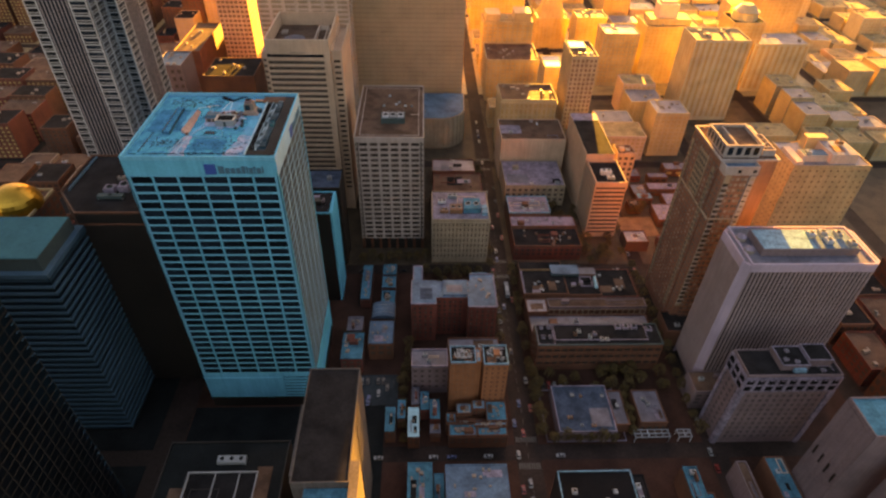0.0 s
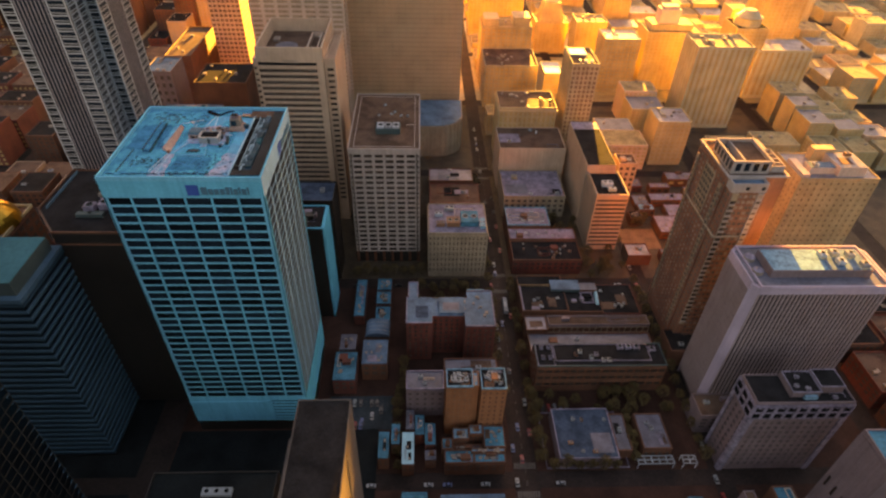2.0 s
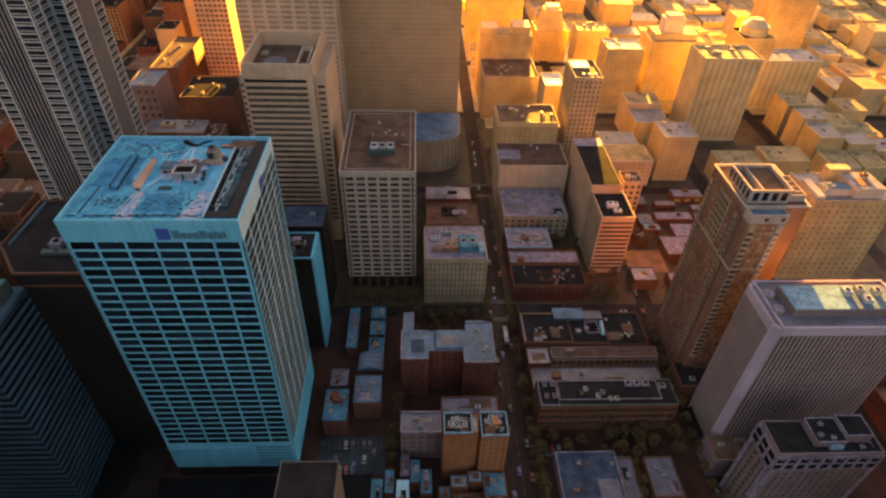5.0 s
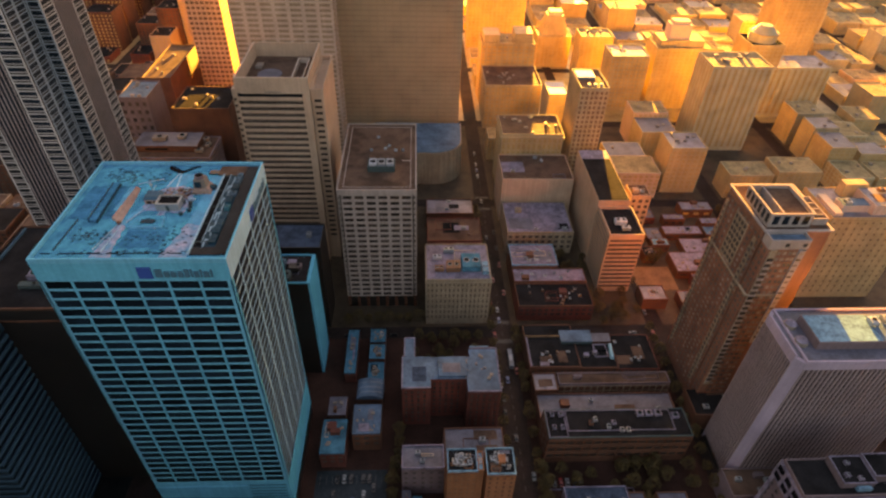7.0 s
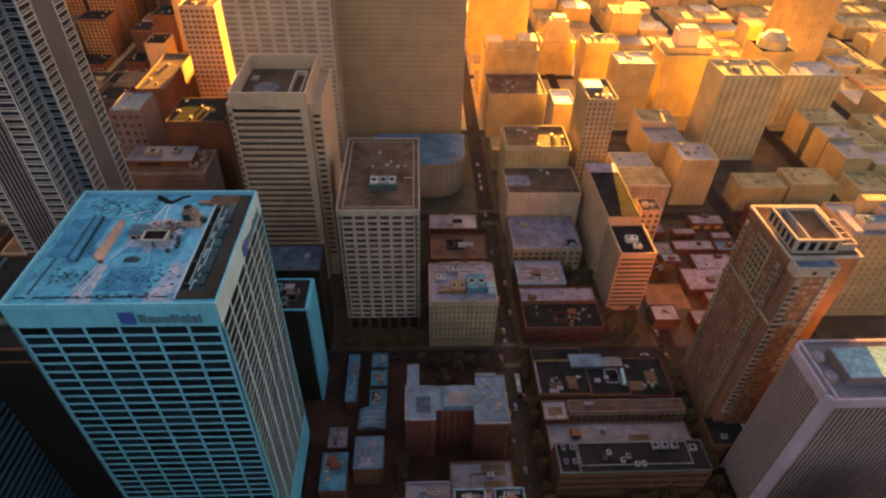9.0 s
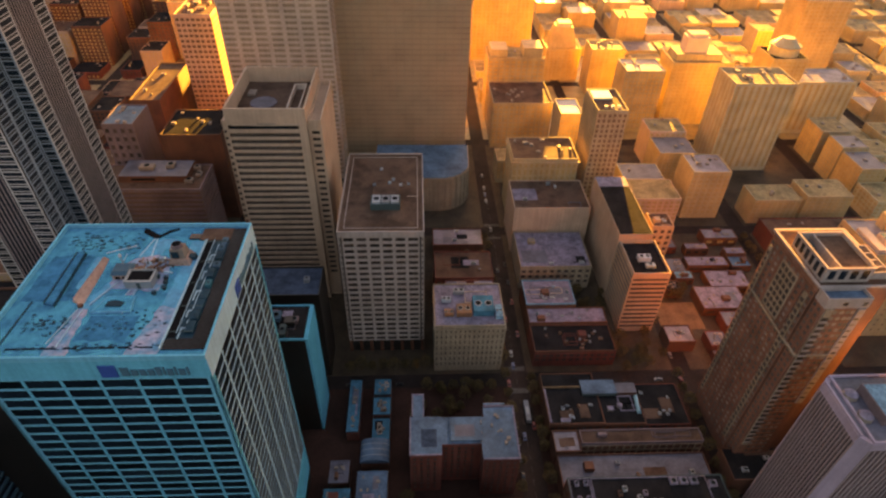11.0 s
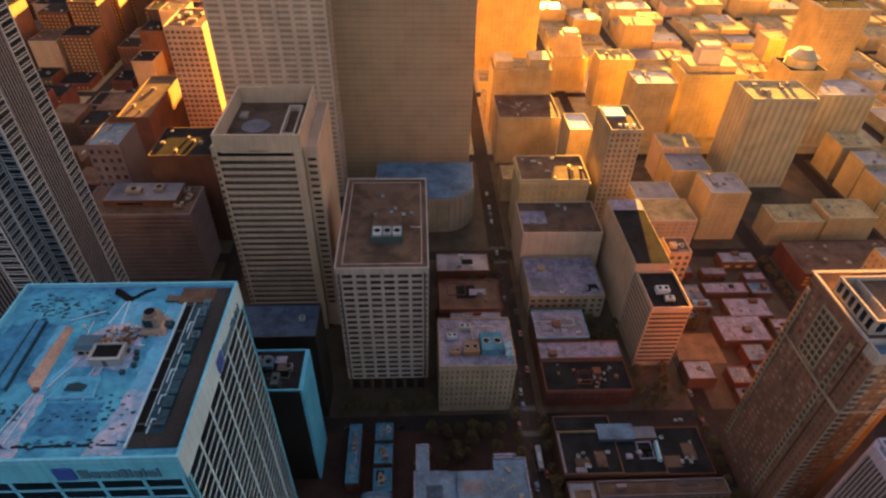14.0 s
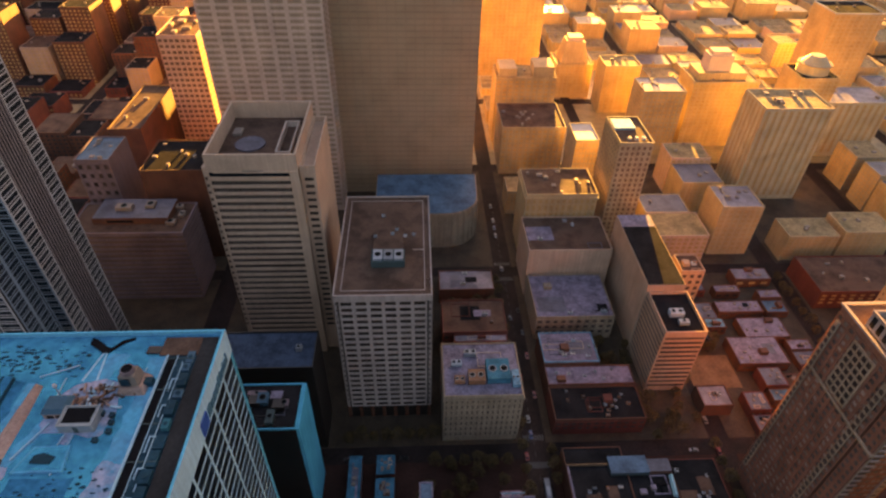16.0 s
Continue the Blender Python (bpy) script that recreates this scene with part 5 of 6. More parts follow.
striped_office()
for x, y, w_, d_, h_ in ((-148, 412, 5, 4, 2.4), (-144, 420, 3, 5, 2), (-147, 427, 4, 3, 2.6), (-176, 421, 9, 5, 2.6), (-162, 424, 5, 6, 2.0)):
    rooftop_unit(x, y, 56.8 if x < -150 else 52.4, w_, d_, h_, CLUTTER, fans=1, cowl_mat=GREYCLAD)
block("small stone office block with square windows", -206, -186, 440, 468, 78, STONE, ROOFBLUE, 4, 12, units=3, seed=42, name="office_block", single=True, fill=(0.5, 0.5), pane=GLASSWARM)
block("dark brown masonry block with a flat top", -173, -133, 444, 481, 68, BROWN, ROOFDARK, units=3, seed=43, name="office_block")
block("long low hall with a pale ridge roof", -214, -192, 500, 570, 66, BROWN, ROOFBROWN, units=2, seed=44, name="hall")
b = block("gridded tan tower with sunlit side wall", -185, -157.5, 549, 590, 112, WARMTAN, ROOFBROWN, 7, 26, "right", 9, units=3, seed=45, name="gridded_tower", single=True, fill=(0.3, 0.45), unit_size=5, pane=BRONZEGLASS)
s = block("very tall pale tower with stepped window bands", -135, -60, 497, 540, 235, PALE, ROOFGREY, 7, 60, "right", 5, name="skyscraper", fill=(0.25, 0.45), pane=KSTONE)
block("very tall dark bronze glass skyscraper", -59.9, 37.5, 521, 575, 290, CURTAIN, ROOFDARK, 16, 70, name="skyscraper", pane=CURTAIN, fill=(0.08, 0.3), frame_mat=BRONZE)

# round-ended hall behind the gridded tower
hall = thing("round_ended_hall", 0, 470, 0, "pale hall with a bowed front and a bluish roof edge", "hall")
bow = [(-34, 30), (-34, -18), (14, -19)] + [(14 + 23 * math.sin(a * math.pi / 16), 2 - 21 * math.cos(a * math.pi / 16)) for a in range(1, 8)] + [(37, 2), (38, 30)]
part("wall", Solid().prism(bow, 0, 29), KSTONE, hall)
part("roof", Solid().prism([(x * 0.98, y * 0.97) for x, y in bow], 29, 29.6), ROOFBLUE, hall)
post = Solid().box(-0.5, 0.5, -0.5, 0.5, 2, 28).data("pilaster", KSTONE)
for i, (x, y) in enumerate(bow[2:10]):
    piece("pilaster", post, hall, (x, y - 0.3, 0))
for i in range(11):
    piece("pilaster", post, hall, (-32 + i * 4.4, -18.7, 0))

# hotel-like block and its neighbours along the middle street
b = block("buff stone mid-rise with a cornice and rooftop plant", 6.2, 43.4, 299, 331, 36, KSTONE, LAVENDER, 15, 7, "right", 9, units=0, name="mid_rise", single=True, fill=(0.72, 0.42), pane=GLASSWARM)
part("cornice", Solid().rim(-19.2, 19.2, -16.6, 16.6, 33.6, 34.6, 0.7), KSTONE, b)
for x, y, w_, d_, h_, m_ in ((14, 308, 5, 4, 2, RUST), (22, 309, 8, 7, 3.4, RUST), (32.5, 312, 11, 12, 4, ROOFTEAL), (40.6, 308, 3.6, 9, 2.5, ICE), (13, 318, 5, 3, 2, UNITWHITE), (20, 324, 6, 3, 2.5, GREYMETAL)):
    rooftop_unit(x, y, 36.1, w_, d_, h_, m_, fans=2)
block("dark red brick warehouse with a pale roof strip", 8, 43.6, 351, 376, 22, RED, ROOFBROWN, 8, 4, units=2, seed=51)
block("brick shop building with a pale flat roof", 14, 43, 345, 350.6, 21, RED, ROOFPALE, 6, 4)
block("small brown shop building among trees", 8, 42, 396, 414, 11, BROWN, ROOFPALE, units=2, seed=52)

# U-shaped apartment house
def u_house():
    b = thing("u_shaped_apartment_house", 17.5, 245, 0, "U-shaped dark red brick apartment house with a pale grey roof", "apartment house")
    h = 30.4
    body = [(-24, -16), (-10, -16), (-10, -11), (8, -11), (8, -18.6), (24, -18.6), (24, 8), (10, 8), (10, 3), (-10, 3), (-10, 3.5), (-17.8, 3.5), (-17.8, 15.8), (-23, 15.8), (-23, 3.5), (-24, 3.5)]
    part("wall", Solid().prism(body, 0, h), RED, b)
    part("roof", Solid().prism([(x * 0.985, y * 0.975) for x, y in body], h, h + 0.15), ROOFBLUE, b)
    for box in ((8, 23.58, -18.8, -18.2, h, h + 0.7), (23.6, 24.2, -18.8, 8, h, h + 0.7), (-24.2, -23.6, -16.1, 3.5, h, h + 0.5), (-23.58, -10, -16.1, -15.5, h, h + 0.5), (-23.2, -22.7, 3.5, 15.9, h, h + 0.6), (-18.1, -17.6, 3.5, 15.9, h, h + 0.6), (-22.69, -18.11, 15.4, 15.9, h, h + 0.6), (10, 24.2, 8.01, 8.5, h, h + 0.7)):
        part("coping", Solid().box(*box), LAVENDER, b)
    pane = Solid().box(-0.6, 0.6, -0.06, 0.02, -0.95, 0.95).data("window_pane", GLASSWARM)
    for j in range(8):
        for xs, y in (((-22, -19, -16, -13), -16), ((-8, -5, -2, 1, 4), -11), ((10, 13, 16, 19, 22), -18.6)):
            for x in xs:
                piece("window_pane", pane, b, (x, y - 0.04, 4 + j * 3.3))
    part("middle_roof", Solid().box(-6, 8, -10, 2, h + 0.15, h + 1.6), ROOFBLUE, b)
    part("roof_sheet", Solid().box(-19, -12, -12, -3, h + 0.151, h + 0.2), ROOFNIGHT, b)
    part("roof_sheet", Solid().box(-4, 5, -8, -2, h + 1.601, h + 1.66), ROOFGREY, b)
    part("terrace", Solid().box(11, 20, 8.01, 13.5, 0, h - 4), RED, b)
    part("terrace_roof", Solid().box(11.3, 19.7, 8.2, 13.2, h - 4, h - 3.9), LAVENDER, b)
    for px in (12, 15.5, 19):
        part("pergola_post", Solid().box(px - 0.15, px + 0.15, 10.5, 10.8, h - 3.9, h - 1.2), ICE, b)
    part("pergola_beam", Solid().box(10.5, 20.5, 10.4, 10.9, h - 1.2, h - 0.8), ICE, b)


u_house()
scatter_units(20, 40, 232, 250, 30.6, 6, 53, 1.6)

# orange brick pair
b = block("orange brick apartment block with a deep light well", 13.4, 26, 180.6, 191, 39, ORANGE, ROOFDARK, 5, 10, "left", 3, name="apartment_block", single=True, fill=(0.6, 0.55), units=22, seed=61, unit_size=1.8, edge=ICE, pane=RUST, patches=5)
b = block("orange brick apartment block with white roof edging", 29.5, 41.4, 178.6, 190.5, 40, ORANGE, ROOFDARK, 4, 10, name="apartment_block", single=True, fill=(0.65, 0.55), units=24, seed=62, unit_size=1.8, edge=ICE, pane=BROWN, patches=5)
block("recessed brick link between two apartment blocks", 26.05, 28.6, 181.2, 190, 38.4, ORANGE, ICE, name="apartment_link")
block("low dark loft building with a pale roof band", -6, 13, 192, 203.5, 22, STONE, ROOFGREY, 5, 4, units=2, seed=63, edge=LAVENDER, pane=GLASSWARM, fill=(0.6, 0.6), patches=1)
block("brown garage with a flat mauve roof", 13.6, 41.6, 192.5, 215, 17.5, BROWN, ROOFGREY, 7, 3, units=2, seed=64)
for x0, x1, y0, y1, h, rf in ((11.4, 16.6, 165.6, 171.6, 11, ROOFTEAL), (16.8, 24.6, 170.2, 176.4, 12, ICE), (24.8, 31.4, 172, 177.6, 13, ICE), (31.6, 42, 165.8, 177.4, 12, ROOFTEAL), (16.8, 31.4, 165.8, 170, 8, BROWN)):
    block("brick town house with a worn teal roof", x0, x1, y0, y1, h, BROWN, rf, 3, 3, units=3, seed=int(x0 + y0), unit_size=1.4, name="town_house", category="house", group="town houses", lip=0.4)
for x0, x1, y0, y1, h, rf in ((12.6, 26.4, 158.6, 165.4, 10.5, ROOFTEAL), (26.6, 41.4, 158.6, 163.4, 10.5, ROOFTEAL), (25.2, 41.6, 163.5, 165.6, 11.4, ICE)):
    block("low shop with a stained teal roof and skylights", x0, x1, y0, y1, h, BROWN, rf, 4, 2, units=4, seed=int(x0 + y0), unit_size=1.5, name="shop", category="shop", group="shops", lip=0.4)

# bright and dull small houses
small = random.Random(19)
for x0, x1, y0, y1, h, rf in ((-7.6, -2.0, 158.6, 175.2, 10.5, ICEWHITE), (-19, -14, 162, 176, 10, ROOFTEAL), (-13, -9, 170, 181, 9, ROOFTEAL), (3.4, 8.4, 169, 180.5, 10, ROOFTEAL), (-1.4, 3, 175, 186, 9, ROOFTEAL), (-6, -2, 178, 189, 9, ROOFGREY), (3.4, 8.6, 162, 167, 8, ROOFGREY)):
    block("narrow brick row house with a flat bluish roof", x0, x1, y0, y1, h, small.choice((BROWN, RED)), rf, 2, 3, units=1, seed=int(h * 7 + x0), edge=rf, lip=0.3, name="row_house", category="house", unit_size=1.2, group="row houses")
for x0, x1, y0, y1, h, rf in ((-30.4, -16.8, 215, 231.5, 14, ROOFBLUE), (-45, -33.3, 206, 224.5, 12, ROOFTEAL), (-44, -35, 229, 240, 9, ROOFGREY), (-38.4, -32.4, 256, 287, 8, ROOFTEAL), (-25.5, -17, 251.5, 263, 8, ROOFTEAL), (-25.5, -17, 265, 275, 9, ROOFTEAL), (-25.5, -17, 277, 286.5, 9, ROOFTEAL)):
    block("small commercial building with a weathered bluish flat roof", x0, x1, y0, y1, h, small.choice((BROWN, RED, BROWN)), rf, 3, 2, units=3, seed=int(x0 * 3 + y0), unit_size=1.6, edge=rf, lip=0.4)
vh = thing("vaulted_hall", -23.4, 244, 0, "small brick hall under a rounded pale blue metal roof", "hall")
part("wall", Solid().box(-6.6, 6.6, -5.6, 5.6, 0, 9.2), BROWN, vh)
curve = [(6.9 * math.cos(a * math.pi / 12), 3.0 * math.sin(a * math.pi / 12)) for a in range(13)]
vault = Solid()
vault.v = [(x, y, 9.2 + z) for y in (-5.8, 5.8) for x, z in curve]
vault.f = [(i, i + 1, 14 + i, 13 + i) for i in range(12)] + [tuple(range(12, -1, -1)), tuple(range(13, 26)), (0, 13, 25, 12)]
part("vault_roof", vault, ROOFBLUE, vh, "rounded pale blue metal roof")
for y in (-3.0, 0.0, 3.0):
    seam = Solid()
    seam.v = [(x * 1.01, y + e, 9.22 + z * 1.02) for e in (-0.12, 0.12) for x, z in curve]
    seam.f = [(i, i + 1, 14 + i, 13 + i) for i in range(12)]
    part("seam", seam, GREYMETAL, vh)
part("door", Solid().box(-1.6, 1.6, -5.66, -5.6, 0.2, 3.4), GREYCLAD, vh)
for x0, x1, y0, y1, h, rf in ((-7.2, 4.2, 112, 144, 12, ROOFTEAL), (5, 9.4, 112, 140, 9, ROOFTEAL), (10, 38.4, 122, 141, 15, ROOFBLUE), (10, 38.4, 100, 121.5, 14, ROOFGREY)):
    block("brick row building with a worn bluish flat roof", x0, x1, y0, y1, h, BROWN, rf, 6, 3, units=5, seed=int(x0 * 5 + y0), unit_size=1.6, edge=rf, lip=0.4)

# car park beside the white tower
lot = thing("car_park", -30, 193.6, 0.165, "dark blue-grey asphalt car park with faded bay lines", "car park", kind="structure")
part("surface", Solid().box(-17, 16.5, -10, 10.6, 0.0, 0.035), LOTGREY, lot)
stripe = Solid().box(-0.07, 0.07, -2.4, 2.4, 0.036, 0.044).data("bay_line", PAINTWHITE)
for i in range(11):
    piece("bay_line", stripe, lot, (-15 + i * 2.9, 5.9, 0))
# big-lot block right of the middle street
b = block("flat-roofed store with a mauve roof and pale edge", 68, 97, 161.5, 189.5, 8, STONE, ROOFNIGHT, 10, 1, units=6, seed=71, edge=LAVENDER, lip=0.4, patches=1, unit_size=2.0, base=1.5)
block("little brown annexe with a bluish flat roof", 97.5, 105, 166, 187, 6.5, BROWN, ROOFGREY, units=1, seed=72)
block("low building with a bluish roof beside the store", 110, 124, 166, 186, 8, BROWN, ROOFGREY, 4, 1, units=2, seed=73, base=1.5)
for cx, wd, nx_ in ((115.5, 18.0, 5), (132.2, 7.0, 2)):
    stall = thing("white_canopy_frame", cx, 162.4, 0.16, "white open lattice canopy frame beside the street", "canopy", "canopy frames")
    part("edge_beam", Solid().rim(-wd / 2, wd / 2, -2.3, 2.3, 4.2, 4.6, 0.5), UNITWHITE, stall)
    part("middle_beam", Solid().box(-wd / 2 + 0.5, wd / 2 - 0.5, -0.3, 0.3, 4.2, 4.6), UNITWHITE, stall)
    for i in range(1, nx_):
        x_ = -wd / 2 + i * wd / nx_
        part("cross_beam", Solid().box(x_ - 0.25, x_ + 0.25, -1.8, -0.3, 4.2, 4.58), UNITWHITE, stall)
        part("cross_beam", Solid().box(x_ - 0.25, x_ + 0.25, 0.3, 1.8, 4.2, 4.58), UNITWHITE, stall)
    for sx in (-1, 1):
        for sy in (-2.1, 2.1):
            part("post", Solid().box(sx * (wd / 2 - 0.3) - 0.15, sx * (wd / 2 - 0.3) + 0.15, sy - 0.15, sy + 0.15, 0, 4.2), UNITWHITE, stall)
yard = thing("yard_wall", 82.6, 176.6, 0.16, "low pale wall round the store yard", "wall")
part("wall", Solid().rim(-20.0, 20.6, -15.8, 15.8, 0.0, 0.9, 0.35), LAVENDER, yard)
block("black-roofed building with a white roof outline", 58.6, 91, 104, 131.5, 25, DARKWALL, BLACK, 8, 5, edge=ICE, lip=0.4, patches=0, units=4, seed=75, unit_size=2.2)
block("narrow brown building with a bluish flat roof", 92, 99, 112, 133, 18, BROWN, ROOFDARK, edge=ROOFDARK, units=2, seed=76)
block("narrow brown building with a teal flat roof", 119.5, 126, 112, 138, 15, BROWN, ROOFTEAL, units=3, seed=77, edge=ROOFTEAL)
block("small brown corner building with a teal roof", 126.5, 131, 112, 127, 12, BROWN, ROOFTEAL, units=1, seed=78)
block("narrow stone house with a pale end wall", 146, 151, 118, 141, 14, STONE, ROOFBROWN)
block("narrow building with a rounded bluish roof", 160, 169.5, 122, 143, 14, BROWN, ROOFTEAL, units=1, seed=79)

# long garage with a brown parapet and roof machines
b = block("long brown garage with a framed dark roof deck", 62.5, 131.5, 206.5, 222, 21, BROWN, ROOFDARK, 16, 3, "left", 3, edge=GREYCLAD, lip=0.5, patches=0, units=0, name="garage", category="garage", fill=(0.25, 0.6))
for x, y, m_ in ((66, 219, UNITWHITE), (70, 219, UNITWHITE), (66, 212, UNITWHITE), (70, 212, UNITWHITE), (84, 214, BROWN), (86.5, 216, GREYMETAL), (92, 212, GREYMETAL), (95, 214, UNITWHITE), (98, 210, STEEL), (101, 210, STEEL), (109, 219, UNITWHITE), (113.5, 219, UNITWHITE), (118, 219, UNITWHITE), (126, 217.5, UNITWHITE)):
    rooftop_unit(x, y, 21.05, 3.4 if x > 105 else 1.8, 3.0 if x > 105 else 2.2, 1.4, LAVENDER if m_ is UNITWHITE else m_, fans=1, cowl_mat=GREYCLAD)
for x0, x1, y0, y1 in ((62.9, 72.0, 206.9, 221.5), (72.6, 124.0, 210.0, 221.5)):
    rail = thing("roof_rail", (x0 + x1) / 2, (y0 + y1) / 2, 21.03, "thin pale kerb rail round part of the garage roof", "rail", "roof rails")
    part("rail", Solid().rim((x0 - x1) / 2, (x1 - x0) / 2, (y0 - y1) / 2, (y1 - y0) / 2, 0.0, 0.5, 0.3), LAVENDER, rail)
block("low mauve-roofed hall behind the garage", 63, 134, 223, 240, 9, BROWN, ROOFGREY, units=3, seed=81)
w_ = block("long low market hall with a colonnade", 76, 136, 244.5, 252, 11, STONE, ROOFBROWN, 17, 2, fill=(0.16, 0.2), pane=BROWN, base=1.0, frame_mat=KSTONE)
block("small brown corner hall with a pale roof", 62.5, 75, 240.5, 252, 11, BROWN, ROOFPALE)
def court_block():
    b = thing("court_building", 98, 270.5, 0, "dark brick block with tarred roofs round a narrow court", "building", "low city buildings")
    w, d, h = 72, 31, 12
    part("wall", Solid().box(-w / 2, -8, -d / 2, d / 2, 0, h).box(-8 + 0.01, 13, -d / 2, 2, 0, h - 0.4), BROWN, b)
    part("east_wall", Solid().box(13.01, w / 2, -d / 2, d / 2 - 6, 0, h - 2), RED, b)
    part("roof", Solid().box(-w / 2 + 0.5, -8.5, -d / 2 + 0.5, d / 2 - 0.5, h, h + 0.12), ROOFDARK, b)
    part("roof", Solid().box(-7.5, 12.5, -d / 2 + 0.5, 1.5, h - 0.4, h - 0.28), ROOFDARK, b)
    part("east_roof", Solid().box(13.5, w / 2 - 0.5, -d / 2 + 0.5, d / 2 - 6.5, h - 2, h - 1.88), ROOFDARK, b)
    part("parapet", Solid().rim(-w / 2, -8, -d / 2, d / 2, h, h + 0.6, 0.45), BROWN, b)
    part("pale_parapet", Solid().box(-w / 2, -w / 2 + 20, d / 2 - 9.4, d / 2 - 8.9, h + 0.12, h + 1.3), SAND, b, "tan wall strip along the roof")
    part("pale_parapet", Solid().box(-w / 2 + 0.5, -w / 2 + 1.3, -d / 2 + 1, d / 2 - 9.5, h + 0.12, h + 0.9), LAVENDER, b)
    for x_, y_, w_, d_ in ((-26, -10, 7, 5), (-17, -8, 5, 8), (18, -9, 8, 6), (27, -4, 6, 9)):
        part("roof_sheet", Solid().box(x_ - w_ / 2, x_ + w_ / 2, y_ - d_ / 2, y_ + d_ / 2, (h if x_ < 0 else h - 2) + 0.121, (h if x_ < 0 else h - 2) + 0.17), ROOFBROWN, b)
    hall_ = part("link_hall", Solid().box(-16, 1.6, 1.0, 9.2, h - 0.4, h + 2.0), GREYCLAD, b)
    part("hall_roof", Solid().box(-16.2, 1.8, 0.8, 9.4, h + 2.0, h + 2.3), ROOFBLUE, hall_, "pale blue-grey flat hall roof")
    side_ = part("side_hall", Solid().box(2.4, 13.0, 2.01, 8.6, 0, h + 0.5), BROWN, b)
    part("hall_roof", Solid().box(2.6, 12.8, 2.2, 8.4, h + 0.5, h + 0.7), ROOFGREY, side_)
    part("skylight_bar", Solid().prism([(9.6, -9.6), (11.6, -10.0), (12.6, 0.4), (10.8, 0.6)], h - 0.28, h + 1.4, [(10.2, -9.4), (11.2, -9.6), (12.0, 0.2), (11.4, 0.3)]), ICEWHITE, b, "long bright glazed skylight")
    part("skylight_kerb", Solid().rim(1.6, 9.0, -8.5, 0.6, h - 0.28, h + 0.4, 0.5), LAVENDER, b)
    part("duct_cross", Solid().box(2.2, 8.4, -4.4, -3.6, h + 0.0, h + 0.9).box(4.9, 5.7, -8.0, -4.41, h, h + 0.9), BLACK, b)
    pane = Solid().box(-0.7, 0.7, -d / 2 - 0.06, -d / 2 - 0.005, 0, 1.7).data("window_pane", GLASSWARM)
    for j in range(3):
        for i in range(22):
            piece("window_pane", pane, b, (-w / 2 + 2 + i * 3.2, 0, 1.8 + j * 2.9))


court_block()
scatter_units(64, 88, 257, 272, 12.12, 7, 83, 1.7)
scatter_units(112, 132, 257, 276, 10.14, 6, 84, 1.7)
for x, y, w_ in ((70.2, 256.6, 4.6), (94.5, 263.2, 2.6), (99.6, 265.0, 2.2)):
    box_ = thing("roof_box", x, y, 12.12 if x < 89.5 else 11.72, "small pinkish box vent on a dark roof", "vent", "roof boxes")
    part("casing", Solid().box(-w_ / 2, w_ / 2, -1.0, 1.0, 0, 1.3), CLUTTER, box_)
    part("lid", Solid().box(-w_ / 2 - 0.15, w_ / 2 + 0.15, -1.15, 1.15, 1.3, 1.5), LAVENDER, box_)

# block behind the cross street, right of the middle street
block("red brick building with a dark roof full of vents", 62, 108, 301, 321, 12, RED, ROOFDARK, 12, 2, units=14, seed=91, unit_size=1.8, edge=BROWN)
block("low brick building with a bluish flat roof", 62, 108, 321.6, 334, 13, BROWN, LAVENDER, units=6, seed=92, unit_size=1.8)
block("stone building with a patchy white irregular roof", 62, 92, 335, 356, 15, BROWN, LAVENDER, units=7, seed=93, unit_size=2.2, edge=ICE, patches=6)
block("flat mauve-roofed building with a white hatch", 62.5, 108, 365, 401, 18, KSTONE, LAVENDER, 10, 3, units=2, seed=94, unit_size=2.8, patches=5)
block("ochre plastered theatre block with a raised fly tower", 62, 113, 403, 437, 36, WARMTAN, ROOFBROWN, 0, 0, units=3, seed=95)
b = block("stone office block with pilasters and a strong cornice", 64, 110, 439, 470, 52, TAN, ROOFBROWN, 12, 8, units=5, seed=96, fill=(0.5, 0.25), single=True)
part("cornice", Solid().rim(-24, 24, -16.4, 16.4, 49, 50.2, 0.9), TAN, b)

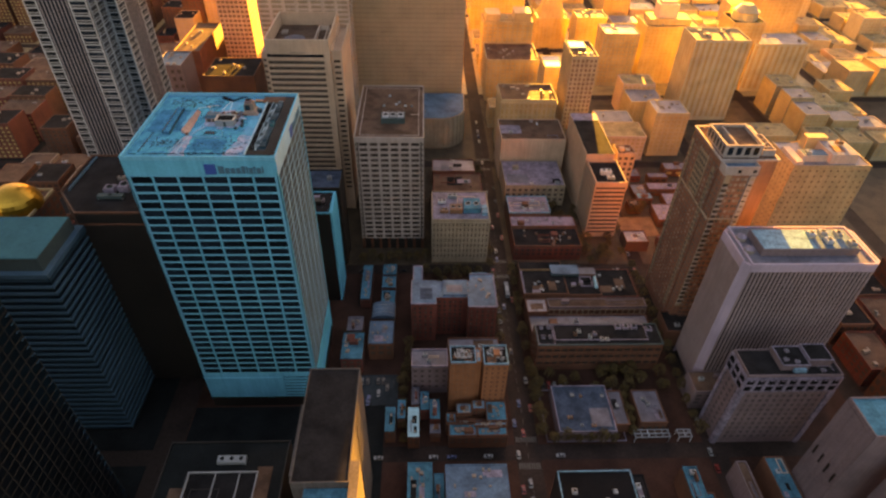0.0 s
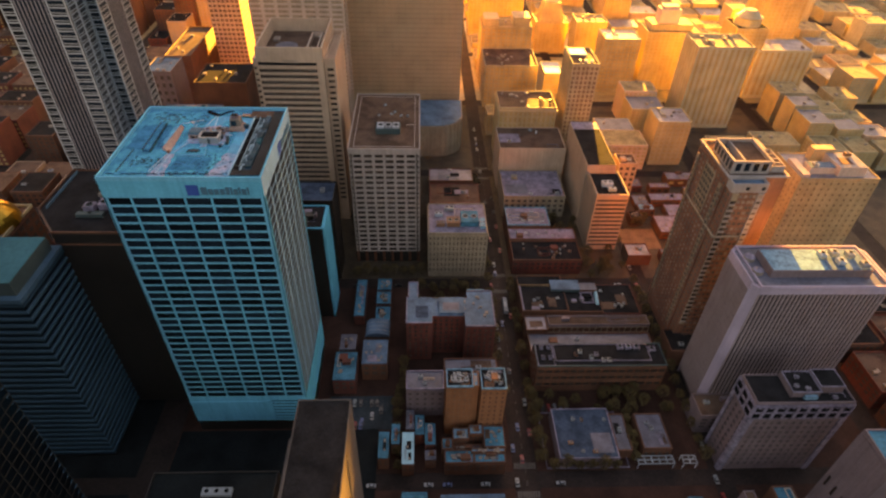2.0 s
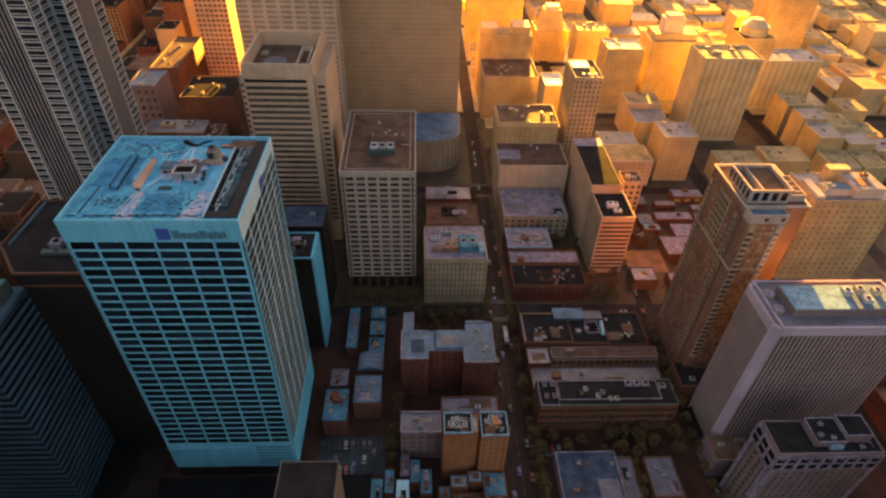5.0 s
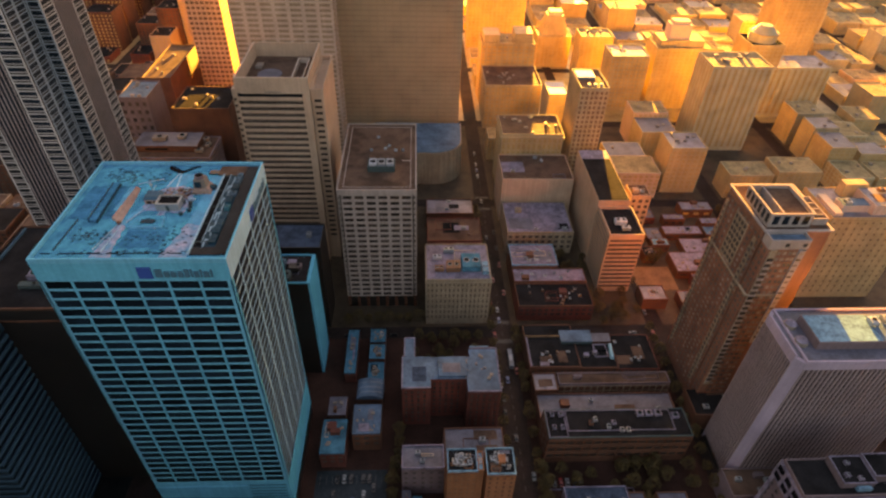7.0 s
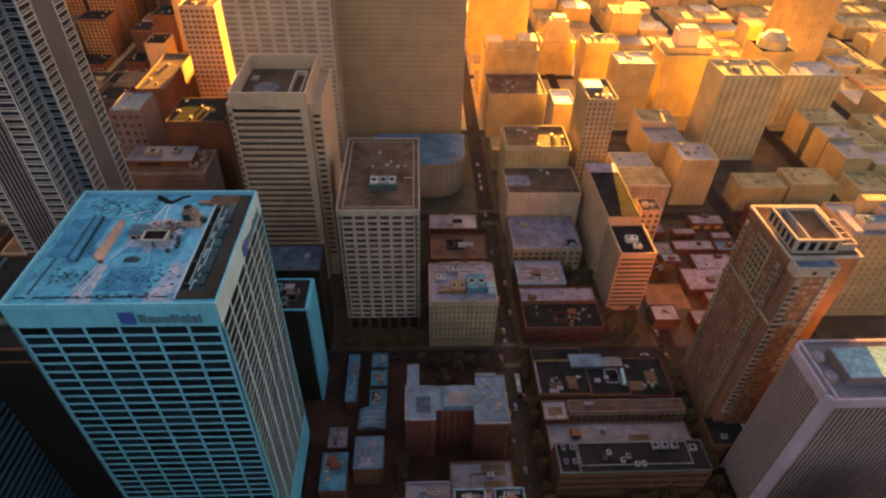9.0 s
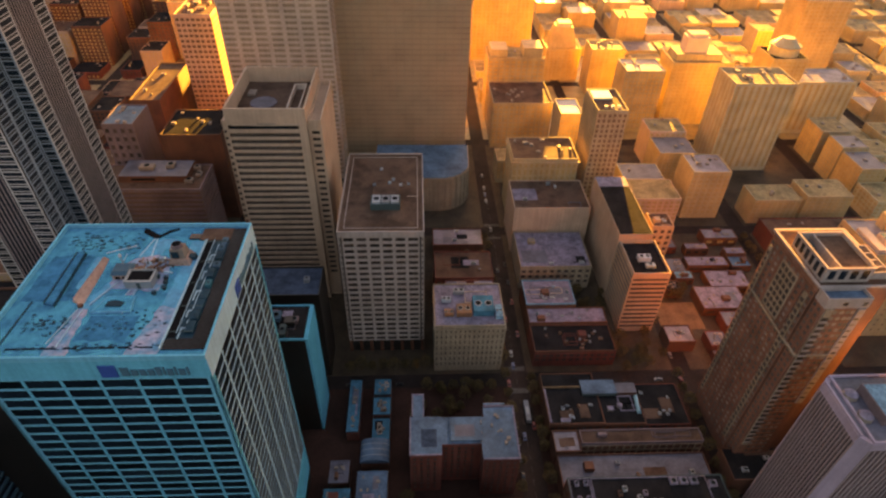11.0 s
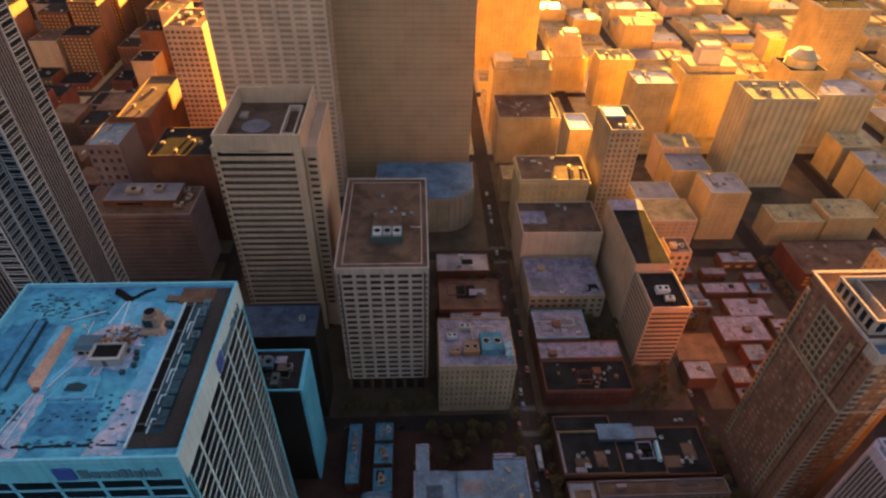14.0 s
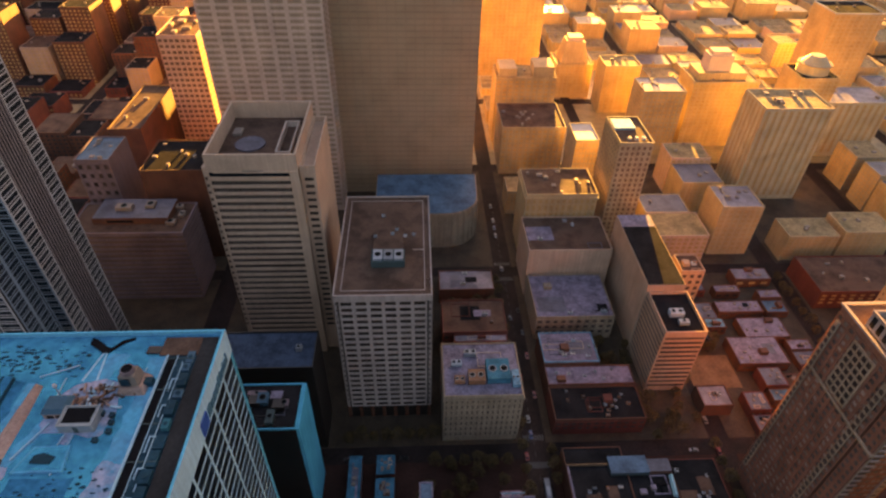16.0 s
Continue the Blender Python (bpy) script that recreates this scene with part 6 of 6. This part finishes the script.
# long slab with a stepped roof
def long_slab():
    x0, x1, y0, y1 = 117.2, 138.5, 326.6, 418.0
    b = thing("long_office_slab", (x0 + x1) / 2, (y0 + y1) / 2, 0, "long tan office slab with banded end wall and stepped flat roof", "office slab")
    w, d = x1 - x0, y1 - y0
    part("front_body", Solid().box(-w / 2, w / 2, -d / 2, -d / 2 + 29, 0, 45), TERRACOTTA, b)
    part("rear_body", Solid().box(-w / 2 - 1, w / 2 - 2, -d / 2 + 29.01, d / 2, 0, 51.5), TERRACOTTA, b)
    part("rear_roof", Solid().box(-w / 2 - 0.6, w / 2 - 2.4, -d / 2 + 29.4, d / 2 - 12, 51.5, 51.7), ROOFDARK, b)
    part("rear_roof_end", Solid().box(-w / 2 - 0.6, w / 2 - 2.4, d / 2 - 11.9, d / 2 - 0.4, 51.5, 51.75), LAVENDER, b)
    part("parapet", Solid().rim(-w / 2, w / 2, -d / 2, -d / 2 + 29, 45, 47.0, 0.6), TERRACOTTA, b)
    part("front_roof", Solid().box(-w / 2 + 0.6, w / 2 - 0.6, -d / 2 + 0.6, -d / 2 + 28.4, 45, 45.2), ROOFDARK, b)
    for j in range(12):
        part("window_band", Solid().box(-w / 2 + 0.6, w / 2 - 0.6, -d / 2 - 0.06, -d / 2 - 0.002, 4 + j * 3.4, 5.5 + j * 3.4), GLASSWARM, b)
    grid_facade(b, "left", w, d, 4, 45, 1, 12, 1.0, 1.9, TERRACOTTA, GLASSWARM, 0.3, single=True, pane_single=True, names=("end_pier", "spandrel"), pane_name="window_band")


long_slab()
rooftop_unit(127, 340, 45.2, 7, 4, 3, UNITWHITE, fans=2)
rooftop_unit(129, 334, 45.2, 5, 3, 2, GREYMETAL)
block("ochre stair tower with a dark flat roof", 150, 164, 385, 400, 34, TERRACOTTA, ROOFBROWN, 3, 6, units=2, seed=101)
block("low brown shed with a pale flat roof", 142, 158, 310, 323, 8, BROWN, ROOFPALE, units=2, seed=102)

# low town right of the long slab
low = random.Random(33)
pale_plots = [(166.5, 178.5, 366, 373.5, 6, ICE), (174, 203, 338, 358, 6.5, LAVENDER), (187, 214, 358.3, 374, 5.5, LAVENDER), (179, 207, 378.5, 388, 6, LAVENDER), (184, 200, 396, 402.5, 6, LAVENDER), (201, 225, 406.5, 417, 7, ROOFPALE)]
for x0, x1, y0, y1, h_, rf in pale_plots:
    block("low town building with a patched lavender-grey roof", x0, x1, y0, y1, h_, BROWN, rf, 3, 1, units=3, seed=int(x0 * 3 + y0), unit_size=1.6, base=1.5, lip=0.3, patches=2, name="town_building")
tagged(new("yard", Solid().box(146, 173, 327, 350, 0.165, 0.2).data("yard", SAND)), "sandy brown open yard between low buildings", "yard", kind="structure")
x = 142.0
while x < 224:
    w_ = low.uniform(8, 15)
    y = 296.8 + low.uniform(0, 4)
    while y < 416:
        d_ = low.uniform(7, 14)
        clash = any(x < q[1] + 0.3 and x + w_ > q[0] - 0.3 and y < q[3] + 0.3 and y + d_ > q[2] - 0.3 for q in pale_plots + [(141, 159, 309, 324), (145.5, 173.5, 326.5, 350.5), (149, 165, 384, 401)]) or (141.5 < x + w_ and x < 152.5)
        if not clash and x + w_ < 229 and y + d_ < 420 and low.random() < 0.9:
            block("low brick town building with a weathered flat roof", x, x + w_, y, y + d_, low.uniform(3.5, 7), low.choice((BROWN, BROWN, RED)), low.choice((ROOFBROWN, ROOFGREY, ROOFGREY, LAVENDER, ROOFBLUE, ROOFDARK)), 3, 1, units=2, seed=int(x * 3 + y), unit_size=1.6, base=1.2, lip=0.3, patches=2, name="town_building")
        y += d_ + low.choice((0.3, 0.3, low.uniform(1.5, 5)))
    x += w_ + low.choice((0.3, 0.3, low.uniform(1, 4)))
block("long dark red brick block with brown roof", 244, 318, 386, 420, 14, RED, ROOFBROWN, 12, 3, units=4, seed=103)
block("pale stone apartment tower with vertical ribs", 243, 293, 507, 540, 77, PALEGOLD, ROOFWARM, 9, 22, "left", 6, units=3, seed=104, name="apartment_tower", fill=(0.55, 0.08), unit_size=4)
block("pale slab tower with a small crown", 335, 392, 572, 604, 50, PALEGOLD, ROOFPALE, 9, 13, "left", 5, units=2, seed=105, name="apartment_tower", fill=(0.55, 0.08))
block("small tan stone tower block with pale roof", 196, 224, 440, 466, 40, TAN, ROOFPALE, 6, 9, "left", 5, units=4, seed=106, name="tower_block")
block("office block with a white roof deck", 112, 129.5, 511, 538, 50, BUFF, UNITWHITE, 6, 10, name="office_block")
vt = block("tall buff office tower with a bright hatch and three roof vents", 117, 137.5, 440, 474, 88, BUFF, ROOFBROWN, 6, 22, "left", 9, units=0, name="office_tower", pane=BRONZEGLASS, fill=(0.5, 0.4), patches=0)
part("roof_hatch", Solid().box(-9, 4, 1, 13, 88.02, 89.2), ICEWHITE, vt, "bright pale raised roof hatch")
for i in range(3):
    part("roof_vent", Solid().box(-4.5 + i * 4.4, -2.5 + i * 4.4, -12.5, -10.5, 88.02, 89.6), UNITWHITE, vt)

block("broad buff office block with a pale roof deck", 184, 220, 583, 612, 55, BUFF, ROOFPALE, 9, 13, plain=True, units=2, seed=113, name="office_block")
crowned = block("broad tan tower with a stepped pale crown", 228, 284, 590, 622, 60, TAN, ROOFWARM, 12, 16, plain=True, units=2, seed=114, name="tower_block")
part("crown_step", Solid().box(-24, 18, -10, 12, 60.1, 66), TAN, crowned)
part("crown", Solid().box(-16, 4, -6, 8, 66, 79), PALE, crowned, "small pale crown")
part("crown_cap", Solid().box(-14, 2, -4, 6, 79, 82), PALE, crowned)
domed = block("tan tower with a round stepped crown", 308, 340, 575, 606, 70, TAN, ROOFDARK, 7, 18, plain=True, name="tower_block")
part("crown_drum", Solid().drum(0, 0, 70.1, 77, 12.5, sides=24), PALEGOLD, domed)
part("crown_band", Solid().drum(0, 0, 77, 78, 13.2, sides=24), TAN, domed)
part("crown_dome", Solid().drum(0, 0, 78, 84, 11.0, 5.5, 24), PALEGOLD, domed)
block("buff office block with a low parapet and roof plant", 62.5, 113, 546, 590, 42, BUFF, ROOFBROWN, 11, 9, "left", 9, units=5, seed=116, name="office_block", unit_size=2.4, pane=GLASSFAR, fill=(0.5, 0.45))
tall = block("slender tan tower tapering to a pale top", 134, 171, 690, 722, 34, TAN, ROOFWARM, 8, 9, plain=True, name="tower_block", units=0)
part("upper_stage", Solid().prism([(-14, -12), (14, -12), (14, 12), (-14, 12)], 34.1, 54, [(-9, -8), (9, -8), (9, 8), (-9, 8)]), TAN, tall)
part("cap", Solid().box(-7, 7, -6, 6, 54, 58), PALE, tall)
twin = block("broad buff tower block with two raised roof towers", 62, 113, 598, 626, 60, BUFF, ROOFWARM, 10, 15, plain=True, units=1, seed=118, name="tower_block")
part("roof_tower", Solid().box(-23, -8, -10, 10, 60.1, 67), BUFF, twin)
part("roof_tower", Solid().box(6, 23, -11, 9, 60.1, 69), BUFF, twin)
# Slab tower added to keep the low sun off nearer roofs.
block("added broad tan slab tower that blocks the low sun", 60, 126, 742, 770, 86, TAN, ROOFWARM, 14, 22, plain=True, units=2, seed=121, name="tower_block")
block("tan tower block with a plain flat roof", 172, 206, 655, 682, 47, TAN, ROOFWARM, 7, 13, plain=True, units=2, seed=119, name="tower_block")
block("dark roofed tan tower with a white edge", 384, 432, 674, 712, 90, TAN, ROOFDARK, 9, 22, plain=True, units=2, seed=117, name="tower_block", edge=UNITWHITE)

# dark low blocks beyond the finned tower
side = random.Random(27)
for gx in range(3):
    for gy in range(4):
        x, y = 243 + gx * 28, 162 + gy * 31
        block("dark low brick block with a flat roof", x, x + side.uniform(18, 26), y, y + side.uniform(20, 29), side.uniform(9, 24), side.choice((BROWN, RED, BROWN)), side.choice((ROOFGREY, ROOFBROWN, ROOFDARK)), 5, 3, plain=True, units=2, seed=gx * 5 + gy)

# ---------- the city beyond: one building per plot ----------
taken = [(56, 130, 736, 776), (112, 142, 430, 550), (130, 210, 650, 726), (58, 117, 594, 630), (180, 224, 580, 616), (58, 117, 540, 596), (224, 290, 586, 626), (300, 396, 568, 610), (380, 436, 670, 716), (-65, 45, 500, 580), (-215, -150, 490, 600), (-140, -55, 490, 545), (240, 300, 480, 545), (105, 172, 505, 550), (58, 116, 395, 475), (-40, 42, 445, 505), (190, 240, 430, 470), (-220, -48, 290, 485), (-150, -100, 150, 250), (240, 322, 312, 425), (-48, 46, 290, 420), (58, 232, 90, 425), (-225, -20, 80, 300), (-50, 46, 95, 290)]
far = random.Random(5)
masses = collections.defaultdict(Solid)
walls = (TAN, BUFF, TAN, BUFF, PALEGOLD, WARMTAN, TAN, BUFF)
for (ax, aw), (bx, bw) in zip(STREETS_X, STREETS_X[1:]):
    for (ay, ah), (by, bh) in zip(STREETS_Y[2:], STREETS_Y[3:]):
        x_lo, x_hi, y_lo, y_hi = ax + aw / 2 + 3, bx - bw / 2 - 3, ay + ah / 2 + 3, by - bh / 2 - 3
        reach = 0.78 * y_lo + 60
        if x_hi < -reach or x_lo > reach:
            continue
        cell = 31 if y_lo < 700 else 40
        nx, ny = max(1, round((x_hi - x_lo) / cell)), max(1, round((y_hi - y_lo) / cell))
        for i in range(nx):
            for j in range(ny):
                px, py = x_lo + i * (x_hi - x_lo) / nx, y_lo + j * (y_hi - y_lo) / ny
                pw, pd = (x_hi - x_lo) / nx - far.uniform(1, 6), (y_hi - y_lo) / ny - far.uniform(1, 9)
                h = far.uniform(6, 13) if py > 570 and far.random() < 0.8 else far.uniform(14, 32)
                if any(px < q[1] and px + pw > q[0] and py < q[3] and py + pd > q[2] for q in taken):
                    continue
                # Far-left rows are made taller to block the low sun.
                if px < -60 and py > 690:
                    h = far.uniform(30, 72)
                rows = max(1, int(h / 3.8))
                # Left of x -60 shade is put into darker wall and roof colours.
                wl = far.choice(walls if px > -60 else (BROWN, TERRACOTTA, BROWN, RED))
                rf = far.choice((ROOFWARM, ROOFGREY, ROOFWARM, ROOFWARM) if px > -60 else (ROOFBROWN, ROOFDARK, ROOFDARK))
                nb = max(3, int(pw / 4))
                if py > 800 or px < -330 or px > 480:
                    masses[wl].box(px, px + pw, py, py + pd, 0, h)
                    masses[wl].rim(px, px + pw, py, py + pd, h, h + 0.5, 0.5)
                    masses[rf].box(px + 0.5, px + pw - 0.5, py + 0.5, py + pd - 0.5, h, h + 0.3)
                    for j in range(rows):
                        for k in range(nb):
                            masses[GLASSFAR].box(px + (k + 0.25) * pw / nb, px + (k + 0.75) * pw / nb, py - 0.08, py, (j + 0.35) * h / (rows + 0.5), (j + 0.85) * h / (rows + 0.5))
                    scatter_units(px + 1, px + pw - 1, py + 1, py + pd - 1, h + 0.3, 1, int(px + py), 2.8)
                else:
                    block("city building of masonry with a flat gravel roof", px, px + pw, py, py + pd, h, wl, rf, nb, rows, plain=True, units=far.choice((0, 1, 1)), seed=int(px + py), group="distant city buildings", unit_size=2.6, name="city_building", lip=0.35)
distance = thing("distant_buildings", 0, 800, 0, "many hazy low masonry buildings out to the horizon", "buildings", kind="stuff")
for mat, solid in masses.items():
    solid.v = [(x, y - 800, z) for x, y, z in solid.v]
    tagged(part("building_mass", solid, mat, distance), kind="stuff")


tagged(new("rooftop_clutter", clutter.data("rooftop_clutter", CLUTTER)), "scattered small pale rooftop vents and machines", "rooftop machines", kind="stuff")


# ---------- vehicles ----------
def car_mesh(paint):
    c = thing("car", 0, 0, 0, "parked car with dark glass on the asphalt", "car", "parked cars")
    part("body", Solid().prism([(-0.88, -2.2), (0.88, -2.2), (0.92, 1.6), (0.7, 2.2), (-0.7, 2.2), (-0.92, 1.6)], 0.32, 0.9), paint, c)
    cabin = part("cabin", Solid().prism([(-0.8, -1.6), (0.8, -1.6), (0.8, 1.0), (-0.8, 1.0)], 0.9, 1.42, [(-0.62, -1.1), (0.62, -1.1), (0.62, 0.4), (-0.62, 0.4)]), GLASS, c)
    part("roof", Solid().box(-0.6, 0.6, -1.05, 0.35, 1.42, 1.47), paint, cabin)
    for sx in (-1, 1):
        for y in (-1.35, 1.35):
            part("wheel", Solid().box(sx * 0.9 - 0.11, sx * 0.9 + 0.11, y - 0.32, y + 0.32, 0.0, 0.64), TYRE, c)
    return c


def bus():
    b = thing("city_bus", 54.2, 270, 0.03, "long white city bus with a dark window band", "bus")
    part("body", Solid().box(-1.25, 1.25, -6.1, 6.1, 0.35, 3.0), UNITWHITE, b)
    part("window_band", Solid().box(-1.28, 1.28, -5.6, 6.13, 1.5, 2.4), GLASS, b)
    part("roof_unit", Solid().box(-0.8, 0.8, -2.5, 2.0, 3.0, 3.25), UNITWHITE, b)
    for sx in (-1, 1):
        for y in (-4.0, 3.6):
            part("wheel", Solid().box(sx * 1.15 - 0.15, sx * 1.15 + 0.15, y - 0.5, y + 0.5, 0, 1.0), TYRE, b)


bus()
masters = [car_mesh(p) for p in CARS]
traffic = random.Random(12)
spots = []
for y in range(100, 500, 9):
    if traffic.random() < 0.28 and not 255 < y < 285:
        spots.append((47.2, y, 0))
    if traffic.random() < 0.28:
        spots.append((56.8, y, 180))
    if traffic.random() < 0.25 and not 255 < y < 285:
        spots.append((51.0, y + 3, 0))
    if traffic.random() < 0.2:
        spots.append((143.6, y, 0))
for x in range(-40, 140, 9):
    for y in (153.4, 290.0):
        if traffic.random() < 0.25 and not (44 < x < 62):
            spots.append((x, y, 90))
for x in (-36.9, -30.4, -24.6, -21.8, -33.6):
    spots.append((x, 199.5, 0))
for x, y in ((-38, 192), (-19.5, 195), (-24, 191.5), (-29, 188)):
    spots.append((x, y, 0))
for i in range(6):
    spots.append((-44 + i * 2.9, 186, 0))
for i in range(5):
    spots.append((66 + i * 3.2, 195.5, 0))
used = set()
for i, (x, y, a) in enumerate(spots):
    k = traffic.randrange(len(masters))
    zz = 0.202 if -47 < x < -13 and 183 < y < 204 else 0.18 if -46 < x < 140 and abs(a) < 1 and x not in (47.2, 51.0, 143.6) else 0.04
    m = pose(x, y, zz, 0, 0, a)
    if k not in used:
        used.add(k)
        masters[k].matrix_basis = m
    else:
        copy_thing(masters[k], m)


# ---------- trees ----------
def tree_mesh(seed, height, crown):
    r = random.Random(seed)
    t = thing("street_tree", 0, 0, 0, "bushy street tree with dusky olive leaves", "tree", "street trees")
    trunk = Solid().drum(0, 0, 0, height * 0.45, 0.28, 0.16, 7)
    for i in range(6):
        a = i * 1.05 + r.uniform(-0.3, 0.3)
        n = len(trunk.v)
        ex, ey, ez = math.cos(a) * crown * 0.6, math.sin(a) * crown * 0.6, height * r.uniform(0.6, 0.85)
        bz = height * r.uniform(0.32, 0.44)
        trunk.v += [(0.1, 0, bz), (-0.08, 0.1, bz), (-0.08, -0.1, bz), (ex, ey, ez)]
        trunk.f += [(n, n + 1, n + 3), (n + 1, n + 2, n + 3), (n + 2, n, n + 3)]
    part("trunk", trunk, BARK, t)
    leaves = Solid()
    for _ in range(420):
        a, e, q = r.uniform(0, 6.28), r.uniform(-0.6, 1.5), r.uniform(0.45, 1.0) ** 0.5
        wob = 1 + 0.25 * math.sin(3 * a + seed) * math.cos(2 * e)
        c = Vector((math.cos(a) * math.cos(e) * crown * q * wob, math.sin(a) * math.cos(e) * crown * q * wob, height * 0.62 + math.sin(e) * height * 0.36 * q))
        u = Vector((r.uniform(-1, 1), r.uniform(-1, 1), r.uniform(-1, 1))).normalized() * r.uniform(0.25, 0.5)
        w = Vector((r.uniform(-1, 1), r.uniform(-1, 1), r.uniform(-0.4, 0.4))).normalized() * r.uniform(0.2, 0.45)
        n = len(leaves.v)
        leaves.v += [tuple(c - u), tuple(c + w), tuple(c + u), tuple(c - w)]
        leaves.f.append((n, n + 1, n + 2, n + 3))
    tagged(part("crown", leaves, LEAF, t), kind="stuff")
    return t


kinds = [tree_mesh(1, 8, 2.8), tree_mesh(2, 10, 3.4), tree_mesh(3, 7, 2.4)]
grove = random.Random(8)
sites = [(x, 161 + grove.uniform(-0.4, 0.6)) for x in range(66, 100, 6)]
sites += [(61, y) for y in range(166, 206, 7)] + [(100 + grove.uniform(0, 30), grove.uniform(190, 204)) for _ in range(9)]
sites += [(-40 + i * 6, 300 + grove.uniform(-1, 2)) for i in range(8)] + [(grove.uniform(10, 40), grove.uniform(380, 394)) for _ in range(8)]
sites += [(x, 285.5) for x in range(2, 42, 7)] + [(141, y) for y in range(165, 300, 9)]
sites += [(-8, y) for y in range(205, 228, 6)] + [(106.5, y) for y in range(165, 188, 5)]
sites += [(45.2, y + grove.uniform(-2, 2)) for y in range(205, 420, 11)] + [(59.3, y + grove.uniform(-2, 2)) for y in range(166, 300, 9)]
sites += [(grove.uniform(-8, 44), grove.uniform(266, 284)) for _ in range(12)] + [(grove.uniform(-14, 4), grove.uniform(333, 350)) for _ in range(0)]
sites += [(grove.uniform(110, 139), grove.uniform(294, 322)) for _ in range(14)] + [(grove.uniform(62, 134), grove.uniform(190, 205)) for _ in range(14)]
sites += [(grove.uniform(8, 42), grove.uniform(378, 394)) for _ in range(10)] + [(grove.uniform(-12, -8.6), y) for y in range(162, 205, 7)]
sites += [(grove.uniform(94, 115), grove.uniform(336, 362)) for _ in range(10)] + [(232 + grove.uniform(-1.5, 1.5), y) for y in range(300, 420, 8)]
sites += [(139.6 + grove.uniform(-0.3, 0.3), y) for y in range(330, 415, 7)] + [(grove.uniform(153, 172), grove.uniform(350.8, 362)) for _ in range(6)]
for i, (x, y) in enumerate(sites):
    m = pose(x, y, 0.03 if 52 - 6.5 < x < 52 + 6.5 or abs(x - 236) < 6 or abs(x - 147) < 5 else 0.16, 0, 0, grove.uniform(0, 360))
    if i < 3:
        kinds[i].matrix_basis = m
    else:
        copy_thing(kinds[i % 3], m)
